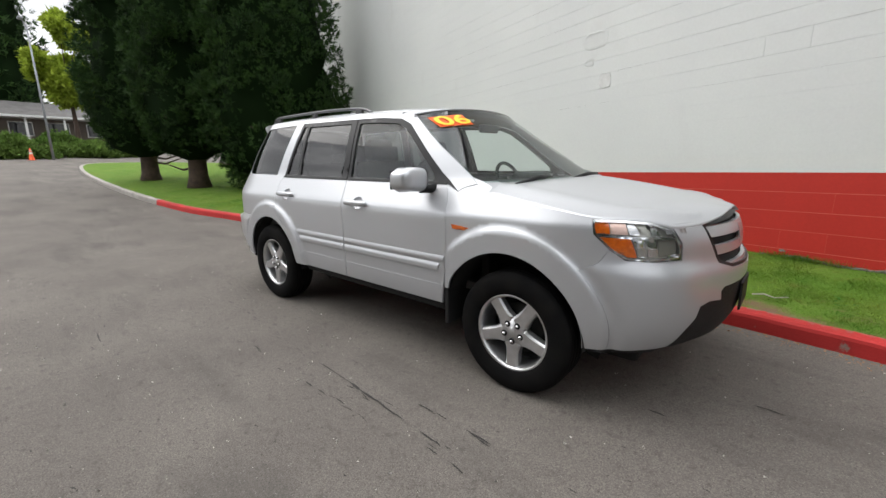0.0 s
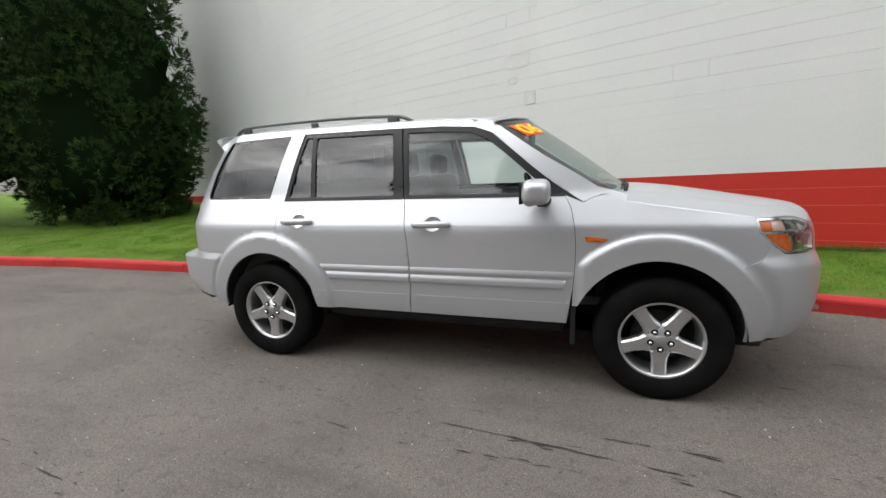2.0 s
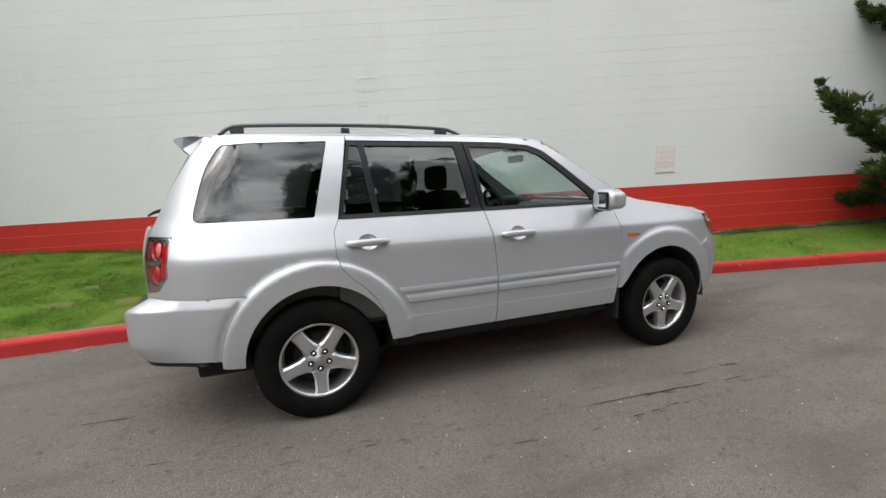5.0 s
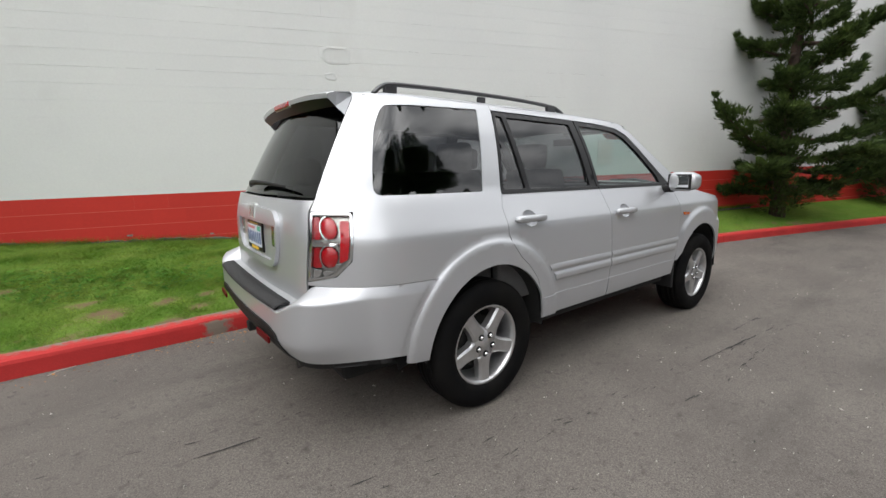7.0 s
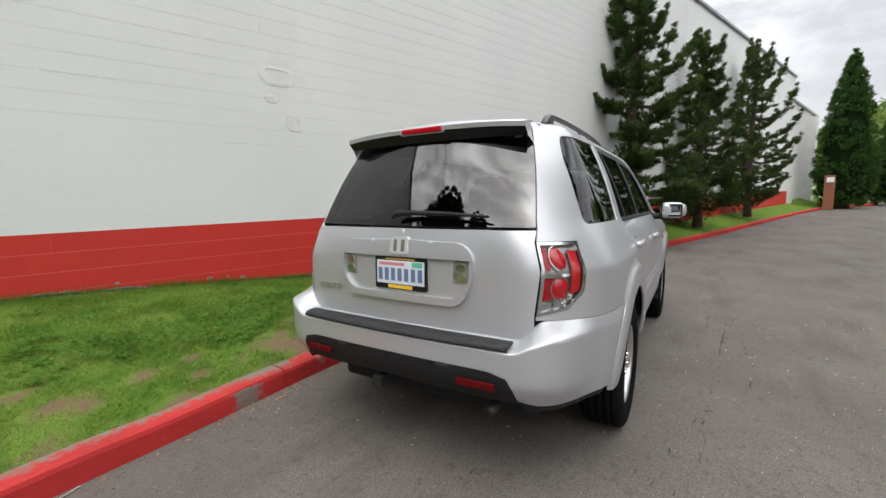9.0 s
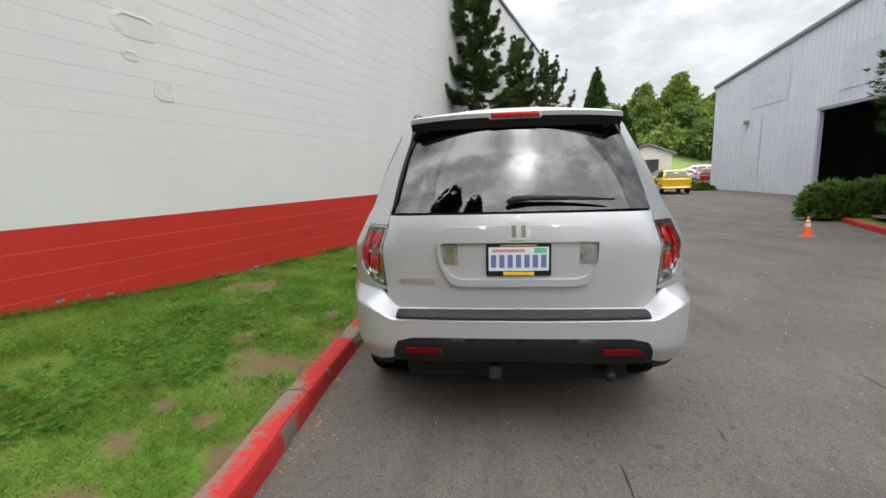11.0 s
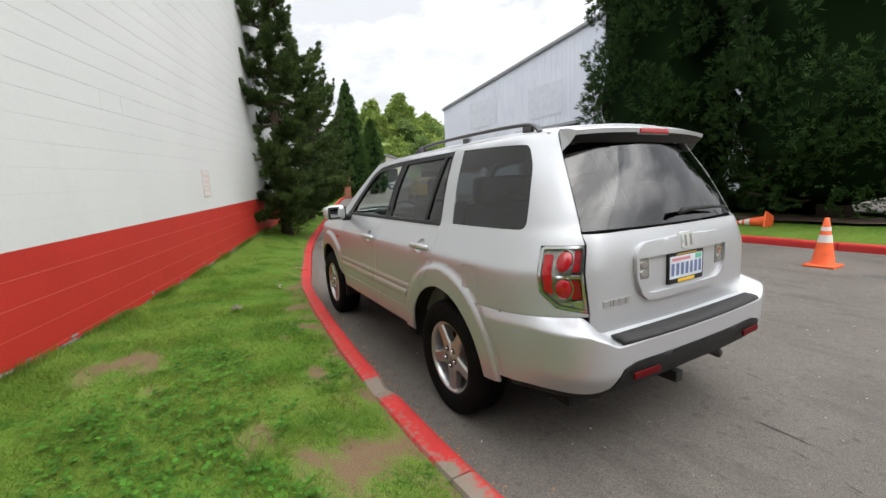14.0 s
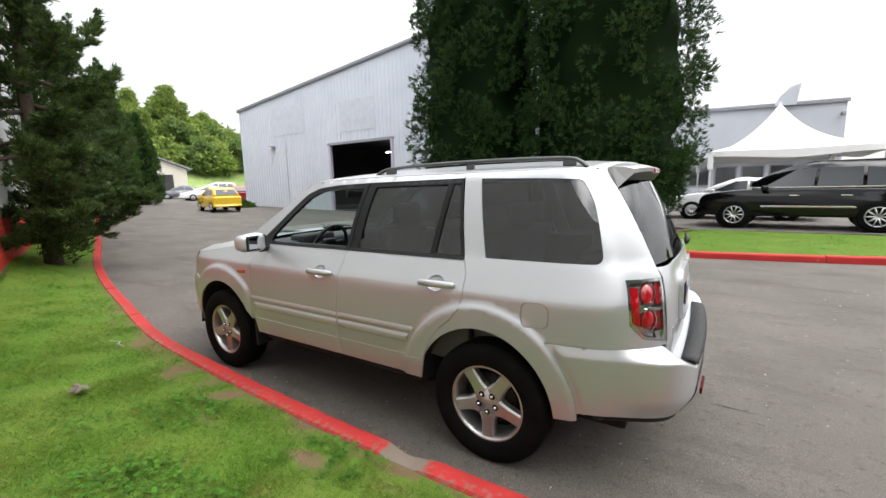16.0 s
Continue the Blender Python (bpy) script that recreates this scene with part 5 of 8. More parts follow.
for side in "rl":
    hl = panel("headlamp", HEAD, M_LAMP_GREY, suv, sides=side, off=-0.026, thick=0, gap=0.001, label="clear headlamp with amber corner")
    panel("lamp_wall", HEAD, M_REFLECTOR, hl, [shrink(HEAD, 0.012)], sides=side, off=-0.003, thick=0.04, gap=0.001, step=0.025)
    panel("turn_signal", rounded([(1.786, 0.990), (1.862, 0.988), (1.862, 1.044), (1.784, 1.046)], 0.006), M_AMBER, hl, sides=side, off=-0.012, thick=0.015, gap=0, step=0.02)
    panel("turn_signal", rounded([(1.795, 0.972), (1.865, 0.912), (1.945, 0.880), (1.990, 0.878), (1.962, 0.970)], 0.006), M_AMBER, hl, sides=side, off=-0.012, thick=0.015, gap=0, step=0.02)
    panel("reflector", rounded([(1.868, 0.988), (1.955, 0.986), (1.958, 1.045), (1.868, 1.046)], 0.006), M_PINKISH, hl, sides=side, off=-0.014, thick=0.012, gap=0, step=0.02)
    # faceted bowls, bright and dark in turn: lit and shaded facets differ by colour
    for loop, m, o in (([(1.964, 0.985), (2.022, 0.983), (2.005, 1.043), (1.964, 1.045)], M_REFLECTOR, -0.016), ([(2.026, 0.985), (2.085, 0.980), (2.080, 1.038), (2.012, 1.042)], M_BOWL, -0.022), ([(2.088, 0.980), (2.142, 0.975), (2.118, 1.028), (2.086, 1.037)], M_REFLECTOR, -0.018), ([(2.146, 0.974), (2.208, 0.972), (2.195, 1.005), (2.125, 1.026)], M_BOWL, -0.022), ([(1.996, 0.880), (2.048, 0.876), (2.036, 0.962), (1.972, 0.966)], M_REFLECTOR, -0.016), ([(2.052, 0.878), (2.096, 0.876), (2.110, 0.912), (2.054, 0.922)], M_CHROME, -0.020), ([(2.056, 0.926), (2.112, 0.916), (2.104, 0.958), (2.042, 0.961)], M_REFLECTOR, -0.026), ([(2.115, 0.876), (2.222, 0.878), (2.218, 0.952), (2.112, 0.957)], M_BOWL, -0.022), ([(2.165, 0.872), (2.226, 0.872), (2.228, 0.888), (2.170, 0.886)], M_CHROME, -0.018)):
        panel("reflector", rounded(loop, 0.008), m, hl, sides=side, off=o, thick=0.012, gap=0, step=0.02)
    panel("divider", [(1.80, 0.974), (2.215, 0.956), (2.215, 0.968), (1.80, 0.986)], M_REFLECTOR, hl, sides=side, off=-0.010, thick=0.02, gap=0, step=0.02)
    panel("lens", HEAD, M_CLEAR, hl, sides=side, off=0.0, thick=0, gap=0.0015)
    fog = rounded([(2.10, 0.425), (2.205, 0.440), (2.215, 0.470), (2.13, 0.462)], 0.012)
    panel("fog_lamp", fog, M_REFLECTOR, bumper, sides=side, off=0.004, thick=0.02, gap=0, step=0.02)

# hood: edges lie on the skin, the middle is crowned
HOOD_EDGE = [(0.95, 1.180), (1.08, 1.158), (1.30, 1.122), (1.55, 1.086), (1.772, 1.058), (1.93, 1.058), (2.09, 1.047), (2.205, 1.015), (2.30, 1.012), (2.43, 1.016), (2.60, 1.035), (2.80, 1.058), (2.93, 1.062)]
HOOD_MID = curve([(1.14, 1.200), (1.3, 1.205), (1.52, 1.185), (1.8, 1.140), (2.0, 1.103), (2.12, 1.083), (2.215, 1.064)])
edge = np.array(catmull(HOOD_EDGE, 5))
E3 = skin(edge[:, 0], edge[:, 1])
run = np.r_[0, np.cumsum(np.linalg.norm(np.diff(E3, axis=0), axis=1))]
mid_x = np.interp(run, [0, run[np.searchsorted(edge[:, 0], 1.77)], run[-1]], [1.145, 1.93, 2.2145])
rows = []
for (ex, ey, ez), cx in zip(E3, mid_x):
    cz = float(HOOD_MID(cx))
    t = np.linspace(-1, 1, 41)
    t = np.sign(t) * np.abs(t) ** 0.8
    k4, k2 = 1 - np.abs(t) ** 3.4, 1 - t * t
    ridge = 0.010 * np.exp(-(((np.abs(t) - 0.80) / 0.06) ** 2)) * (abs(ey) > 0.5)
    sheet = np.stack([ex + (cx - ex) * k2, -ey * t, ez + (cz - ez) * k4 + ridge], -1)
    # the edge folds down and in, closing the seam
    fold = np.array([-0.012, 0.014, -0.030])
    rows.append(np.concatenate([[sheet[0] + fold * [1, -math.copysign(1, sheet[0][1]), 1]], sheet, [sheet[-1] + fold * [1, -math.copysign(1, sheet[-1][1]), 1]]]))
hood = grid_part("hood", rows, M_PAINT, suv, face=(0, 0, 1))

# windshield and roof
ws_edge = skin(np.array([1.010, 0.993, 0.925, 0.861, 0.775, 0.692, 0.62, 0.554, 0.485, 0.42, 0.36]), np.array([1.205, 1.234, 1.275, 1.320, 1.372, 1.424, 1.471, 1.517, 1.566, 1.612, 1.655]))
rows, black = [], []
for k, (ex, ey, ez) in enumerate(ws_edge):
    f = k / (len(ws_edge) - 1)
    cx, cz = 1.215 + (0.505 - 1.215) * f, 1.195 + (1.712 - 1.195) * f + 0.012 * math.sin(math.pi * f)
    t = np.linspace(-1, 1, 31)
    rows.append(np.stack([ex + (cx - ex) * (1 - t * t), -ey * t, ez + (cz - ez) * (1 - np.abs(t) ** 2.4)], -1))
WS = np.array(rows)
grid_part("windshield", WS, M_GLASS_WS, suv)
lift = np.array([0.004, 0, 0.003])
grid_part("windshield_band", np.array([WS[10] + lift, WS[10] * 0.86 + WS[9] * 0.14 + lift]), M_FRAME, suv)
base = WS[0][3:-3]
grid_part("cowl", np.array([base + [0.0, 0, -0.004], base + [0.06, 0, -0.045], base + [0.16, 0, -0.095]]), M_BLACK, suv)
for base in (WS[0][:4], WS[0][-4:]):
    grid_part("cowl_corner", np.array([base + [-0.02, 0, 0.008], base + [0.05, 0, -0.018], base + [0.12, 0, -0.060]]), M_PAINT, suv, face=(0, 0, 1))
for y0, y1, x0 in ((-0.62, -0.12, 1.05), (0.05, 0.60, 1.10)):
    part("wiper", tube_bm([(x0 + 0.10, y0, 1.185), (x0 + 0.13, (y0 + y1) / 2, 1.222), (x0 + 0.10, y1, 1.215)], [0.012, 0.014, 0.008], 6), M_BLACK, suv, smooth=True)

gut = np.array([(0.36, 1.655), (0.30, 1.672), (0.20, 1.685), (0.0, 1.693), (-0.3, 1.699), (-0.7, 1.702), (-1.1, 1.702), (-1.5, 1.702), (-1.9, 1.701), (-2.08, 1.700), (-2.20, 1.698)])
ROOF_MID = curve([(-2.0, 1.735), (-1.85, 1.750), (-1.6, 1.764), (-1.2, 1.772), (-0.8, 1.770), (-0.3, 1.758), (0.0, 1.746), (0.25, 1.732), (0.42, 1.717), (0.505, 1.710)])
G3 = skin(gut[:, 0], gut[:, 1])
roof_mid_x = np.array([0.503, 0.43, 0.31, 0.08, -0.25, -0.67, -1.08, -1.48, -1.78, -1.88, -1.96])
rows = []
for (ex, ey, ez), cx in zip(G3, roof_mid_x):
    cz = float(ROOF_MID(cx))
    t = np.linspace(-1, 1, 41)
    t = np.sign(t) * np.abs(t) ** 0.75
    rows.append(np.stack([ex + (cx - ex) * (1 - t * t), -ey * t, ez + (cz - ez) * (1 - np.abs(t) ** 3.0) + 0.003], -1))
ROOF = np.array(rows)
grid_part("roof", ROOF, M_PAINT, suv, 0.012, face=(0, 0, 1))
grid_part("headliner", ROOF * np.array([1, 0.95, 1]) - np.array([0, 0, 0.05]), M_HEADLINER, suv)

# -- rear end --
gate = [(-2.277, 1.192), (-2.305, 1.142), (-2.345, 0.822), (-2.345, 0.775), (-2.37, 0.725), (-2.45, 0.712), (-3.02, 0.712), (-3.02, 1.192)]
tailgate = panel("tailgate", gate, M_PAINT, suv, sides="both", gap=0.003)
def rear_glass_skin(s, z, off=0.0):
    """The rear window: one shallow bow across from pillar to pillar."""
    s, z = np.asarray(s, float), np.asarray(z, float)
    p, mid, end = skin(s, z, off), skin(s * 0 - 3.02, z, off), skin(-2.279 + (z - 1.199) * 0.13, z, off)
    p[..., 0] = mid[..., 0] + (end[..., 0] - mid[..., 0]) * (p[..., 1] / end[..., 1]) ** 2
    return p


glass = [(-2.279, 1.199), (-3.02, 1.199), (-3.02, 1.655), (-2.235, 1.645), (-2.227, 1.600)]
panel("rear_window", glass, M_GLASS_REAR, tailgate, surf=rear_glass_skin, sides="both", off=-0.003, thick=0, gap=0.002)
panel("glass_border", [(-2.279, 1.199), (-3.02, 1.199), (-3.02, 1.212), (-2.290, 1.212)], M_FRAME, tailgate, surf=rear_glass_skin, sides="both", off=-0.006, thick=0, gap=0.002)
part("rear_wiper", tube_bm([(-2.272, 0.055, 1.246), (-2.274, 0.02, 1.262), (-2.268, -0.06, 1.266), (-2.258, -0.26, 1.262), (-2.240, -0.46, 1.250)], [0.010, 0.017, 0.013, 0.010, 0.005], 8), M_BLACK, tailgate, smooth=True)
# spoiler over the rear window
SPAN = np.linspace(-0.55, 0.55, 29)
top_line = [(-1.925 - 0.035 * (1 - (y / 0.55) ** 2), y, 1.706 + 0.030 * (1 - abs(y / 0.55) ** 3)) for y in SPAN]
tip_line = [(-2.040 - 0.045 * (1 - abs(y / 0.55) ** 2.2), y, 1.686 + 0.016 * (1 - abs(y / 0.55) ** 3)) for y in SPAN]
low_line = [(x + 0.004, y, z - 0.022) for x, y, z in tip_line]
in_line = [(float(rear_glass_skin(-3.02 + abs(y), 1.630)[0]) - 0.006, y, 1.630) for y in SPAN]
mid_line = [tuple(0.45 * np.array(a) + 0.55 * np.array(b) + np.array([0, 0, 0.006])) for a, b in zip(top_line, tip_line)]
spoiler = grid_part("spoiler", [top_line, mid_line, tip_line], M_PAINT, tailgate, 0.006, face=(0, 0, 1))
grid_part("spoiler_lip", [tip_line, low_line], M_PAINT, spoiler, flip=True)
grid_part("spoiler_underside", [low_line, in_line], M_FRAME, spoiler, flip=True)
for e, sg in ((0, 1), (-1, -1)):
    foot = [np.array(skin(a, b)) * np.array([1, sg, 1]) for a, b in ((-2.228, 1.590), (-2.205, 1.698))]
    rim = [top_line[e], mid_line[e], tip_line[e], low_line[e], in_line[e], tuple(foot[0]), tuple(foot[1])]
    part("spoiler_end", mesh_of("spoiler_end", rim, [tuple(range(7)) if sg > 0 else tuple(range(7))[::-1]], M_PAINT), None, spoiler)
bl = box_bm(0.03, 0.25, 0.028, (-2.076, 0, 1.688), 0.010, 3)
part("brake_light", bl, M_RED_LENS, spoiler, "red high brake light")
bl = box_bm(0.026, 0.275, 0.040, (-2.070, 0, 1.688), 0.012, 3)
part("brake_light_bezel", bl, M_PAINT, spoiler)


def rear_panel(name, loop, material, parent, off, thick=0.01, label="", gap=0.0, holes=()):
    """A piece lying on the tailgate, outlined in (y, z)."""
    def surf(y, z, o=0.0):
        y, z = np.asarray(y, float), np.asarray(z, float)
        s = -3.02 + np.abs(y) * 1.0
        p = skin(np.minimum(s, -2.3), z, o)
        return np.stack([p[..., 0], y, p[..., 2]], -1)

    return panel(name, loop, material, parent, holes, surf=surf, step=0.03, off=off, thick=thick, gap=gap, label=label)


G_OUT = rounded([(-0.402, 1.075), (-0.402, 0.955), (-0.335, 0.832), (0.335, 0.832), (0.402, 0.955), (0.402, 1.075), (0.345, 1.128), (0.08, 1.136), (-0.08, 1.136), (-0.345, 1.128)], [0.04, 0.05, 0.06, 0.06, 0.05, 0.04, 0.05, 0.02, 0.02, 0.05])
G_IN = rounded([(-0.385, 1.052), (-0.382, 0.945), (-0.318, 0.868), (0.318, 0.868), (0.382, 0.945), (0.385, 1.052)], [0.012, 0.03, 0.045, 0.045, 0.03, 0.012])
garnish = rear_panel("plate_garnish", G_OUT, M_PAINT, tailgate, 0.020, 0.022, holes=[G_IN])
rear_panel("plate_recess", G_IN, M_PAINT, garnish, 0.002, 0)
for sg in (-1, 1):
    rl = rounded([(sg * 0.296, 0.942), (sg * 0.372, 0.945), (sg * 0.378, 1.046), (sg * 0.300, 1.046)], 0.012)
    lamp = rear_panel("reversing_lamp", rl, M_BOWL, garnish, 0.006, 0.01, "clear reversing lamp")
    for z in (0.972, 1.016):
        dot = [(sg * 0.337 + 0.024 * math.cos(t), z + 0.018 * math.sin(t)) for t in np.linspace(0, 2 * math.pi, 14)[:-1]]
        rear_panel("reflector", dot, M_REFLECTOR, lamp, 0.010, 0.006)
emblem = rear_panel("tailgate_badge", rounded([(-0.058, 1.065), (0.058, 1.065), (0.050, 1.150), (-0.050, 1.150)], 0.018), M_LAMP_PALE, tailgate, 0.024, 0.02, "plain chrome emblem")
for sg in (-1, 1):
    rear_panel("badge_inlay", rounded([(sg * 0.012, 1.078), (sg * 0.034, 1.078), (sg * 0.034, 1.137), (sg * 0.012, 1.137)], 0.006), M_BOWL, emblem, 0.0255, 0)
plate = rear_panel("number_plate", rounded([(-0.158, 0.886), (0.158, 0.886), (0.158, 1.046), (-0.158, 1.046)], 0.008), M_FRAME, tailgate, 0.012, 0.014, "white number plate in a black and yellow frame")
rear_panel("plate_face", [(-0.146, 0.912), (0.146, 0.912), (0.146, 1.030), (-0.146, 1.030)], mat("plate_blue_white", (0.62, 0.66, 0.70), 0.45, var=(0.55, 0.60, 0.68), scale=12), plate, 0.0135, 0)
M_PLATE_INK = mat("plate_ink", (0.11, 0.16, 0.30), 0.5)
for k in range(7):
    y = 0.122 - k * 0.0405
    rear_panel("plate_bar", [(y - 0.013, 0.928), (y + 0.013, 0.928), (y + 0.013, 0.992), (y - 0.013, 0.992)], M_PLATE_INK, plate, 0.0148, 0)
rear_panel("plate_bar", [(-0.03, 1.005), (0.13, 1.005), (0.13, 1.020), (-0.03, 1.020)], mat("plate_pink", (0.55, 0.20, 0.22), 0.5), plate, 0.0148, 0)
rear_panel("plate_tab", [(-0.135, 1.000), (-0.075, 1.000), (-0.075, 1.026), (-0.135, 1.026)], mat("tab_green", (0.10, 0.42, 0.28), 0.5), plate, 0.0148, 0)
rear_panel("frame_text_bar", [(-0.075, 0.890), (0.075, 0.890), (0.075, 0.908), (-0.075, 0.908)], mat("frame_yellow", (0.72, 0.45, 0.04), 0.5), plate, 0.0135, 0)
rear_panel("frame_text_bar", [(-0.09, 1.034), (0.09, 1.034), (0.09, 1.042), (-0.09, 1.042)], mat("frame_gold", (0.40, 0.26, 0.05), 0.5), plate, 0.0135, 0)
for k, w in enumerate((0.036, 0.012, 0.028, 0.038, 0.034)):
    y = 0.605 - sum((0.036, 0.012, 0.028, 0.038, 0.034)[:k]) - 0.009 * k
    rear_panel("name_bar", [(y - w, 0.842), (y, 0.842), (y, 0.872), (y - w, 0.872)], M_ALLOY, tailgate, 0.004, 0.004)
M_TAIL_BASE = mat("tail_lamp_silver", (0.50, 0.49, 0.47), 0.25, 0.75, var=(0.25, 0.24, 0.23), scale=22)
M_RED_SHELL = mat("red_lamp_shell", (0.20, 0.004, 0.008), 0.25, coat=0.4, var=(0.32, 0.006, 0.012), scale=40)
for side in "rl":
    tl = panel("tail_lamp", TAIL, M_TAIL_BASE, suv, sides=side, off=-0.030, thick=0, gap=0.001, label="red and clear tail lamp in a chrome housing")
    panel("lamp_wall", TAIL, M_REFLECTOR, tl, [shrink(TAIL, 0.014)], sides=side, off=-0.002, thick=0.03, gap=0.001, step=0.025)
    # dark red inner column, two round red lenses in bright bowls, a red strip on the flank, bright facets at the foot
    for z0, z1 in ((1.018, 1.118), (0.890, 0.985)):
        panel("inner_lens", rounded([(-2.258, z1), (-2.288 + (z1 - 1.118) * 0.12, z1), (-2.305 + (z0 - 0.985) * 0.12, z0), (-2.268, z0)], 0.010), M_RED_SHELL, tl, sides=side, off=-0.014, thick=0.012, gap=0, step=0.02)
    for cs, cz, rs, rz in ((-2.218, 1.068, 0.040, 0.050), (-2.228, 0.940, 0.042, 0.052)):
        loop = [(cs + rs * math.cos(t), cz + rz * math.sin(t)) for t in np.linspace(0, 2 * math.pi, 22)[:-1]]

        def dome(s, z, off=0.0):
            q = ((np.asarray(s, float) - cs) / rs) ** 2 + ((np.asarray(z, float) - cz) / rz) ** 2
            return skin(s, z, off + 0.020 * np.sqrt(np.clip(1 - q, 0, 1)))

        panel("red_lens", shrink(loop, 0.003), M_RED_LENS, tl, surf=dome, sides=side, off=-0.024, thick=0.008, gap=0, step=0.012)
        arc = [(cs + f * rs * math.cos(t), cz + f * rz * math.sin(t)) for f, ts in ((1.10, np.linspace(1.7, 4.4, 12)), (0.99, np.linspace(4.4, 1.7, 12))) for t in ts]
        panel("lens_ring", arc, M_REFLECTOR, tl, sides=side, off=-0.010, thick=0.012, gap=0, step=0.02)
    panel("red_strip", rounded([(-2.118, 1.100), (-2.160, 1.100), (-2.180, 0.912), (-2.140, 0.930)], 0.008), M_RED_LENS, tl, sides=side, off=-0.010, thick=0.012, gap=0, step=0.025)
    panel("divider", [(-2.18, 0.990), (-2.315, 0.988), (-2.315, 1.010), (-2.18, 1.002)], M_REFLECTOR, tl, sides=side, off=-0.008, thick=0.012, gap=0, step=0.025)
    for loop in ([(-2.206, 0.872), (-2.262, 0.846), (-2.258, 0.876)], [(-2.268, 0.880), (-2.318, 0.884), (-2.322, 0.842), (-2.290, 0.836)], [(-2.178, 0.905), (-2.200, 0.880), (-2.196, 0.912)]):
        panel("facet", loop, M_REFLECTOR, tl, sides=side, off=-0.014, thick=0.01, gap=0, step=0.025)
    panel("lens", TAIL, M_CLEAR, tl, sides=side, off=0.002, thick=0.004, gap=0.0015)


def bumper_skin(s, v, off=0.0):
    """The rear bumper: a sloping top edge along the sides that turns into a level step behind, lower in the middle."""
    s, v = np.asarray(s, float), np.asarray(v, float)
    z = v - 0.088 * smooth01((-2.30 - s) / 0.12) * np.clip((v - 0.60) / 0.206, 0, 1)
    cx, cz, a, b = ARCH[-1]
    rho = np.hypot((s - cx) / a, (z - cz) / b)
    out = 0.016 * smooth01((rho - 1.29) / 0.08) + 0.102 * smooth01((-2.02 - s) / 0.30)
    g = np.clip((0.806 - v) / 0.050, 0, 1)
    tuck = 0.05 * smooth01((0.56 - z) / 0.14) * smooth01((-1.98 - s) / 0.34)
    return skin(s, z, out * g - tuck + off)


rb = flare_points(-1, 132, 172) + [(-1.93, 0.452), (-2.1, 0.450), (-2.33, 0.452), (-2.395, 0.470), (-2.41, 0.53), (-2.43, 0.575), (-2.50, 0.592), (-3.02, 0.598), (-3.02, 0.8055), (-2.15, 0.8055), (-1.95, 0.8055), (-1.74, 0.804)]
rbump = panel("rear_bumper", rb, M_PAINT, suv, surf=bumper_skin, sides="both", step=0.017, gap=0.0008, rows=(0.752, 0.760))
panel("lower_valance", [(-2.36, 0.46), (-2.40, 0.475), (-2.415, 0.535), (-2.435, 0.58), (-2.50, 0.598), (-3.02, 0.604), (-3.02, 0.47), (-2.6, 0.455)], M_BLACK, rbump, surf=bumper_skin, sides="both", off=0.006, thick=0.05, gap=0, label="black plastic lower valance")
for side in "rl":
    panel("bumper_lip", [(-1.96, 0.425), (-2.36, 0.42), (-2.40, 0.475), (-2.33, 0.457), (-1.95, 0.458)], M_BLACK, rbump, surf=bumper_skin, sides=side, off=-0.006, thick=0.03, gap=0)
step_rows = []
for y in np.linspace(-0.605, 0.605, 25):
    b = 0.028 * (1 - (y / 0.605) ** 2)
    step_rows.append([(-2.302 - b * 0.4, y, 0.7225), (-2.34 - b, y, 0.7215), (-2.366 - b, y, 0.716), (-2.380 - b, y, 0.702)])
grid_part("step_pad", step_rows, mat("ribbed_black_pad", (0.016, 0.016, 0.017), 0.65, fine=0.25, fine_scale=90, bump=0.6, bump_scale=110), rbump, 0.01, "black textured step pad", face=(-0.3, 0, 1))
for sg in (-1, 1):
    bm = box_bm(0.012, 0.18, 0.032, (0, 0, 0), 0.005)
    part("bumper_reflector", bm, M_RED_DARK, rbump, "red bumper reflector", at=Matrix.Translation((-2.401, sg * 0.47, 0.540)) @ Matrix.Rotation(sg * -0.05, 4, "Z"))

# -- roof rails --
M_RAIL = mat("grey_rail", (0.10, 0.10, 0.105), 0.38, 0.6)
for sg in (-1, 1):
    pts = catmull([(-1.80, sg * 0.560, 1.728), (-1.755, sg * 0.560, 1.765), (-1.68, sg * 0.560, 1.784), (-1.4, sg * 0.562, 1.792), (-1.05, sg * 0.562, 1.795), (-0.7, sg * 0.560, 1.792), (-0.40, sg * 0.556, 1.780), (-0.32, sg * 0.554, 1.765), (-0.255, sg * 0.552, 1.738)], 4)
    bm = tube_bm([tuple(p - np.array([0, 0, 0.022])) for p in pts], 0.012, 8)
    for v in bm.verts:
        v.co.y = sg * 0.558 + (v.co.y - sg * 0.558) * 1.6
    rail = part("roof_rail", bm, M_RAIL, suv, "dark grey roof rail", smooth=True)
    for x, l in ((-1.70, 0.14), (-1.06, 0.10), (-0.40, 0.16)):
        part("rail_foot", box_bm(l * 0.55, 0.026, 0.040, (x, sg * 0.560, 1.738), 0.008), M_RAIL, rail)

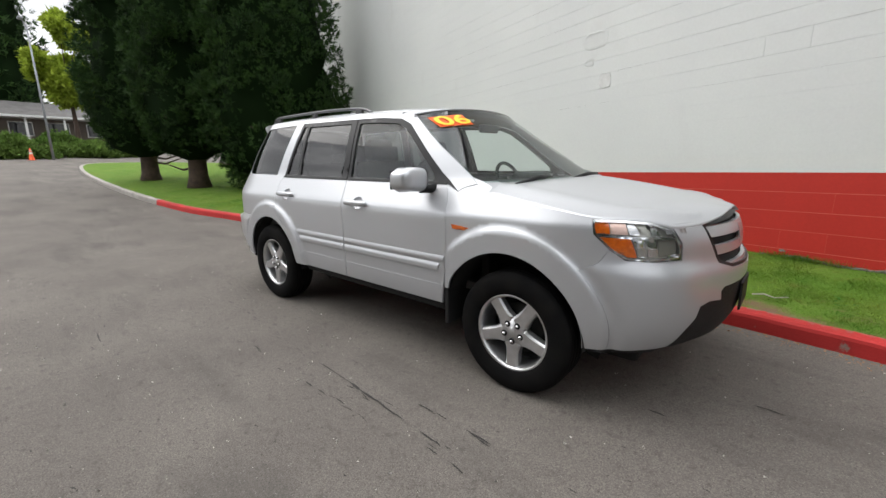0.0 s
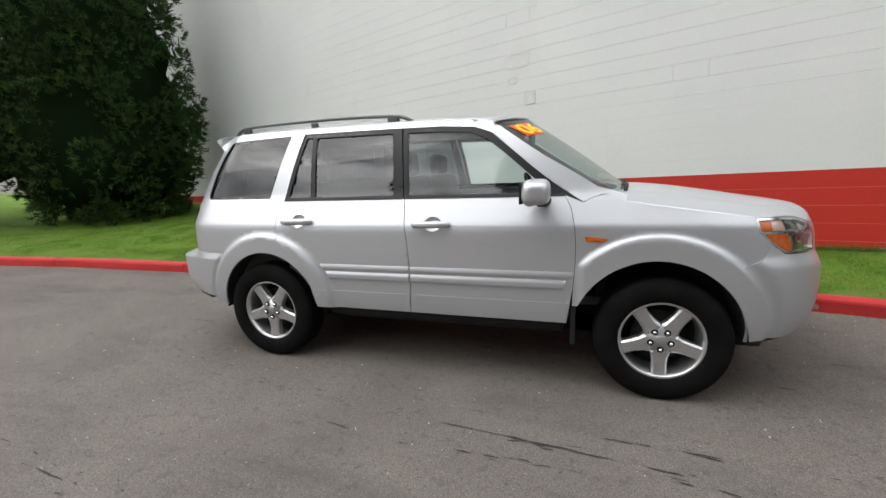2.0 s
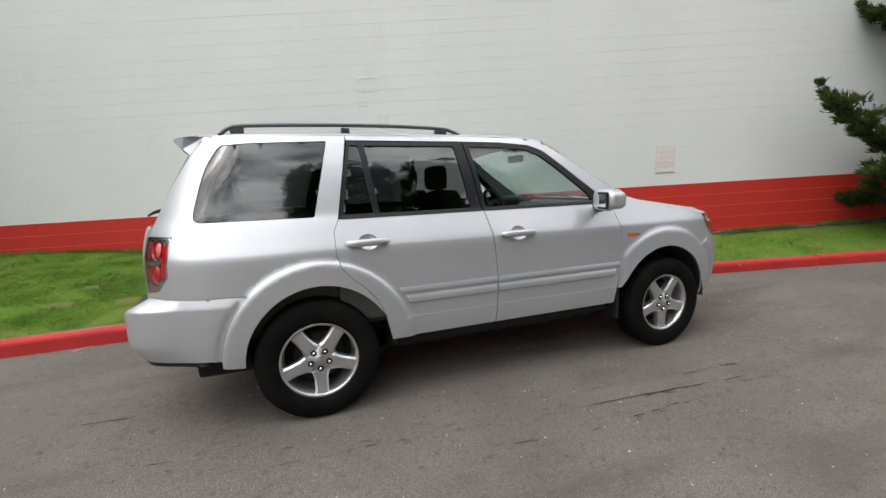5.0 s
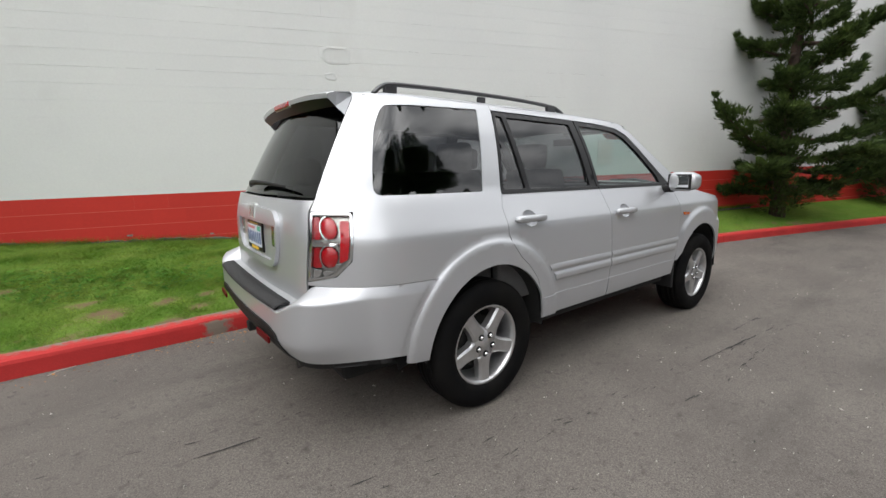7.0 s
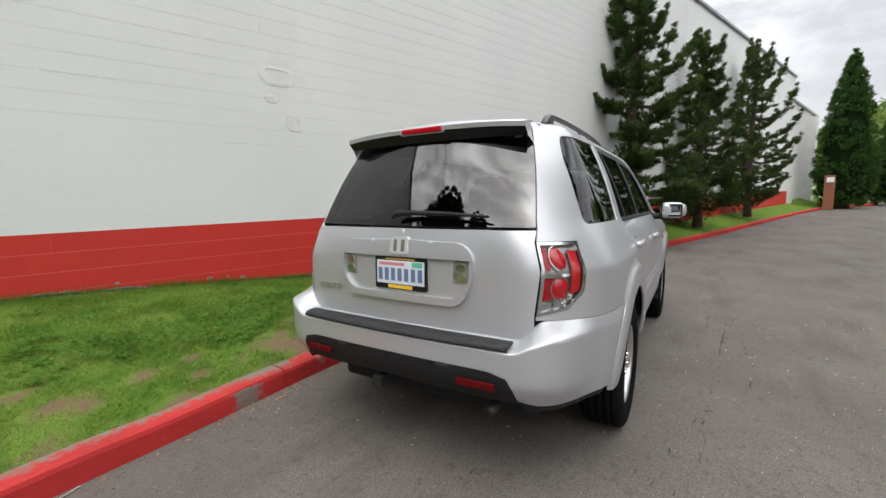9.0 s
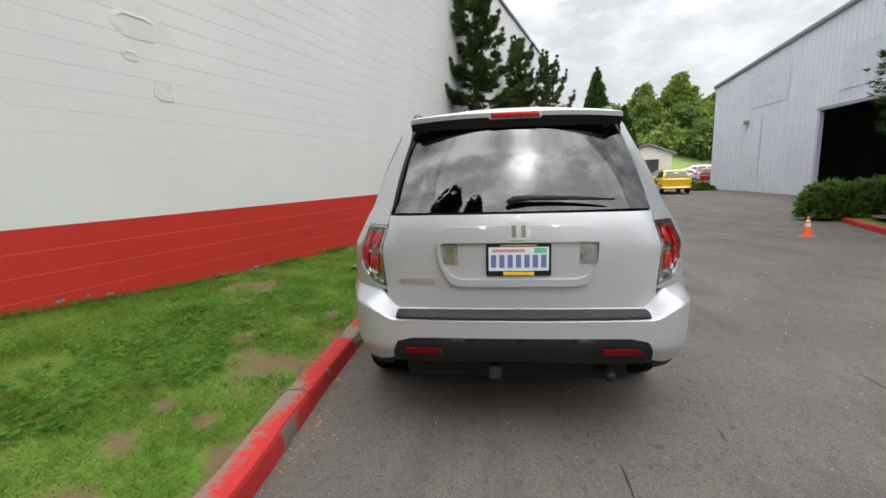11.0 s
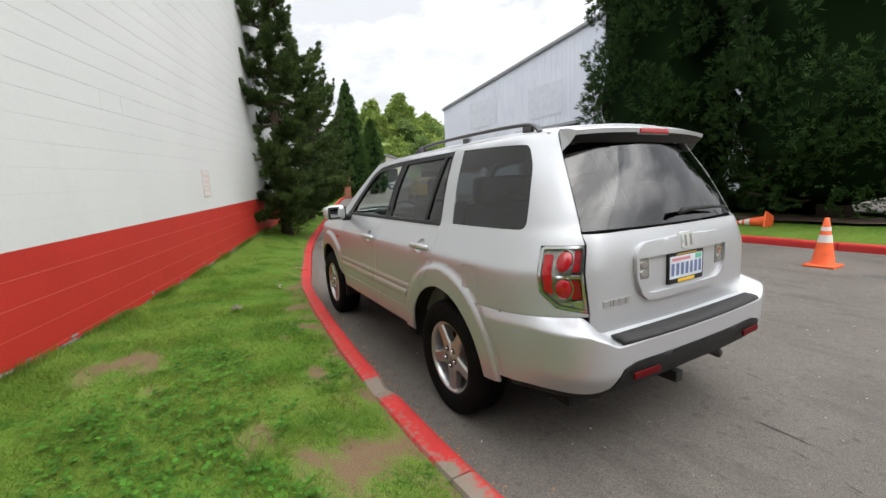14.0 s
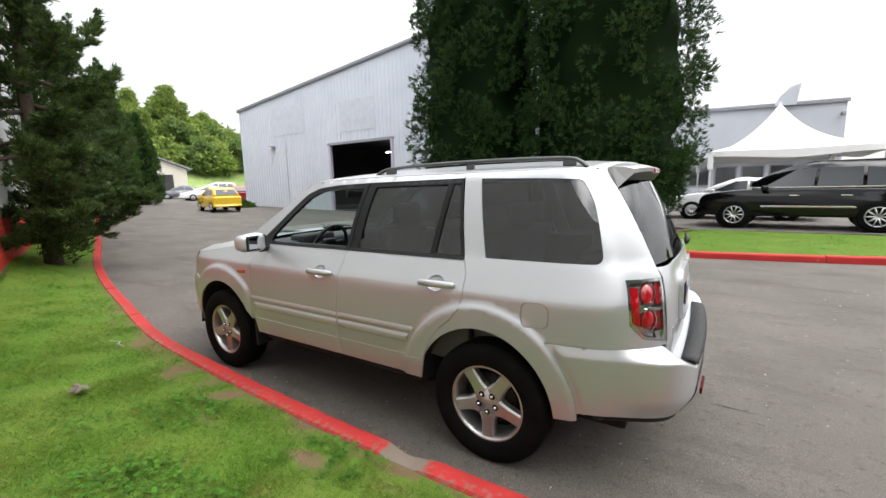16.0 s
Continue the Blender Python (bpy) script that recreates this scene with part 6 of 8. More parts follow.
# -- mirrors --
M_MIRROR = mat("mirror", (0.55, 0.56, 0.58), 0.02, 1.0)
for sg in (-1, 1):
    bm = box_bm(0.15, 0.220, 0.150, (0, 0, 0), 0.060, 5)
    for v in bm.verts:
        v.co.z *= 1.0 - 0.16 * (v.co.y * sg > 0.05)
        v.co.x += 0.02 * (v.co.y * sg)
        v.co.y += 0.10 * v.co.x * -sg
    mirror = part("wing_mirror", bm, M_PAINT, suv, "silver wing mirror", smooth=True, at=Matrix.Translation((0.655, sg * 1.055, 1.222)))
    part("mirror_arm", tube_bm([(0.70, sg * 0.86, 1.165), (0.69, sg * 0.90, 1.160), (0.665, sg * 0.965, 1.168)], [0.030, 0.028, 0.034], 10), M_BLACK, suv, smooth=True)
    part("mirror_rim", box_bm(0.014, 0.186, 0.116, (-0.067, 0, 0), 0.006), M_BLACK, mirror, at=Matrix.Rotation(radians(9 * sg), 4, "Z"))
    part("mirror_glass", box_bm(0.006, 0.158, 0.088, (-0.0735, 0, 0), 0.002), M_MIRROR, mirror, at=Matrix.Rotation(radians(9 * sg), 4, "Z"))

# -- windshield year sticker --
M_ORANGE = mat("orange_sticker", (0.80, 0.12, 0.015), 0.6)
M_YELLOW = mat("yellow_sticker", (0.90, 0.62, 0.03), 0.6)


def ws_at(y, f):
    """A place on the windshield at y and a share f of the way up."""
    k = f * (len(WS) - 1)
    i = min(int(k), len(WS) - 2)
    r = WS[i] * (1 - (k - i)) + WS[i + 1] * (k - i)
    order = np.argsort(r[:, 1])
    return Vector((np.interp(y, r[order, 1], r[order, 0]), y, np.interp(y, r[order, 1], r[order, 2])))


sticker_rows = [[ws_at(y, f) + Vector((0.003, 0, 0.003)) for y in np.linspace(-0.640, -0.365, 12)] for f in (0.750, 0.805, 0.86, 0.91)]
sticker = grid_part("year_sticker", sticker_rows, M_ORANGE, suv, 0.0, "orange year sticker with yellow digits")
txt = bpy.data.curves.new("digits", "FONT")
txt.body, txt.size, txt.extrude, txt.offset = "06", 0.155, 0.0, 0.003
txt_ob = new("digits", txt)
bpy.context.view_layer.update()
txt_me = bpy.data.meshes.new_from_object(txt_ob.evaluated_get(bpy.context.evaluated_depsgraph_get()))
bpy.data.objects.remove(txt_ob)
txt_me.materials.clear()
txt_me.materials.append(M_YELLOW)
xs, ys = [v.co.x for v in txt_me.vertices], [v.co.y for v in txt_me.vertices]
for v in txt_me.vertices:
    u, w = (v.co.x - min(xs)) / (max(xs) - min(xs)), (v.co.y - min(ys)) / (max(ys) - min(ys))
    v.co = ws_at(-0.632 + 0.260 * u, 0.760 + 0.140 * w) + Vector((0.010, 0, 0.008))
part("digits", txt_me, None, sticker)

# -- wheels --
def wheel(x, side):
    w = new("wheel")
    prof = [(0.222, -0.092), (0.236, -0.106), (0.262, -0.116), (0.300, -0.119), (0.330, -0.113), (0.348, -0.104), (0.358, -0.092), (0.363, -0.078)]
    for y in (-0.062, -0.022, 0.022, 0.062):
        prof += [(0.3645, y - 0.006), (0.357, y - 0.005), (0.357, y + 0.005), (0.3645, y + 0.006)]
    prof += [(0.363, 0.078), (0.348, 0.104), (0.300, 0.119), (0.236, 0.106), (0.222, 0.092)]
    part("tyre", lathe_bm(prof, 64), M_RUBBER, w, "black rubber tyre", smooth=True)
    rim = lathe_bm([(0.200, 0.06), (0.205, -0.03), (0.208, -0.070), (0.214, -0.092), (0.222, -0.100), (0.232, -0.098), (0.234, -0.090), (0.222, -0.080)], 64)
    rim = part("rim", rim, M_ALLOY, w, "silver five spoke alloy wheel", smooth=True)
    part("brake_disc", lathe_bm([(0.02, 0.0), (0.15, 0.0), (0.15, 0.02)], 32), mat("brake_steel", (0.03, 0.029, 0.028), 0.6, 0.5), w, smooth=True)
    part("wheel_back", lathe_bm([(0.001, 0.045), (0.205, 0.05)], 32), M_DARK, w)
    for k in range(5):
        a = radians(-90 + 72 * k)
        bm = bmesh.new()
        secs = []
        for r, wd, y, dp in ((0.030, 0.030, -0.078, 0.05), (0.075, 0.054, -0.085, 0.05), (0.105, 0.043, -0.084, 0.05), (0.150, 0.039, -0.083, 0.05), (0.195, 0.040, -0.085, 0.045), (0.223, 0.043, -0.088, 0.03)):
            ring = []
            for u, dy in ((-1.0, dp), (-1.0, 0.010), (-0.72, 0.0), (0.72, 0.0), (1.0, 0.010), (1.0, dp)):
                ring.append(bm.verts.new((r * math.cos(a) - u * wd * math.sin(a), y + dy, r * math.sin(a) + u * wd * math.cos(a))))
            secs.append(ring)
        for p, q in zip(secs, secs[1:]):
            for i in range(5):
                bm.faces.new((p[i], q[i], q[i + 1], p[i + 1]))
        bmesh.ops.recalc_face_normals(bm, faces=bm.faces)
        part("spoke", bm, M_ALLOY, rim, smooth=False)
    part("hub_cap", lathe_bm([(0.001, -0.0875), (0.026, -0.087), (0.028, -0.0855), (0.030, -0.0835), (0.078, -0.0825), (0.090, -0.06)], 32), M_ALLOY, rim, smooth=True)
    for k in range(5):
        a = radians(-90 + 72 * k)
        bm = lathe_bm([(0.001, -0.099), (0.007, -0.098), (0.0105, -0.090), (0.0105, -0.07)], 8)
        at = Matrix.Translation((0.056 * math.cos(a), 0, 0.056 * math.sin(a)))
        # dark disc on the hub face, painting the shade of a nut recess
        part("nut_hole", lathe_bm([(0.001, -0.0868), (0.0175, -0.0868), (0.019, -0.0845)], 16), M_DARK, rim, at=at)
        part("wheel_nut", bm, M_CHROME, rim, smooth=True, at=at)
    w.parent = suv
    w.matrix_basis = Matrix.Translation((x, side * 0.845, 0.364)) @ Matrix.Rotation(math.pi if side > 0 else 0, 4, "Z")
    return w


for x in (1.338, -1.35):
    for side in (-1, 1):
        wheel(x, side)

# -- cabin --
part("cabin_floor", box_bm(3.3, 1.5, 0.06, (-0.55, 0, 0.52), 0.01), M_TRIM_IN, suv)
for sg in (-1, 1):
    part("door_trim", box_bm(2.0, 0.05, 0.62, (-0.2, sg * 0.84, 0.86), 0.015), M_TRIM_IN, suv)
    part("rear_side_trim", box_bm(0.72, 0.05, 0.62, (-1.56, sg * 0.79, 0.86), 0.015), M_TRIM_IN, suv)
part("firewall", box_bm(0.06, 1.5, 0.55, (1.02, 0, 0.82), 0.01), M_DARK, suv)
bm = box_bm(0.42, 1.50, 0.26, (0.86, 0, 1.05), 0.06, 3)
dash = part("dashboard", bm, M_DASH, suv, "dark grey dashboard", smooth=True)
part("instrument_hood", box_bm(0.18, 0.40, 0.12, (0.72, 0.38, 1.17), 0.045, 3), M_DASH, dash, smooth=True)
ring = bmesh.new()
tube_bm([(0.0, 0.185 * math.cos(t), 0.185 * math.sin(t)) for t in np.linspace(0, 2 * math.pi, 33)], 0.016, 8, ring, caps=False)
tube_bm([(0.02, -0.17, 0.0), (0.035, 0, -0.01), (0.02, 0.17, 0.0)], 0.02, 6, ring)
tube_bm([(0.03, 0, 0), (0.02, 0, -0.17)], 0.02, 6, ring)
box_bm(0.05, 0.14, 0.12, (0.02, 0, -0.01), 0.02, 2, ring)
part("steering_wheel", ring, M_DASH, suv, "black steering wheel", smooth=True, at=Matrix.Translation((0.50, 0.38, 1.13)) @ Matrix.Rotation(radians(-24), 4, "Y"))


def seat(x, y, width, base_z=0.62, back=0.62, tilt=14, heads=1):
    b = box_bm(0.50, width, 0.20, (x + 0.22, y, base_z + 0.06), 0.06, 3)
    s = part("seat", b, M_SEAT, suv, "grey cloth seat", smooth=True)
    part("seat_back", box_bm(0.14, width * 0.96, back, (0, 0, back / 2), 0.055, 3), M_SEAT, s, smooth=True, at=Matrix.Translation((x - 0.03, y, base_z + 0.10)) @ Matrix.Rotation(radians(-tilt), 4, "Y"))
    for k in range(heads):
        yy = y + (k - (heads - 1) / 2) * width / max(1, heads) * 1.05
        hx = x - 0.03 - math.sin(radians(tilt)) * (back + 0.12)
        part("headrest", box_bm(0.11, 0.27, 0.18, (hx, yy, base_z + 0.10 + back + 0.08), 0.05, 3), M_SEAT, s, smooth=True)


seat(-0.18, 0.38, 0.52)
seat(-0.18, -0.38, 0.52)
seat(-1.02, 0.0, 1.30, 0.66, 0.56, 12, 3)
seat(-1.72, 0.0, 1.16, 0.68, 0.46, 10, 2)
part("rear_mirror", box_bm(0.03, 0.24, 0.065, (0.52, 0.0, 1.575), 0.012), M_DASH, suv)
part("sun_visor", box_bm(0.17, 0.40, 0.02, (0.40, -0.34, 1.632), 0.008), M_HEADLINER, suv)


# ---- buildings ----
M_SHED = mat("pale_blue_steel_siding", (0.60, 0.63, 0.69), 0.5, 0.1, var=(0.55, 0.58, 0.65), scale=0.6, fine=0.02)
M_SHED_ROOF = mat("grey_steel_roof", (0.30, 0.31, 0.33), 0.5, 0.4, var=(0.25, 0.26, 0.28))
M_FADED = mat("faded_siding", (0.50, 0.525, 0.58), 0.6, 0.1, var=(0.56, 0.59, 0.65), scale=3)
# inside dimness put into the colour as near-black, for workshop and shed doorway
M_INSIDE = mat("painted_inside_shade", (0.035, 0.034, 0.034), 0.9, var=(0.05, 0.048, 0.046), scale=0.8)
M_CREAM = mat("cream_siding", (0.62, 0.59, 0.50), 0.7, var=(0.56, 0.53, 0.45), scale=0.5)
M_ROOF = mat("grey_shingle", (0.15, 0.145, 0.14), 0.9, var=(0.11, 0.105, 0.10), scale=1.5, fine=0.2)
M_WOOD = mat("weathered_wood", (0.20, 0.14, 0.095), 0.85, var=(0.14, 0.10, 0.07), scale=6, fine=0.2, bump=0.4)
M_WHITE = mat("white_paint", (0.72, 0.72, 0.71), 0.5, var=(0.66, 0.66, 0.65), scale=2)
M_CANVAS = mat("white_tent_canvas", (0.80, 0.80, 0.79), 0.7, var=(0.76, 0.76, 0.76), scale=0.8, fine=0.02)
M_FACADE = mat("pale_grey_facade", (0.50, 0.52, 0.56), 0.6, var=(0.46, 0.48, 0.52), scale=0.4)
M_PANE = mat("dark_window_pane", (0.03, 0.035, 0.04), 0.08, spec=0.8)


def workshop():
    """Steel shed with a shallow gable, an open roller door, and ribbed siding."""
    b = tagged(new("workshop_building"), "pale blue corrugated steel workshop with an open roller door", "building")
    x0, x1, y = 4.0, 28.8, -16.75
    d0, d1, dz = 13.75, 19.05, 4.62

    def top(x):
        return 7.85 + 0.112 * (28.8 - x)

    vs, fs = [], []
    xs, x = [], x0
    while x < x1 - 0.05:
        xs += [(x, 0.0), (x + 0.18, 0.0), (x + 0.20, 0.028), (x + 0.26, 0.028), (x + 0.28, 0.0)]
        x += 0.30
    xs.append((x1, 0.0))
    for (a, oa), (c, oc) in zip(xs, xs[1:]):
        lo = dz if d0 < (a + c) / 2 < d1 else -0.3
        k = len(vs)
        vs += [(a, y + oa, lo), (c, y + oc, lo), (c, y + oc, top(c)), (a, y + oa, top(a))]
        fs.append((k, k + 1, k + 2, k + 3))
    part("ribbed_wall", mesh_of("ribbed_wall", vs, [f[::-1] for f in fs], M_SHED), None, b)
    bm = bmesh.new()
    for px, py in ((x1, 1), (x0, -1)):
        box_bm(0.12, 26, top(px) + 0.3, (px - 0.07 * py, y - 13.03, top(px) / 2 - 0.15), bm=bm)
        part("side_wall", bm, M_SHED, b)
        bm = bmesh.new()
    bm.free()
    part("back_wall", box_bm(x1 - x0, 0.12, 8, ((x0 + x1) / 2, y - 26, 3.7)), M_SHED, b)
    roof = [(x0 - 0.2, y + 0.12, top(x0) + 0.05), (x1 + 0.2, y + 0.12, top(x1) + 0.02), (x1 + 0.2, y - 26.2, top(x1) + 0.02), (x0 - 0.2, y - 26.2, top(x0) + 0.05)]
    rf = part("roof", mesh_of("roof", roof, [(0, 1, 2, 3)], M_SHED_ROOF), None, b)
    m = rf.modifiers.new("sheet", "SOLIDIFY")
    m.thickness, m.offset = 0.16, 1.0
    part("rake_trim", tube_bm([(x0, y + 0.10, top(x0)), (x1 + 0.12, y + 0.10, top(x1))], 0.10, 4), M_SHED_ROOF, b)
    for px in (d0, d1):
        part("door_jamb", box_bm(0.16, 0.22, dz + 0.3, (px, y - 0.03, dz / 2 - 0.15), 0.01), mat("jamb_paint", (0.46, 0.42, 0.52), 0.6), b)
    part("door_head", box_bm(d1 - d0 + 0.3, 0.22, 0.16, ((d0 + d1) / 2, y - 0.03, dz), 0.01), M_SHED_ROOF, b)
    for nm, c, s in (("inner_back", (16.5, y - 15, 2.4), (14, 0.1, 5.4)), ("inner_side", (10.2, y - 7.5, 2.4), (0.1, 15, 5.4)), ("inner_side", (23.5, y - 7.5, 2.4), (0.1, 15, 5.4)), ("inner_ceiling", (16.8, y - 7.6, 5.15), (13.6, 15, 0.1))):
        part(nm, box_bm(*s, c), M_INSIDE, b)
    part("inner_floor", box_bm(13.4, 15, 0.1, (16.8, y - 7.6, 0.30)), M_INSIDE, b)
    glow = glow_mat("fluorescent_tube", (1.0, 0.98, 0.92), 5.0)
    for gx, gy, gz in ((15.0, -4.5, 4.3), (17.4, -4.5, 4.3), (14.6, -10.5, 4.2), (17.0, -10.5, 4.2), (18.3, -8, 4.2)):
        part("strip_light", box_bm(1.3, 0.09, 0.06, (gx, y + gy, gz), 0.02), glow, b)
    for gx, gy in ((16.2, -3.5), (17.9, -6.5)):
        part("lift_column", box_bm(0.25, 0.25, 3.0, (gx, y + gy, 1.85), 0.03), mat("lift_paint", (0.20, 0.03, 0.03), 0.5), b)
    lamp = part("wall_lamp", box_bm(0.42, 0.30, 0.22, (24.9, y + 0.2, 4.82), 0.05), M_SHED_ROOF, b)
    part("lamp_lens", box_bm(0.30, 0.06, 0.14, (24.9, y + 0.36, 4.78), 0.02), M_WHITE, lamp)
    for a, c, e, f in ((21.4, 24.8, 5.6, 7.5), (15.0, 18.0, 5.3, 7.2)):
        part("faded_panel", mesh_of("faded_panel", [(a, y + 0.034, e), (c, y + 0.034, e), (c, y + 0.034, f), (a, y + 0.034, f)], [(3, 2, 1, 0)], M_FADED), None, b)
    return b


workshop()

# annex beyond the far end of the long wall
annex = tagged(new("annex_building"), "plain white painted annex with a flat roof", "building")
def wall_box(name, s0, s1, o0, o1, z0, z1, material, parent):
    bm = box_bm(s1 - s0, o1 - o0, z1 - z0, ((s0 + s1) / 2, (o0 + o1) / 2, (z0 + z1) / 2), 0.02)
    bm.transform(Matrix.Translation((WALL_O[0], WALL_O[1], 0)) @ Matrix.Rotation(WALL_A, 4, "Z"))
    return part(name, bm, material, parent)


wall_box("body", 31.02, 40.0, 0.15, 9.0, 0.3, 7.35, M_WHITE, annex)
wall_box("roof_edge", 30.99, 40.1, 0.05, 9.1, 7.35, 7.5, M_SHED_ROOF, annex)
wall_box("corner_pier", 36.5, 37.4, -0.35, 0.15, 0.4, 7.0, M_WHITE, annex)
hall = tagged(new("warehouse_body"), "white painted warehouse behind the block wall", "building")
wall_box("side_wall", -24.1, -23.8, 0.32, 24.0, -0.5, 7.6, M_WHITE, hall)
wall_box("side_wall", 30.7, 30.98, 0.32, 24.0, 0.2, 8.4, M_WHITE, hall)
wall_box("flat_roof", -23.8, 30.7, 0.32, 24.0, 7.25, 7.35, M_SHED_ROOF, hall)


def gable_house(name, label, cx, cy, z, w, d, wall_h, ridge, turn, wall_m, roof_m, windows=(), door=None, porch=0):
    """Low building: walls, pitched roof with overhang, windows, a door, and porch posts."""
    b = tagged(new(name), label, "building")
    b.matrix_basis = Matrix.Translation((cx, cy, z)) @ Matrix.Rotation(turn, 4, "Z")
    part("wall", box_bm(w, d, wall_h + 0.6, (0, 0, wall_h / 2 - 0.3)), wall_m, b)
    for sg in (-1, 1):
        vs = [(-w / 2 - 0.4, sg * (d / 2 + 0.5), wall_h - 0.15), (w / 2 + 0.4, sg * (d / 2 + 0.5), wall_h - 0.15), (w / 2 + 0.4, 0, wall_h + ridge), (-w / 2 - 0.4, 0, wall_h + ridge)]
        r = part("roof_slope", mesh_of("roof_slope", vs, [(0, 1, 2, 3) if sg < 0 else (3, 2, 1, 0)], roof_m), None, b)
        m = r.modifiers.new("sheet", "SOLIDIFY")
        m.thickness, m.offset = 0.14, 1.0
    for sx in (-1, 1):
        vs = [(sx * w / 2, -d / 2, wall_h), (sx * w / 2, d / 2, wall_h), (sx * w / 2, 0, wall_h + ridge - 0.1)]
        part("gable", mesh_of("gable", vs, [(0, 1, 2)], wall_m), None, b)
    for x, zc, ww, hh in windows:
        wf = part("window", box_bm(ww + 0.16, 0.10, hh + 0.16, (x, -d / 2 - 0.02, zc), 0.02), M_WHITE, b)
        part("pane", box_bm(ww, 0.04, hh, (x, -d / 2 - 0.08, zc)), M_PANE, wf)
    if door:
        x, ww, hh = door
        part("door", box_bm(ww, 0.12, hh, (x, -d / 2 - 0.02, hh / 2), 0.02), M_PANE, b)
    for k in range(porch):
        part("porch_post", box_bm(0.16, 0.16, wall_h - 0.2, (-w / 2 + (k + 0.5) * w / porch, -d / 2 - 1.6, wall_h / 2 - 0.1), 0.02), M_WHITE, b)
    if porch:
        part("porch_roof", box_bm(w, 2.0, 0.18, (0, -d / 2 - 0.95, wall_h - 0.12), 0.03), M_WHITE, b)
    return b


# cream shed at the far end of the yard, its gable end towards the road
gable_house("yard_shed", "small cream sided shed with a dark open doorway", 56.6, -22.4, 1.25, 9, 5.6, 3.4, 1.2, radians(160), M_CREAM, M_SHED_ROOF, (), None)
# flat near-black slab painted as the shade of an open doorway
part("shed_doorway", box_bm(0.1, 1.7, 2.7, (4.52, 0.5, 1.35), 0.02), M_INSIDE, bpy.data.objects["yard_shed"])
# long low house at the top of the road
gable_house("low_house", "long low house with a grey roof and white porch posts", -56.5, 9.5, 2.7, 24, 8, 2.6, 1.5, radians(98), mat("brown_siding", (0.16, 0.13, 0.11), 0.8, var=(0.12, 0.10, 0.085)), M_ROOF, [(x, 1.5, 1.5, 1.1) for x in (-8, -5.4, -2.4, 0.8, 4, 7)], (-10, 1.0, 2.1), 9)


def tent_building():
    b = tagged(new("showroom_building"), "pale grey flat roofed showroom with dark windows", "building")
    b.matrix_basis = Matrix.Translation((0.5, -40.5, 0.2)) @ Matrix.Rotation(radians(10), 4, "Z")
    part("wall", box_bm(23, 10, 7.4, (0, -5, 3.7), 0.02), M_FACADE, b)
    part("parapet", box_bm(23.2, 0.3, 0.3, (0, 0.05, 7.45), 0.03), M_SHED_ROOF, b)
    part("fin", mesh_of("fin", [(-6.7, 0.6, 7.3), (-8.1, 0.6, 7.3), (-8.3, 0.6, 8.9), (-7.6, 0.6, 8.65), (-7.0, 0.6, 8.0), (-6.7, 0.2, 7.3), (-8.1, 0.2, 7.3), (-8.3, 0.2, 8.9), (-7.6, 0.2, 8.65), (-7.0, 0.2, 8.0)], [(0, 1, 2, 3, 4), (9, 8, 7, 6, 5), (0, 4, 9, 5), (4, 3, 8, 9), (3, 2, 7, 8), (2, 1, 6, 7)], M_FACADE), None, b)
    part("canopy_band", box_bm(22.6, 0.8, 0.5, (0, 0.4, 3.4), 0.04), mat("dark_grey_band", (0.14, 0.145, 0.15), 0.6), b)
    for k in range(11):
        w = part("window", box_bm(1.7, 0.10, 1.7, (-9.6 + 1.95 * k, 0.05, 1.85), 0.02), M_SHED_ROOF, b)
        part("pane", box_bm(1.45, 0.05, 1.45, (-9.6 + 1.95 * k, 0.11, 1.85)), M_PANE, w)
    part("wall_lamp", box_bm(0.25, 0.4, 0.3, (-11.2, 0.3, 6.4), 0.05), M_SHED_ROOF, b)
    return b


tent_building()


def tent(cx, cy, z, w, eave, peak):
    """Peaked frame tent: swept canopy, valance, four legs."""
    b = tagged(new("peaked_tent"), "white peaked canvas frame tent on metal legs", "tent")
    b.matrix_basis = Matrix.Translation((cx, cy, z)) @ Matrix.Rotation(radians(6), 4, "Z")
    rows = []
    for k in range(15):
        f = k / 14
        r = (1 - f) * w / 2 + 0.04
        h = eave + (peak - eave) * (0.28 * f + 0.72 * f**2.6)
        ring = []
        for i in range(41):
            a = 2 * math.pi * i / 40
            c, s = math.cos(a), math.sin(a)
            q = r / max(abs(c), abs(s))
            mix = f * 0.6
            rr = q * (1 - mix) + r * mix
            sag = -0.10 * (1 - f) * math.cos(2 * a) ** 2
            ring.append((c * rr, s * rr, h + sag * 0.5))
        rows.append(ring)
    grid_part("canopy", rows, M_CANVAS, b)
    low = [(x, y, zz - 0.32 - 0.06 * math.cos(4 * 2 * math.pi * i / 40)) for i, (x, y, zz) in enumerate(rows[0])]
    grid_part("valance", [low, rows[0]], M_CANVAS, b)
    part("mast_tip", tube_bm([(0, 0, peak - 0.1), (0, 0, peak + 0.12)], 0.05, 8), M_WHITE, b)
    for sx in (-1, 1):
        for sy in (-1, 1):
            part("leg", tube_bm([(sx * w * 0.49, sy * w * 0.49, 0), (sx * w * 0.49, sy * w * 0.49, eave)], 0.045, 8), M_WHITE, b)
            part("leg_sleeve", box_bm(0.22, 0.22, 0.8, (sx * w * 0.49, sy * w * 0.49, eave - 0.45), 0.03), M_CANVAS, b)
    return b


tent(-5.0, -24.6, 0.27, 6.4, 2.75, 5.1)


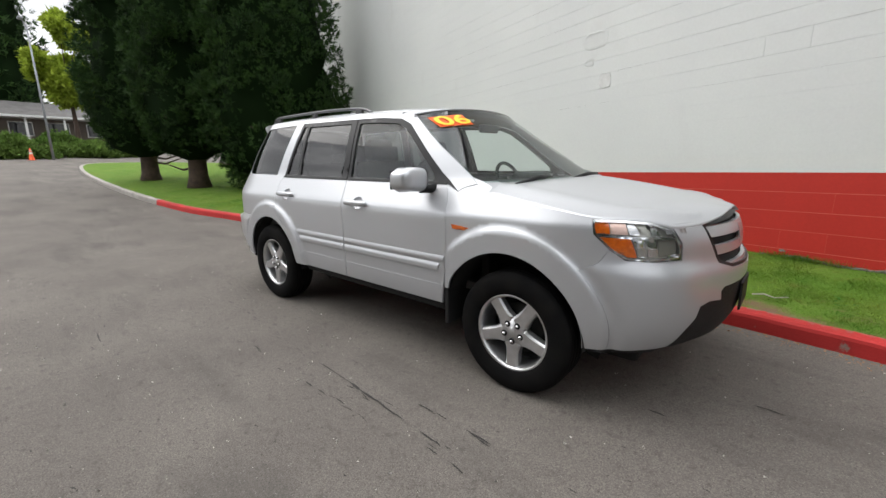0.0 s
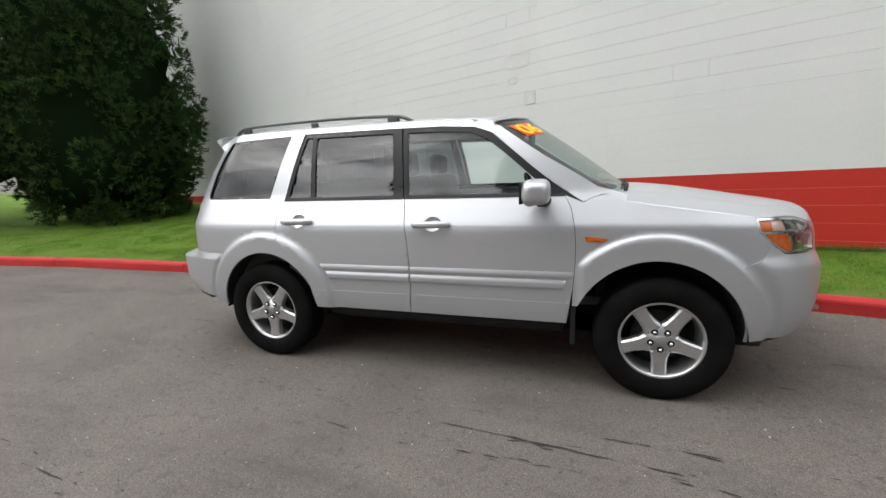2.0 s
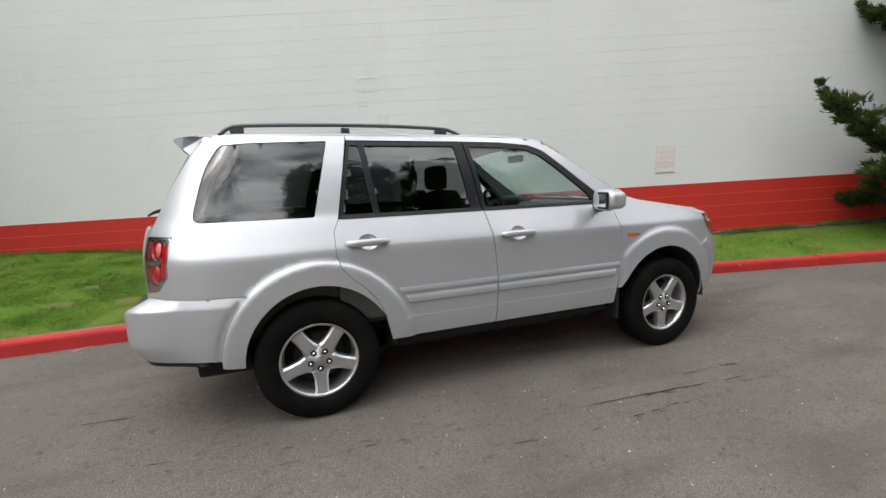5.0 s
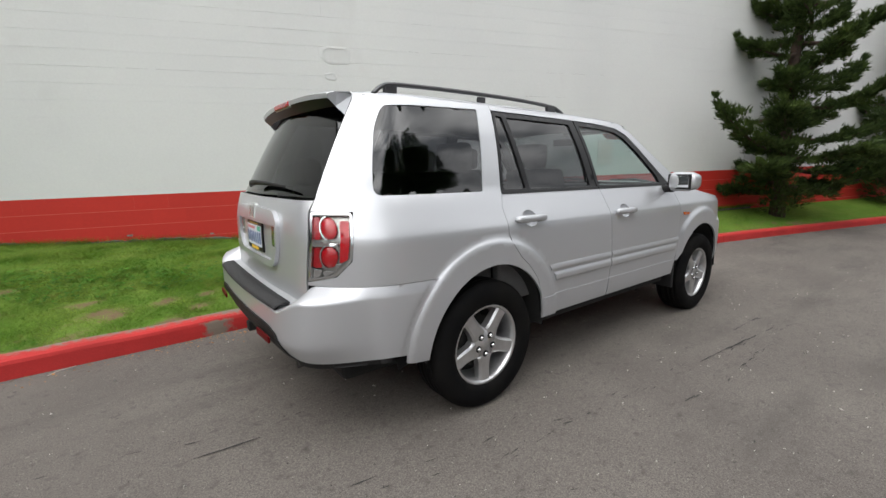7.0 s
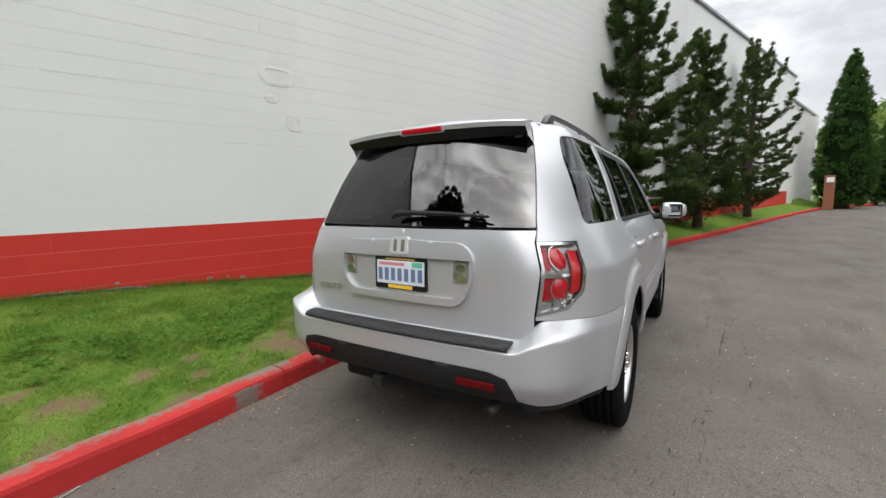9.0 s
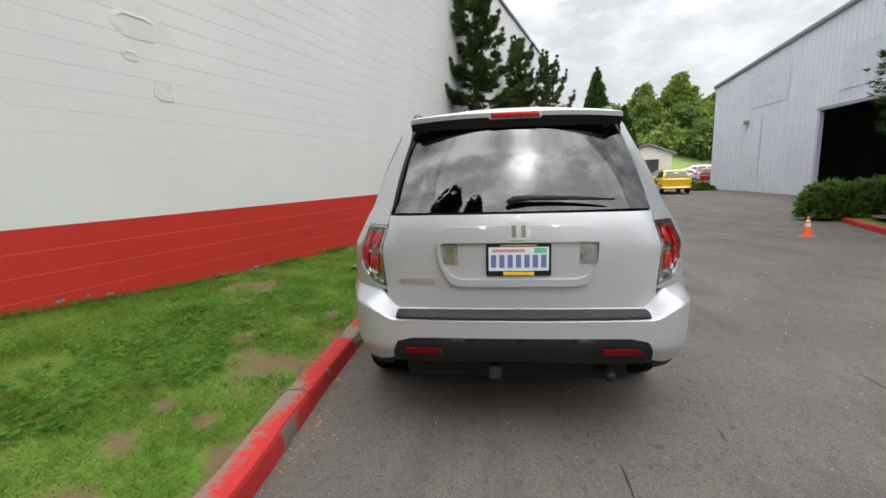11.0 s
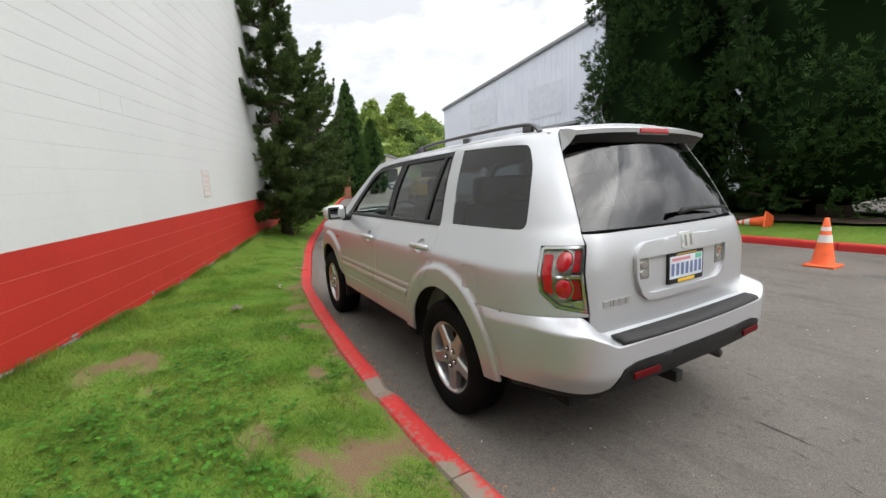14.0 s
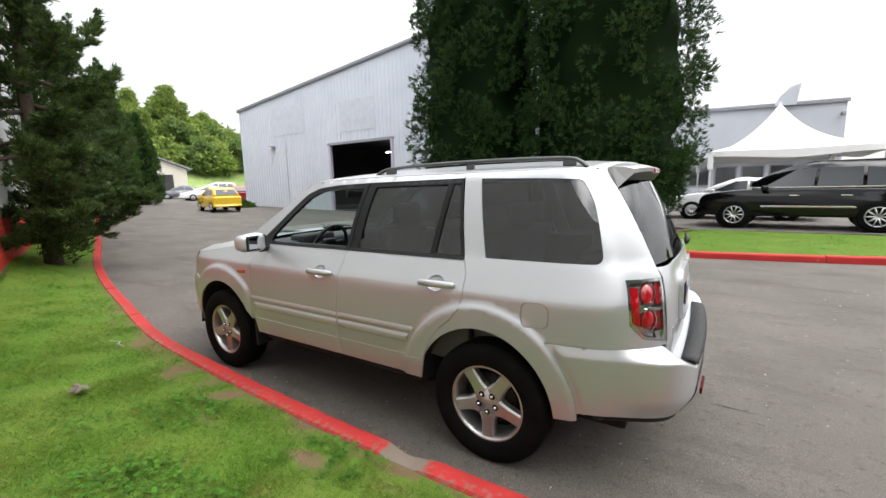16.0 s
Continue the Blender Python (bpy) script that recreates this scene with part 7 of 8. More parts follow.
# ---- parked cars ----
def parked_car(name, label, x, y, z, heading, length, width, wheelbase, r, lower, cabin, windows, paint, top=None, category="car", group=""):
    c = tagged(new(name), label, category, group)
    c.matrix_basis = Matrix.Translation((x, y, z)) @ Matrix.Rotation(heading, 4, "Z")
    lower, cabin = [(a * length / 2, b) for a, b in lower], [(a * length / 2, b) for a, b in cabin]
    mid = sum(p[1] for p in lower) / len(lower)

    def loft(name, prof, stations, material, taper=None):
        loop = catmull(prof + prof[:1], 3)[:-1]
        vs, fs = [], []
        for ys, kx, kz in stations:
            for a, b in loop:
                yy = ys
                if taper:
                    zb, zt, cut = taper
                    yy = ys * (1 - cut * max(0, min(1, (b - zb) / (zt - zb))))
                vs.append((a * kx, yy, mid + (b - mid) * kz))
        n = len(loop)
        for j in range(len(stations) - 1):
            for i in range(n):
                fs.append((j * n + i, j * n + (i + 1) % n, (j + 1) * n + (i + 1) % n, (j + 1) * n + i))
        fs.append(tuple(range(n))[::-1])
        fs.append(tuple(range((len(stations) - 1) * n, len(stations) * n)))
        bm = bmesh.new()
        bv = [bm.verts.new(v) for v in vs]
        for f in fs:
            bm.faces.new([bv[i] for i in f])
        bmesh.ops.recalc_face_normals(bm, faces=bm.faces)
        return part(name, bm, material, c, smooth=True)

    h = width / 2
    st = [(-h, 0.955, 0.90), (-h * 0.97, 0.985, 0.975), (-h * 0.75, 1.0, 1.0), (0, 1.012, 1.01), (h * 0.75, 1.0, 1.0), (h * 0.97, 0.985, 0.975), (h, 0.955, 0.90)]
    body = loft("body", lower, st, paint)
    zb, zt = min(p[1] for p in cabin), max(p[1] for p in cabin)
    hc = h * 0.93
    loft("cabin", cabin, [(-hc, 0.99, 0.995), (-hc * 0.9, 1, 1), (0, 1.01, 1.01), (hc * 0.9, 1, 1), (hc, 0.99, 0.995)], top or paint, (zb, zt, 0.26))
    for w in windows:
        w = [(a * length / 2, b) for a, b in w]
        for sg in (-1, 1):
            vs = [(a, sg * (hc * (1 - 0.26 * (b - zb) / (zt - zb)) + 0.012), b) for a, b in w]
            part("side_window", mesh_of("side_window", vs, [tuple(range(len(vs)))], M_PANE), None, c)
    for i0, i1, nm in ((0, 1, "rear_window"), (-1, -2, "windshield")):
        (xa, za), (xb, zbv) = cabin[i0], cabin[i1]
        pts = []
        for f, k in ((0.15, 0.80), (0.88, 0.80)):
            a, b = xa + (xb - xa) * f, za + (zbv - za) * f
            ww = hc * (1 - 0.26 * (b - zb) / (zt - zb)) * 0.88
            d = -0.035 if nm == "rear_window" else 0.035
            pts += [(a + d, -ww, b + 0.025), (a + d, ww, b + 0.025)]
        part(nm, mesh_of(nm, [pts[0], pts[1], pts[3], pts[2]], [(0, 1, 2, 3)], M_PANE), None, c)
    for sx in (-1, 1):
        for sg in (-1, 1):
            # near-black disc on the body side paints the shaded opening round the wheel
            part("wheel_arch", lathe_bm([(0.001, 0), (r + 0.06, 0), (r + 0.06, 0.05)], 28), M_DARK, c, at=Matrix.Translation((sx * wheelbase / 2, sg * (h - 0.012) - (0.04 if sg > 0 else 0), r)))
            wl = part("wheel", lathe_bm([(r * 0.6, -0.10), (r * 0.9, -0.11), (r, -0.08), (r, 0.08), (r * 0.9, 0.11)], 32), M_RUBBER, c, smooth=True, at=Matrix.Translation((sx * wheelbase / 2, sg * (h - 0.085), r)) @ Matrix.Rotation(0 if sg < 0 else math.pi, 4, "Z"))
            rim = bmesh.new()
            lathe_bm([(0.001, -0.085), (r * 0.16, -0.09), (r * 0.18, -0.07)], 16, "y", rim)
            lathe_bm([(r * 0.56, -0.06), (r * 0.60, -0.105), (r * 0.64, -0.108), (r * 0.66, -0.095)], 32, "y", rim)
            for k in range(10):
                a = 2 * math.pi * k / 10
                tube_bm([(0.02 * math.cos(a), -0.085, 0.02 * math.sin(a)), (r * 0.60 * math.cos(a), -0.10, r * 0.60 * math.sin(a))], r * 0.055, 4, rim)
            part("rim", rim, M_ALLOY, wl, smooth=True)
    xf, xr = max(p[0] for p in lower), min(p[0] for p in lower)
    for sg in (-1, 1):
        part("headlight", box_bm(0.30, 0.34, 0.14, (xf - 0.24, sg * (h - 0.25), 0.80 * zb), 0.05), M_CLEAR if False else M_REFLECTOR, c, smooth=True)
        part("tail_light", box_bm(0.10, 0.22, 0.24, (xr + 0.075, sg * (h - 0.17), 0.84 * zb), 0.03), M_RED_LENS, c, smooth=True)
        part("wing_mirror", box_bm(0.16, 0.20, 0.14, (cabin[-1][0] * 0.72, sg * (h + 0.06), zb + 0.08), 0.05, 3), paint, c, smooth=True)
        for fx in (0.06, -0.36):
            part("door_handle", box_bm(0.22, 0.03, 0.03, (fx * length / 2, sg * (h - 0.005), zb - 0.12), 0.01), M_CHROME, c)
    return c


SUV_LOW = [(-0.965, 0.48), (-0.985, 0.80), (-0.955, 1.06), (-0.3, 1.10), (0.42, 1.10), (0.86, 1.00), (0.965, 0.86), (0.985, 0.60), (0.955, 0.36), (0, 0.34), (-0.92, 0.36)]
SUV_CAB = [(-0.95, 1.04), (-0.83, 1.64), (-0.55, 1.75), (0.06, 1.73), (0.45, 1.06)]
SUV_WIN = [[(-0.84, 1.16), (-0.76, 1.56), (-0.50, 1.62), (-0.50, 1.16)], [(-0.47, 1.16), (-0.47, 1.63), (-0.14, 1.63), (-0.12, 1.16)], [(-0.09, 1.16), (-0.11, 1.63), (0.05, 1.61), (0.33, 1.16)]]
CAR_LOW = [(-0.965, 0.40), (-0.985, 0.70), (-0.95, 0.92), (-0.3, 0.95), (0.45, 0.94), (0.85, 0.80), (0.97, 0.62), (0.985, 0.45), (0.95, 0.26), (0, 0.24), (-0.93, 0.27)]
SEDAN_CAB = [(-0.72, 0.92), (-0.42, 1.36), (-0.2, 1.43), (0.05, 1.42), (0.45, 0.92)]
SEDAN_WIN = [[(-0.52, 0.99), (-0.38, 1.28), (-0.14, 1.34), (-0.14, 0.99)], [(-0.11, 0.99), (-0.11, 1.34), (0.04, 1.32), (0.33, 0.99)]]
HATCH_CAB = [(-0.95, 0.92), (-0.70, 1.38), (-0.3, 1.49), (0.10, 1.45), (0.52, 0.92)]
HATCH_WIN = [[(-0.72, 1.0), (-0.58, 1.32), (-0.28, 1.38), (-0.26, 1.0)], [(-0.22, 1.0), (-0.24, 1.38), (0.08, 1.34), (0.40, 1.0)]]
P_BLACK = mat("black_car_paint", (0.004, 0.004, 0.005), 0.10, coat=0.15, spec=0.35)
P_YELLOW = mat("yellow_car_paint", (0.72, 0.46, 0.02), 0.25, coat=0.8)
P_RED = mat("red_car_paint", (0.35, 0.02, 0.02), 0.25, coat=0.8)
P_WHITE = mat("white_car_paint", (0.72, 0.72, 0.72), 0.3, coat=0.8)
P_GREY = mat("grey_car_paint", (0.16, 0.17, 0.19), 0.3, 0.5, coat=0.8)
dark_suv = parked_car("dark_suv", "glossy black suv with chrome window strip, parked on the lot", -4.50, -12.42, 0.27, radians(-8), 4.82, 1.94, 2.915, 0.385, SUV_LOW, SUV_CAB, SUV_WIN, P_BLACK)
for sg in (-1, 1):
    part("chrome_strip", box_bm(3.0, 0.02, 0.03, (-0.35, sg * 0.905, 1.135), 0.005), M_CHROME, dark_suv)
    part("door_strip", box_bm(1.9, 0.03, 0.05, (-0.1, sg * 0.965, 0.62), 0.01), M_CHROME, dark_suv)
    part("roof_rail", tube_bm([(-1.75, sg * 0.62, 1.72), (-1.6, sg * 0.62, 1.79), (-0.2, sg * 0.62, 1.79), (0.1, sg * 0.60, 1.72)], 0.02, 6), M_FRAME, dark_suv)
    part("fog_reflector", box_bm(0.06, 0.10, 0.10, (2.33, sg * 0.6, 0.55), 0.03), M_AMBER, dark_suv)
parked_car("pale_sedan", "silver white sedan behind a black suv", -3.2, -15.6, 0.27, radians(-6), 4.6, 1.8, 2.7, 0.32, CAR_LOW, SEDAN_CAB, SEDAN_WIN, P_WHITE)
parked_car("yellow_hatchback", "small bright yellow hatchback with a black roof", 24.6, -12.1, 0.50, radians(-12), 3.55, 1.63, 2.30, 0.29, CAR_LOW, HATCH_CAB, HATCH_WIN, P_YELLOW, None)
parked_car("red_hatchback", "dark red hatchback parked in the yard", 33.4, -18.9, 0.75, radians(-20), 4.1, 1.75, 2.5, 0.31, CAR_LOW, HATCH_CAB, HATCH_WIN, P_RED, group="cars in the yard")
parked_car("white_suv", "white suv parked in the yard", 44.5, -22.9, 1.05, radians(70), 4.6, 1.9, 2.7, 0.36, SUV_LOW, SUV_CAB, SUV_WIN, P_WHITE, group="cars in the yard")
parked_car("white_sedan", "white sedan parked in the yard", 41.0, -20.0, 0.95, radians(75), 4.6, 1.8, 2.7, 0.32, CAR_LOW, SEDAN_CAB, SEDAN_WIN, P_WHITE, group="cars in the yard")
parked_car("grey_sedan", "dark grey sedan parked in the yard", 46.5, -20.4, 1.10, radians(60), 4.6, 1.8, 2.7, 0.32, CAR_LOW, SEDAN_CAB, SEDAN_WIN, P_GREY, group="cars in the yard")
parked_car("grey_sedan", "dark grey sedan parked in the yard", 38.0, -20.9, 0.85, radians(75), 4.6, 1.8, 2.7, 0.32, CAR_LOW, SEDAN_CAB, SEDAN_WIN, P_GREY, group="cars in the yard")


# ---- cones, posts, signs ----
M_CONE = mat("orange_cone_plastic", (0.85, 0.13, 0.03), 0.5, var=(0.70, 0.10, 0.03), scale=9)
M_CONE_BAND = mat("grey_reflective_band", (0.62, 0.60, 0.57), 0.4)


def cone(x, y, z, m=None):
    c = tagged(new("traffic_cone"), "orange traffic cone with a pale reflective band", "traffic cone", "traffic cones")
    c.matrix_basis = m or Matrix.Translation((x, y, z))
    part("base", box_bm(0.37, 0.37, 0.035, (0, 0, 0.018), 0.012), M_CONE, c)
    part("body", lathe_bm([(0.15, 0.03), (0.135, 0.06), (0.10, 0.28), (0.03, 0.70), (0.022, 0.715), (0.001, 0.716)], 24, "z"), M_CONE, c, smooth=True)
    part("band", lathe_bm([(0.0885, 0.36), (0.071, 0.47)], 24, "z"), M_CONE_BAND, c, smooth=True)
    part("band", lathe_bm([(0.062, 0.53), (0.0535, 0.585)], 24, "z"), M_CONE_BAND, c, smooth=True)
    return c


cone(-1.05, -5.62, 0.0)
cone(0, 0, 0, Matrix.Translation((5.6, -7.0, 0.0)) @ Matrix.Scale(0.64, 4))
cone(0, 0, 0, Matrix.Translation((0.95, -8.75, 0.29)) @ Matrix.Rotation(radians(95), 4, "Y") @ Matrix.Rotation(0.4, 4, "Z"))
cone(-33.0, 0.6, float(road_z(-33.0)))

post = tagged(new("sign_post"), "weathered wooden post with a small white sign", "sign")
post.location = (3.95, -9.25, 0.2)
part("pole", box_bm(0.085, 0.085, 2.2, (0, 0, 0.95), 0.01), M_WOOD, post)
part("board", box_bm(0.22, 0.03, 0.36, (0, 0.065, 1.80), 0.006), M_FACADE, post, at=Matrix.Rotation(0.55, 4, "Z"))
post2 = tagged(new("sign_post"), "reddish wooden post with a small white sign", "sign")
post2.location = (30.4, -8.15, 0.75)
part("pole", box_bm(0.5, 0.16, 2.1, (0, 0, 0.95), 0.02), mat("red_brown_wood", (0.24, 0.09, 0.05), 0.8, var=(0.18, 0.07, 0.04)), post2, at=Matrix.Rotation(1.3, 4, "Z"))
part("board", box_bm(0.34, 0.03, 0.30, (0, 0, 0), 0.006), M_WHITE, post2, at=Matrix.Translation((-0.12, 0.0, 1.72)) @ Matrix.Rotation(1.3, 4, "Z"))

lamp_post = tagged(new("street_lamp"), "tall grey steel street lamp", "street lamp")
lamp_post.location = (-33.2, 1.6, float(road_z(-33.2)))
part("pole", tube_bm([(0, 0, 0), (0, 0, 7.6)], [0.07, 0.04], 10), M_SHED_ROOF, lamp_post, smooth=True)
arm = part("arm", tube_bm([(0, 0, 7.5), (0.3, -0.1, 7.75), (1.0, -0.3, 7.8)], 0.035, 6), M_SHED_ROOF, lamp_post, smooth=True)
part("lamp_head", box_bm(0.5, 0.22, 0.12, (1.15, -0.34, 7.78), 0.04), M_SHED_ROOF, lamp_post)

# faded notice on the wall: pink frame and unreadable lines
notice = tagged(new("wall_notice"), "faded pink and white notice on the wall", "sign")
notice.matrix_basis = Matrix.Translation((*wall_xy(4.77, 0.008), 1.655)) @ Matrix.Rotation(WALL_A, 4, "Z")
M_NOTICE = mat("faded_notice", (0.70, 0.67, 0.65), 0.6, var=(0.60, 0.55, 0.53), scale=20)
M_PINK = mat("faded_pink_print", (0.62, 0.53, 0.51), 0.6, var=(0.66, 0.58, 0.56), scale=30)
part("sheet", box_bm(0.34, 0.008, 0.45, (0, 0, 0), 0.002), M_NOTICE, notice)
for zz, hh, ww in ((0.20, 0.012, 0.32), (-0.20, 0.012, 0.32), (0.12, 0.05, 0.26), (0.03, 0.05, 0.22), (-0.05, 0.04, 0.26), (-0.12, 0.03, 0.2)):
    part("print_bar", box_bm(ww, 0.003, hh, (0, -0.006, zz)), M_PINK, notice)
for sx in (-1, 1):
    part("print_bar", box_bm(0.012, 0.003, 0.41, (sx * 0.155, -0.006, 0)), M_PINK, notice)

# round patch, square patch and long cracks in the wall's paint
M_PATCH = mat("rough_patch_plaster", (0.60, 0.60, 0.585), 0.85, var=(0.68, 0.68, 0.67), scale=14, bump=0.9, bump_scale=45)


def wall_patch(name, s, z, w, h, seed, label, ring=False):
    rng = random.Random(seed)
    n = 22
    out = [(w / 2 * (1 + rng.uniform(-0.14, 0.14)) * math.copysign(abs(math.cos(a)) ** 0.6, math.cos(a)), h / 2 * (1 + rng.uniform(-0.14, 0.14)) * math.copysign(abs(math.sin(a)) ** 0.6, math.sin(a))) for a in (2 * math.pi * i / n for i in range(n))]
    deep = 0.25 if ring else 1.5
    vs = [(x, -0.001 - deep * rng.uniform(0.001, 0.007), zz) for x, zz in out] + [(x * 0.78, -0.005, zz * 0.78) for x, zz in out] + [(x * 1.04, 0.0, zz * 1.04) for x, zz in out]
    fs = [(i, n + i, n + (i + 1) % n, (i + 1) % n) for i in range(n)] + [(2 * n + i, i, (i + 1) % n, 2 * n + (i + 1) % n) for i in range(n)]
    if not ring:
        fs.append(tuple(range(n, 2 * n)))
    p = part(name, mesh_of(name, vs, [f[::-1] for f in fs], M_PATCH if not ring else M_WHITE_BLOCK), None, None)
    p.matrix_basis = Matrix.Translation((*wall_xy(s, 0.002), z)) @ Matrix.Rotation(WALL_A, 4, "Z")
    return tagged(p, label, "patch", kind="structure")


wall_patch("trim_patch", 0.0, 2.43, 0.20, 0.20, 4, "rough round plaster patch on the white wall")
wall_patch("trim_patch", -0.22, 3.03, 0.42, 0.24, 5, "outline of an old filled hole in the wall", True)
wall_patch("trim_patch", -0.30, 2.72, 0.16, 0.10, 6, "rough small plaster patch on the white wall", True)


def wall_cracks():
    """Open joints and hairline steps where the paint has split along the courses."""
    rng = random.Random(8)
    vs, fs = [], []
    runs = [(0.2, 2.4, 2.62), (-0.9, 0.1, 2.19), (1.4, 4.2, 2.05), (2.0, 3.8, 2.46), (0.4, 1.2, 3.48), (-3.2, -1.8, 2.63), (-2.9, -0.6, 3.27), (3.4, 4.6, 2.90), (-4.0, -2.6, 3.48), (0.9, 2.2, 3.05), (-1.6, -0.8, 3.70)]
    first = RED_TOP - 8 * BLOCK_H
    for a, b, z in runs:
        z = first + round((z - first) / BLOCK_H) * BLOCK_H
        s = a
        while s < b:
            l = rng.uniform(0.15, 0.5)
            t = rng.uniform(0.001, 0.0026)
            k = len(vs)
            vs += [(s, -0.0035, z - t), (s + l, -0.0035, z - t * 0.6), (s + l, -0.0035, z + t * 0.6), (s, -0.0035, z + t)]
            fs.append((k, k + 1, k + 2, k + 3))
            s += l + rng.uniform(0.0, 0.25)
    ob = part("joint_cracks", mesh_of("joint_cracks", to_wall(vs), fs, mat("open_joint", (0.42, 0.42, 0.41), 0.9)), None)
    tagged(ob, "dark open joints in the painted block wall", "cracks", kind="stuff")


wall_cracks()


def footing():
    """Ragged grey concrete foot of the wall, showing above the grass."""
    vs, fs = [], []
    ss = np.arange(-9, 9, 0.025)
    for s in ss:
        h = wall_base(s) + 0.002 + 0.05 * noise.noise(Vector((s * 2.1, 0, 3))) + 0.022 * noise.noise(Vector((s * 9, 0, 1)))
        o = 0.010 + 0.012 * noise.noise(Vector((s * 5, 2, 0)))
        a, b = wall_xy(s, max(0.004, o) + 0.012), wall_xy(s, 0.004)
        vs += [(a[0], a[1], wall_base(s) - 0.1), (a[0], a[1], h - 0.012), (b[0], b[1], h)]
    for i in range(len(ss) - 1):
        for j in range(2):
            fs.append((i * 3 + j, (i + 1) * 3 + j, (i + 1) * 3 + j + 1, i * 3 + j + 1))
    ob = part("wall_footing", mesh_of("wall_footing", vs, fs, mat("damp_footing_concrete", (0.150, 0.135, 0.118), 0.95, var=(0.07, 0.064, 0.055), scale=14, fine=0.3, bump=0.6, bump_scale=60)), None)
    tagged(ob, "ragged grey concrete footing under the red wall", "footing", kind="structure")


footing()


def wall_chips():
    """Places low on the red band where the paint has come off the block."""
    rng = random.Random(23)
    vs, fs = [], []
    for a, z, w, h in ((-1.19, 0.40, 0.12, 0.07), (-1.07, 0.36, 0.10, 0.05), (-0.97, 0.39, 0.05, 0.09), (-0.79, 0.37, 0.16, 0.06), (-0.55, 0.33, 0.10, 0.03), (-0.08, 0.31, 0.14, 0.04), (0.48, 0.31, 0.10, 0.04), (1.0, 0.31, 0.18, 0.04), (1.65, 0.30, 0.09, 0.03), (2.45, 0.33, 0.12, 0.05), (3.3, 0.33, 0.10, 0.04), (4.2, 0.38, 0.14, 0.05), (5.0, 0.42, 0.16, 0.05), (-2.1, 0.46, 0.10, 0.05), (-3.1, 0.49, 0.14, 0.05)):
        k, n = len(vs), 14
        for i in range(n):
            t, r = 2 * math.pi * i / n, rng.uniform(0.55, 1.0)
            vs.append((a + 0.36 * w * r * math.cos(t), -0.0035, z - WALL_RISE * a + 0.36 * h * r * math.sin(t)))
        fs.append(tuple(range(k, k + n)))
    ob = part("paint_chips", mesh_of("paint_chips", to_wall(vs), fs, mat("bare_block", (0.30, 0.29, 0.27), 0.9, var=(0.16, 0.155, 0.15), scale=30, fine=0.2, bump=0.5, bump_scale=80)), None)
    tagged(ob, "grey chips in the red paint at the foot of the wall", "chips", kind="stuff")


wall_chips()


# ---- shrubs ----
def shrub(name, x, y, z, r, h, seed, label, material, leaves=1500, size=0.11, group="shrubs"):
    rng = np.random.default_rng(seed)
    s = tagged(new(name), label, "shrub", group)
    s.location = (x, y, z)
    bm = bmesh.new()
    for k in range(7):
        a = rng.uniform(0, 6.28)
        tube_bm([(0, 0, -0.1), (0.3 * r * math.cos(a), 0.3 * r * math.sin(a), h * 0.4), (0.7 * r * math.cos(a), 0.7 * r * math.sin(a), h * 0.75)], [0.03, 0.02, 0.008], 5, bm)
    part("stems", bm, M_BARK, s)
    d = rng.normal(0, 1, (leaves, 3))
    d[:, 2] = np.abs(d[:, 2])
    d /= np.linalg.norm(d, axis=1, keepdims=True)
    lump = 0.75 + 0.25 * np.sin(d[:, 0] * 5 + seed) * np.cos(d[:, 1] * 4)
    q = d * np.array([r, r, h]) * (rng.uniform(0.45, 1.0, (leaves, 1)) ** 0.5) * lump[:, None]
    co, n = tufts(rng, q, d, np.full(leaves, size), 8, 0.7, 0.30, needle=True)
    part("leaves", quick_mesh("leaves", co, n, 3, material), None, s)
    return s


shrub("shrub", 8.9, -10.6, 0.18, 1.6, 1.25, 61, "broad glossy green rhododendron on the island", M_FOLIAGE_MID, 2600, 0.13)
shrub("shrub", 7.2, -12.2, 0.25, 1.3, 1.2, 62, "dark green shrub under the conifers", M_FOLIAGE_HEDGE, 1800, 0.12)
shrub("shrub", 10.6, -13.2, 0.25, 1.5, 1.3, 66, "dark green shrub under the conifers", M_FOLIAGE_HEDGE, 1800, 0.12)
shrub("shrub", 4.9, -12.9, 0.25, 1.4, 1.2, 67, "dark green shrub under the conifers", M_FOLIAGE_HEDGE, 1800, 0.12)
shrub("shrub", 2.6, -12.6, 0.27, 1.3, 1.2, 63, "dark green shrub under the conifers", M_FOLIAGE_HEDGE, 1800, 0.12)
shrub("shrub", -11.2, 4.6, 0.55, 1.0, 0.9, 64, "dark green shrub by the wall", M_FOLIAGE_HEDGE, 1500, 0.12)
shrub("shrub", 27.0, -15.2, 0.55, 0.9, 0.6, 65, "low green shrub at the workshop corner", M_FOLIAGE_MID, 800, 0.12)
for k, (x, y, r, h) in enumerate(((-35.5, 0.2, 2.6, 1.5), (-37.5, 2.6, 2.8, 1.8), (-36.0, 4.6, 2.2, 1.2), (-39.0, -1.5, 3.0, 2.2), (-41.0, 5.5, 2.5, 1.3))):
    shrub("shrub", x, y, float(road_z(x)), r, h, 70 + k, "rounded light green shrub mound by the road", M_FOLIAGE_MID, 1700, 0.2, "shrub mounds")
mulch_v = [(1.0 + 5.0 * math.cos(a) + 2.0, -10.7 + 1.7 * math.sin(a) * (1 + 0.15 * math.sin(3 * a)), 0.285 - 0.02 * (k % 2)) for k, a in enumerate(2 * math.pi * i / 30 for i in range(30))]
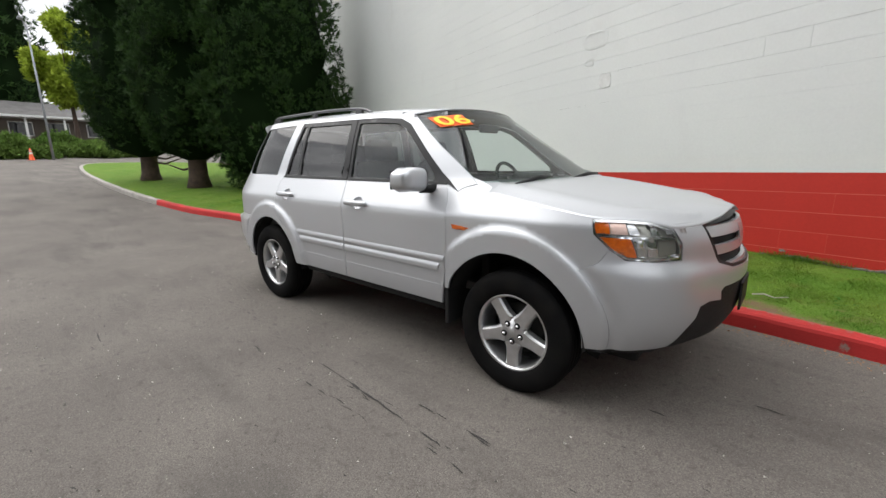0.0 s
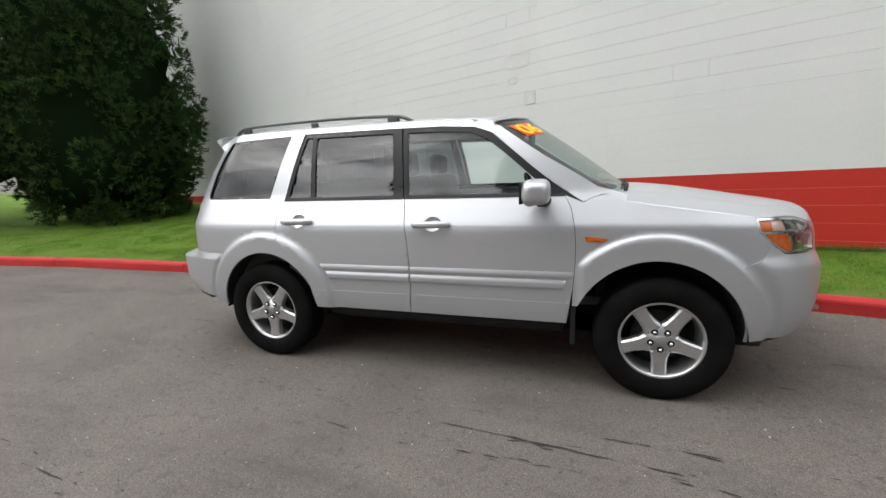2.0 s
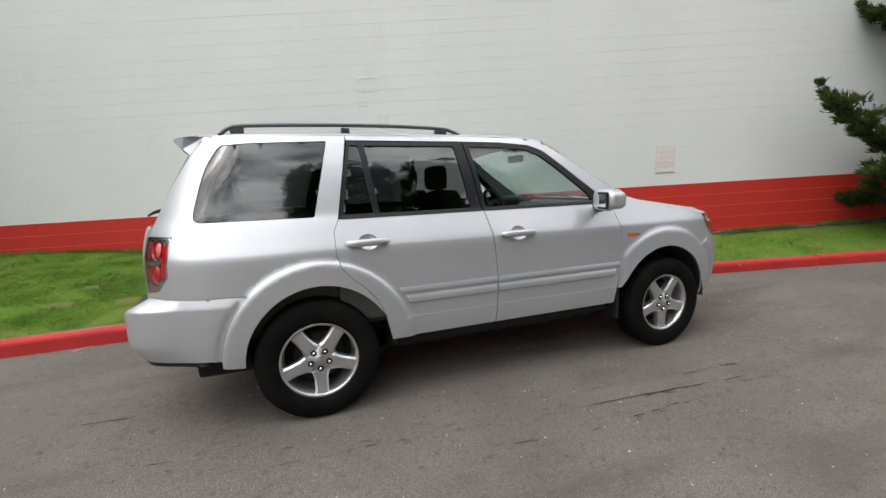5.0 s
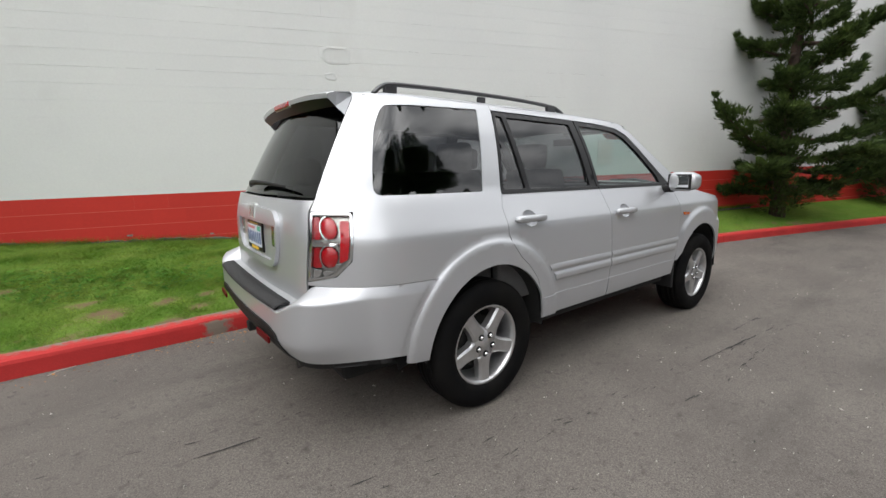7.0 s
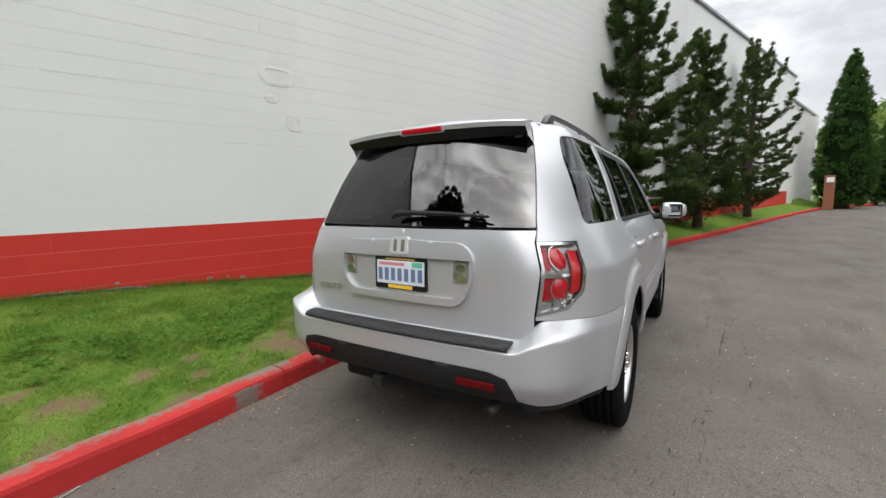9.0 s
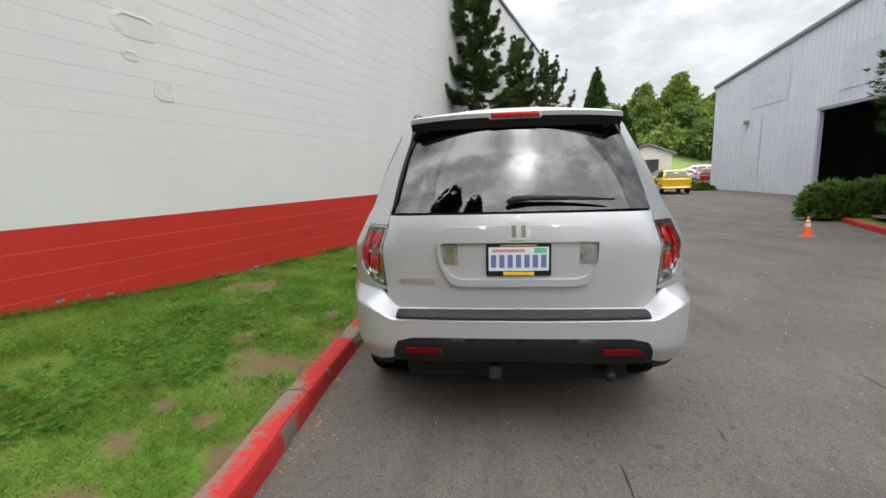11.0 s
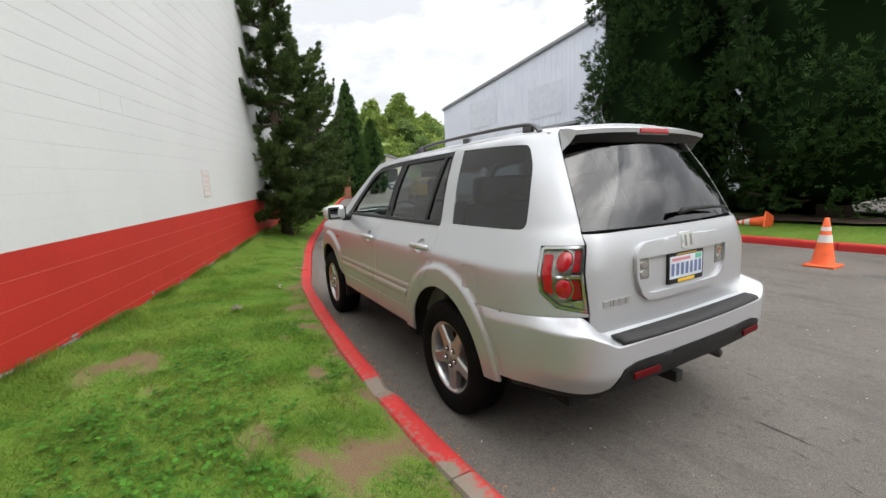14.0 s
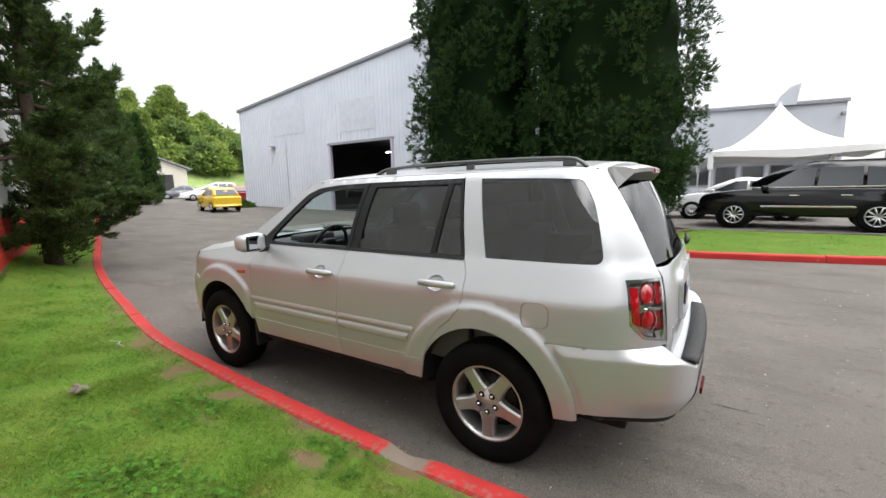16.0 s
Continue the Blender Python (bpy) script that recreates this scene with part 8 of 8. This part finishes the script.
tagged(part("mulch_bed", mesh_of("mulch_bed", mulch_v, [tuple(range(30))], mat("bark_mulch", (0.12, 0.075, 0.05), 0.95, var=(0.075, 0.05, 0.035), scale=12, fine=0.4, bump=0.8, bump_scale=60)), None), "brown bark mulch under the conifers", "mulch", kind="structure")

# ---- distance: tree belt and hill ----
leafy_tree("maple", -43.0, 4.6, float(road_z(-43)), 10.5, 2.1, 81, "bright yellow green spring maple by the road", M_FOLIAGE_LIGHT, 3600, 0.36, 0.40)
for k, (x, y, h, r) in enumerate(((-60, 1.6, 27, 5.0), (-70, 15.5, 29, 5.2), (-58, -5, 24, 4.6), (-80, 1.0, 31, 5.5), (-76, 19, 26, 5.0), (-62, 20, 22, 4.5), (-72, -11, 26, 5.0))):
    big_conifer("fir_tree", x, y, 2.5, h, r, 90 + k, "tall dark fir far behind the house", 2.0, "far firs", 1500, 1.0, 0.55)


def hill():
    vs, fs = [], []
    xs, ys = np.linspace(70, 230, 33), np.linspace(-190, 40, 41)
    for y in ys:
        for x in xs:
            z = 1.0 + 19 * math.exp(-(((x - 125) / 36) ** 2) - ((y + 52) / 38) ** 2) + 1.5 * noise.noise(Vector((x * 0.03, y * 0.03, 0)))
            edge = min(1, (x - 70) / 25, (230 - x) / 25, (y + 190) / 25, (40 - y) / 25)
            vs.append((x, y, z * max(0, edge) - 0.5 + 1.38 * (1 if edge > 0 else 1)))
    w = len(xs)
    for j in range(len(ys) - 1):
        for i in range(w - 1):
            fs.append((j * w + i, j * w + i + 1, (j + 1) * w + i + 1, (j + 1) * w + i))
    ob = part("hill", mesh_of("hill", vs, fs, mat("hill_scrub", (0.17, 0.25, 0.07), 0.95, var=(0.23, 0.31, 0.09), scale=0.12, fine=0.3, fine_scale=2)), None)
    return tagged(ob, "green scrubby hillside beyond the yard", "hill", kind="structure")


hill()
rng_h = random.Random(5)
def hill_z(x, y):
    return 1.6 + 19 * math.exp(-(((x - 125) / 36) ** 2) - ((y + 52) / 38) ** 2)


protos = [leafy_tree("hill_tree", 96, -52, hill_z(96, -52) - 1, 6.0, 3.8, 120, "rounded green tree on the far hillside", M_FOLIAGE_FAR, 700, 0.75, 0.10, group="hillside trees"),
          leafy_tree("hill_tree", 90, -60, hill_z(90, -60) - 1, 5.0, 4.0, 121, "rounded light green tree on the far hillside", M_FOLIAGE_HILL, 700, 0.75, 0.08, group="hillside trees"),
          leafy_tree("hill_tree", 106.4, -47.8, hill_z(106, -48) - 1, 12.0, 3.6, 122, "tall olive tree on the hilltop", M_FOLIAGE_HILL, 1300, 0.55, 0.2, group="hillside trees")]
for k in range(64):
    x, y = rng_h.uniform(84, 126), -84 + 70 * (k + rng_h.random()) / 64
    p = protos[2] if k in (17, 41) else protos[k % 2] if k % 5 else protos[1]
    copy_thing(p, Matrix.Translation((x, y, hill_z(x, y) - 1.2)) @ Matrix.Rotation(rng_h.uniform(0, 6.28), 4, "Z"))
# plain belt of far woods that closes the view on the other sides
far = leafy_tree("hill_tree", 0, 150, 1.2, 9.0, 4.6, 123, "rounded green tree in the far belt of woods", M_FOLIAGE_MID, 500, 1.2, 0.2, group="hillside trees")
for k in range(44):
    a = 2 * math.pi * k / 44
    x, y = 150 * math.cos(a) + rng_h.uniform(-12, 12), 150 * math.sin(a) + rng_h.uniform(-12, 12)
    if x > 60 and -130 < y < 45:
        continue
    copy_thing(far, Matrix.Translation((x, y, 1.2 if x > -60 else 3.0)) @ Matrix.Rotation(a * 7, 4, "Z"))


# ---- road marks and litter ----
def road_cracks():
    rng = random.Random(17)
    vs, fs = [], []

    def piece(x, y, l, w, a):
        k = len(vs)
        n = 5
        left, right = [], []
        for i in range(n + 1):
            t = i / n
            wob = rng.uniform(-0.35, 0.35) * w
            ww = w * math.sin(math.pi * (0.08 + 0.84 * t)) * rng.uniform(0.5, 1.0)
            cx, cy = x + (t - 0.5) * l * math.cos(a) - wob * math.sin(a), y + (t - 0.5) * l * math.sin(a) + wob * math.cos(a)
            left.append((cx - ww * math.sin(a), cy + ww * math.cos(a)))
            right.append((cx + ww * math.sin(a), cy - ww * math.cos(a)))
        for q in left + right:
            vs.append((q[0], q[1], float(road_z(q[0])) + 0.004))
        for i in range(n):
            fs.append((k + i, k + n + 1 + i, k + n + 2 + i, k + i + 1))

    for a, b, y0, y1, n in ((-1.6, 1.5, -1.28, -1.60, 30), (-0.4, 1.0, -1.62, -1.72, 8), (-2.4, 0.6, -1.15, -1.3, 12), (-3.4, -2.2, -0.2, -0.35, 5), (1.0, 2.6, -1.5, -1.4, 8), (-3.5, -1.2, -2.0, -2.4, 10), (-5, 2, -3.4, -3.0, 14)):
        for _ in range(n):
            t = rng.random()
            piece(a + (b - a) * t, y0 + (y1 - y0) * t + rng.uniform(-0.05, 0.05), rng.uniform(0.02, 0.10), rng.uniform(0.0015, 0.0055), rng.uniform(-0.25, 0.15))
    for x, y, l, w in ((0.28, -1.478, 0.22, 0.006), (0.50, -1.495, 0.24, 0.005), (0.60, -1.505, 0.12, 0.013), (0.76, -1.520, 0.26, 0.009), (0.96, -1.542, 0.22, 0.007), (0.50, -1.672, 0.10, 0.006), (0.66, -1.660, 0.08, 0.006), (1.09, -1.400, 0.14, 0.008), (1.20, -1.400, 0.08, 0.006), (1.27, -1.572, 0.15, 0.009), (1.45, -1.412, 0.16, 0.010), (0.36, -1.670, 0.08, 0.008), (-0.38, -1.632, 0.12, 0.006), (2.53, -0.232, 0.14, 0.010), (2.07, -0.640, 0.10, 0.010), (-2.60, -0.455, 0.30, 0.007), (-1.53, -2.34, 0.24, 0.006), (-2.19, -1.06, 0.14, 0.006)):
        piece(x, y, l, w, -0.08)
    for _ in range(420):
        piece(rng.uniform(-7, 4.5), rng.uniform(-4.6, -0.9), rng.uniform(0.008, 0.035), rng.uniform(0.0015, 0.005), rng.uniform(-0.6, 0.6))
    ob = part("road_cracks", mesh_of("road_cracks", vs, fs, M_CRACK), None)
    tagged(ob, "short dark cracks and tar specks in the asphalt", "cracks", kind="stuff")


road_cracks()
for k, (x, y, rx, ry) in enumerate(((-2.3, -5.3, 0.75, 0.22), (1.6, -5.6, 0.5, 0.2))):
    rng = random.Random(40 + k)
    ring = [(x + rx * (1 + rng.uniform(-0.2, 0.2)) * math.cos(a), y + ry * (1 + rng.uniform(-0.2, 0.2)) * math.sin(a), 0.004) for a in (2 * math.pi * i / 26 for i in range(26))]
    st = part("oil_stain", mesh_of("oil_stain", ring, [tuple(range(26))], mat("damp_asphalt", (0.085, 0.078, 0.072), 0.75, var=(0.06, 0.055, 0.05), scale=5, fine=0.25)), None)
    tagged(st, "dark damp stain on the asphalt", "stain", kind="structure")


def litter():
    """Dry leaf crumbs along the gutter and pale grit on the road."""
    rng = np.random.default_rng(9)
    line = np.array(resample(KERB_A, 0.05))
    line = line[(line[:, 0] > -8) & (line[:, 0] < 7)]
    n = 2600
    base = line[rng.integers(0, len(line), n)]
    pos = np.column_stack([base[:, 0] + rng.normal(0, 0.05, n), base[:, 1] - np.abs(rng.normal(0.01, 0.09, n)), np.full(n, 0.009)])
    co, c = tufts(rng, pos, np.tile([0.3, 0, 0.15], (n, 1)), rng.uniform(0.010, 0.028, n), 1, 0.9, 0.4)
    co[:, 2] = np.maximum(co[:, 2] * 0.4, 0.004)
    ob = part("leaf_litter", quick_mesh("leaf_litter", co, c, 4, mat("dry_leaf_crumbs", (0.36, 0.18, 0.07), 0.9, var=(0.22, 0.11, 0.05), scale=30, island=0.4)), None)
    tagged(ob, "brown dry leaf crumbs along the kerb gutter", "litter", kind="stuff")
    n = 1500
    pos = np.column_stack([rng.uniform(-8, 6, n), rng.uniform(-5.5, 1.1, n), np.full(n, 0.004)])
    co, c = tufts(rng, pos, np.tile([0.0, 0, 1.0], (n, 1)), rng.uniform(0.004, 0.011, n), 3, 0.6, 0.5)
    co[:, 2] = np.maximum(co[:, 2], 0.002)
    ob = part("road_grit", quick_mesh("road_grit", co, c, 4, mat("pale_grit", (0.38, 0.36, 0.33), 0.9, island=0.3)), None)
    tagged(ob, "pale stone grit scattered on the road", "grit", kind="stuff")


litter()


# ---- grass ----
def lawn_samples(ob, rng, count, density):
    me = ob.data
    co = np.zeros(len(me.vertices) * 3)
    me.vertices.foreach_get("co", co)
    co = co.reshape(-1, 3)
    fv = np.zeros(len(me.loops), np.int32)
    me.loops.foreach_get("vertex_index", fv)
    q = co[fv.reshape(-1, 4)]
    area = np.linalg.norm(np.cross(q[:, 2] - q[:, 0], q[:, 3] - q[:, 1]), axis=1) * density(q.mean(1))
    pick = rng.choice(len(q), count, p=area / area.sum())
    u, v = rng.uniform(0, 1, (count, 1)), rng.uniform(0, 1, (count, 1))
    q = q[pick]
    return (q[:, 0] * (1 - u) + q[:, 1] * u) * (1 - v) + (q[:, 3] * (1 - u) + q[:, 2] * u) * v


def mask_at(pos, spots):
    m = np.zeros(len(pos))
    for a, b, r in spots:
        m = np.maximum(m, 1.2 - np.hypot((pos[:, 0] - a) * 0.8, pos[:, 1] - b) / r)
    return m


def grass(ob, name, label, count, density, seed, height=(0.018, 0.056)):
    rng = np.random.default_rng(seed)
    pos = lawn_samples(ob, rng, count, density)
    keep = dirt_field(pos) + rng.normal(0, 0.24, count) < 0.44
    pos = pos[keep]
    n = len(pos)
    h = rng.uniform(*height, n)[:, None] * (0.70 + 1.1 * np.maximum(-0.3, np.array([noise.noise(Vector((p[0] * 2.6, p[1] * 2.6, 7))) for p in pos]))[:, None])
    a = rng.uniform(0, 6.28, n)
    side = np.column_stack([np.cos(a), np.sin(a), np.zeros(n)]) * rng.uniform(0.0013, 0.0026, n)[:, None]
    lean = np.column_stack([rng.normal(0, 0.95, n), rng.normal(0, 0.95, n), np.ones(n)])
    tip = pos + lean * np.array([1.5, 1.5, 0.92]) * h
    low = np.array([0, 0, 0.004])
    co = np.stack([pos - side - low, pos + side - low, tip], 1).reshape(-1, 3)
    g = part(name, quick_mesh(name, co, n, 3, M_GRASS_BLADE), None)
    return tagged(g, label, "grass", kind="stuff")


grass(lawn, "grass", "short green grass blades", 400000, lambda c: np.interp(np.hypot(c[:, 0] + 1.2, c[:, 1] - 2.2), [0, 3.5, 6, 10, 20, 40], [1, 0.8, 0.35, 0.12, 0.03, 0.004]), 301)
grass(lawn_island, "grass", "mown green grass blades on the island", 60000, lambda c: np.interp(np.hypot(c[:, 0] + 3.0, c[:, 1] + 8.5), [0, 4, 8, 20], [1, 0.7, 0.3, 0.03]), 302)


def wall_weeds():
    """Taller tufts where the mower does not reach, along the foot of the wall."""
    rng = np.random.default_rng(305)
    n = 16000
    s = rng.uniform(-9, 9, n)
    thick = np.array([noise.noise(Vector((a * 1.7, 0, 6))) for a in s])
    s = s[thick + rng.normal(0, 0.25, n) > -0.05]
    n = len(s)
    base = np.array([[*wall_xy(a, o), wall_base(a) - 0.01] for a, o in zip(s, 0.015 + np.abs(rng.normal(0, 0.05, n)))])
    h = rng.uniform(0.03, 0.10, n)[:, None]
    a = rng.uniform(0, 6.28, n)
    side = np.column_stack([np.cos(a), np.sin(a), np.zeros(n)]) * rng.uniform(0.0015, 0.003, n)[:, None]
    tip = base + np.column_stack([rng.normal(0, 0.45, n) + WALL_N[0] * 0.3, rng.normal(0, 0.3, n) + WALL_N[1] * 0.4, np.ones(n)]) * h
    tip -= WALL_N_3 * np.minimum(0, ((tip - base) @ WALL_N_3))[:, None]
    co = np.stack([base - side, base + side, tip], 1).reshape(-1, 3)
    tagged(part("weeds", quick_mesh("weeds", co, n, 3, M_GRASS_BLADE), None), "ragged green weeds along the foot of the wall", "weeds", kind="stuff")


WALL_N_3 = np.array([WALL_N[0], WALL_N[1], 0.0])
wall_weeds()


def clover():
    rng = np.random.default_rng(303)
    pos = lawn_samples(lawn, rng, 110000, lambda c: (mask_at(c, CLOVER) > -0.2) * 1.0 + 0.004)
    m = mask_at(pos, CLOVER) + np.array([0.5 * noise.noise(Vector((p[0] * 3, p[1] * 3, 2))) for p in pos])
    pos = pos[(m > 0.28) & (dirt_field(pos) < 0.45)]
    n = len(pos)
    pos[:, 2] += rng.uniform(0.015, 0.055, n)
    a0 = rng.uniform(0, 6.28, n)
    quads = []
    for k in range(3):
        a = a0 + k * 2.094
        r = rng.uniform(0.016, 0.030, n)
        d = np.column_stack([np.cos(a), np.sin(a), rng.uniform(-0.2, 0.5, n)]) * r[:, None]
        s = np.column_stack([-np.sin(a), np.cos(a), rng.uniform(-0.3, 0.3, n)]) * (r * 0.55)[:, None]
        quads.append(np.stack([pos, pos + d * 0.6 + s, pos + d, pos + d * 0.6 - s], 1))
    co = np.stack(quads, 1).reshape(-1, 3)
    g = part("clover", quick_mesh("clover", co, n * 3, 4, M_CLOVER), None)
    tagged(g, "dark green clover patches in the lawn", "clover", kind="stuff")


clover()

# small litter on the lawn
leaf = bmesh.new()
ring = [leaf.verts.new((0.085 * math.cos(a) * (1 + 0.35 * math.cos(5 * a)), 0.05 * math.sin(a) * (1 + 0.3 * math.cos(5 * a)), 0.012 + 0.012 * math.cos(2 * a))) for a in (2 * math.pi * i / 30 for i in range(30))]
mid = leaf.verts.new((0, 0, 0.03))
for i in range(30):
    leaf.faces.new((ring[i], ring[(i + 1) % 30], mid))
tagged(part("dry_leaf", leaf, mat("pale_dry_leaf", (0.16, 0.135, 0.11), 0.85, var=(0.11, 0.09, 0.07), scale=25), at=Matrix.Translation((1.43, 2.01, 0.215))), "large pale dry leaf lying on the grass", "leaf")
tagged(part("twig", tube_bm([(0, 0, 0.0), (0.08, 0.02, 0.012), (0.15, -0.03, 0.008), (0.24, 0.03, 0.015)], [0.006, 0.007, 0.005, 0.003], 6), mat("bleached_twig", (0.36, 0.33, 0.29), 0.8), at=Matrix.Translation((2.3, 1.42, 0.18))), "bleached broken twig lying on the grass", "twig")
tagged(part("twig", tube_bm([(0, 0, 0.0), (0.06, 0.035, 0.006), (0.14, 0.06, 0.005)], [0.004, 0.004, 0.003], 6), bpy.data.materials["bleached_twig"], at=Matrix.Translation((-3.40, 1.10, 0.008))), "bleached thin twig in the gutter", "twig")
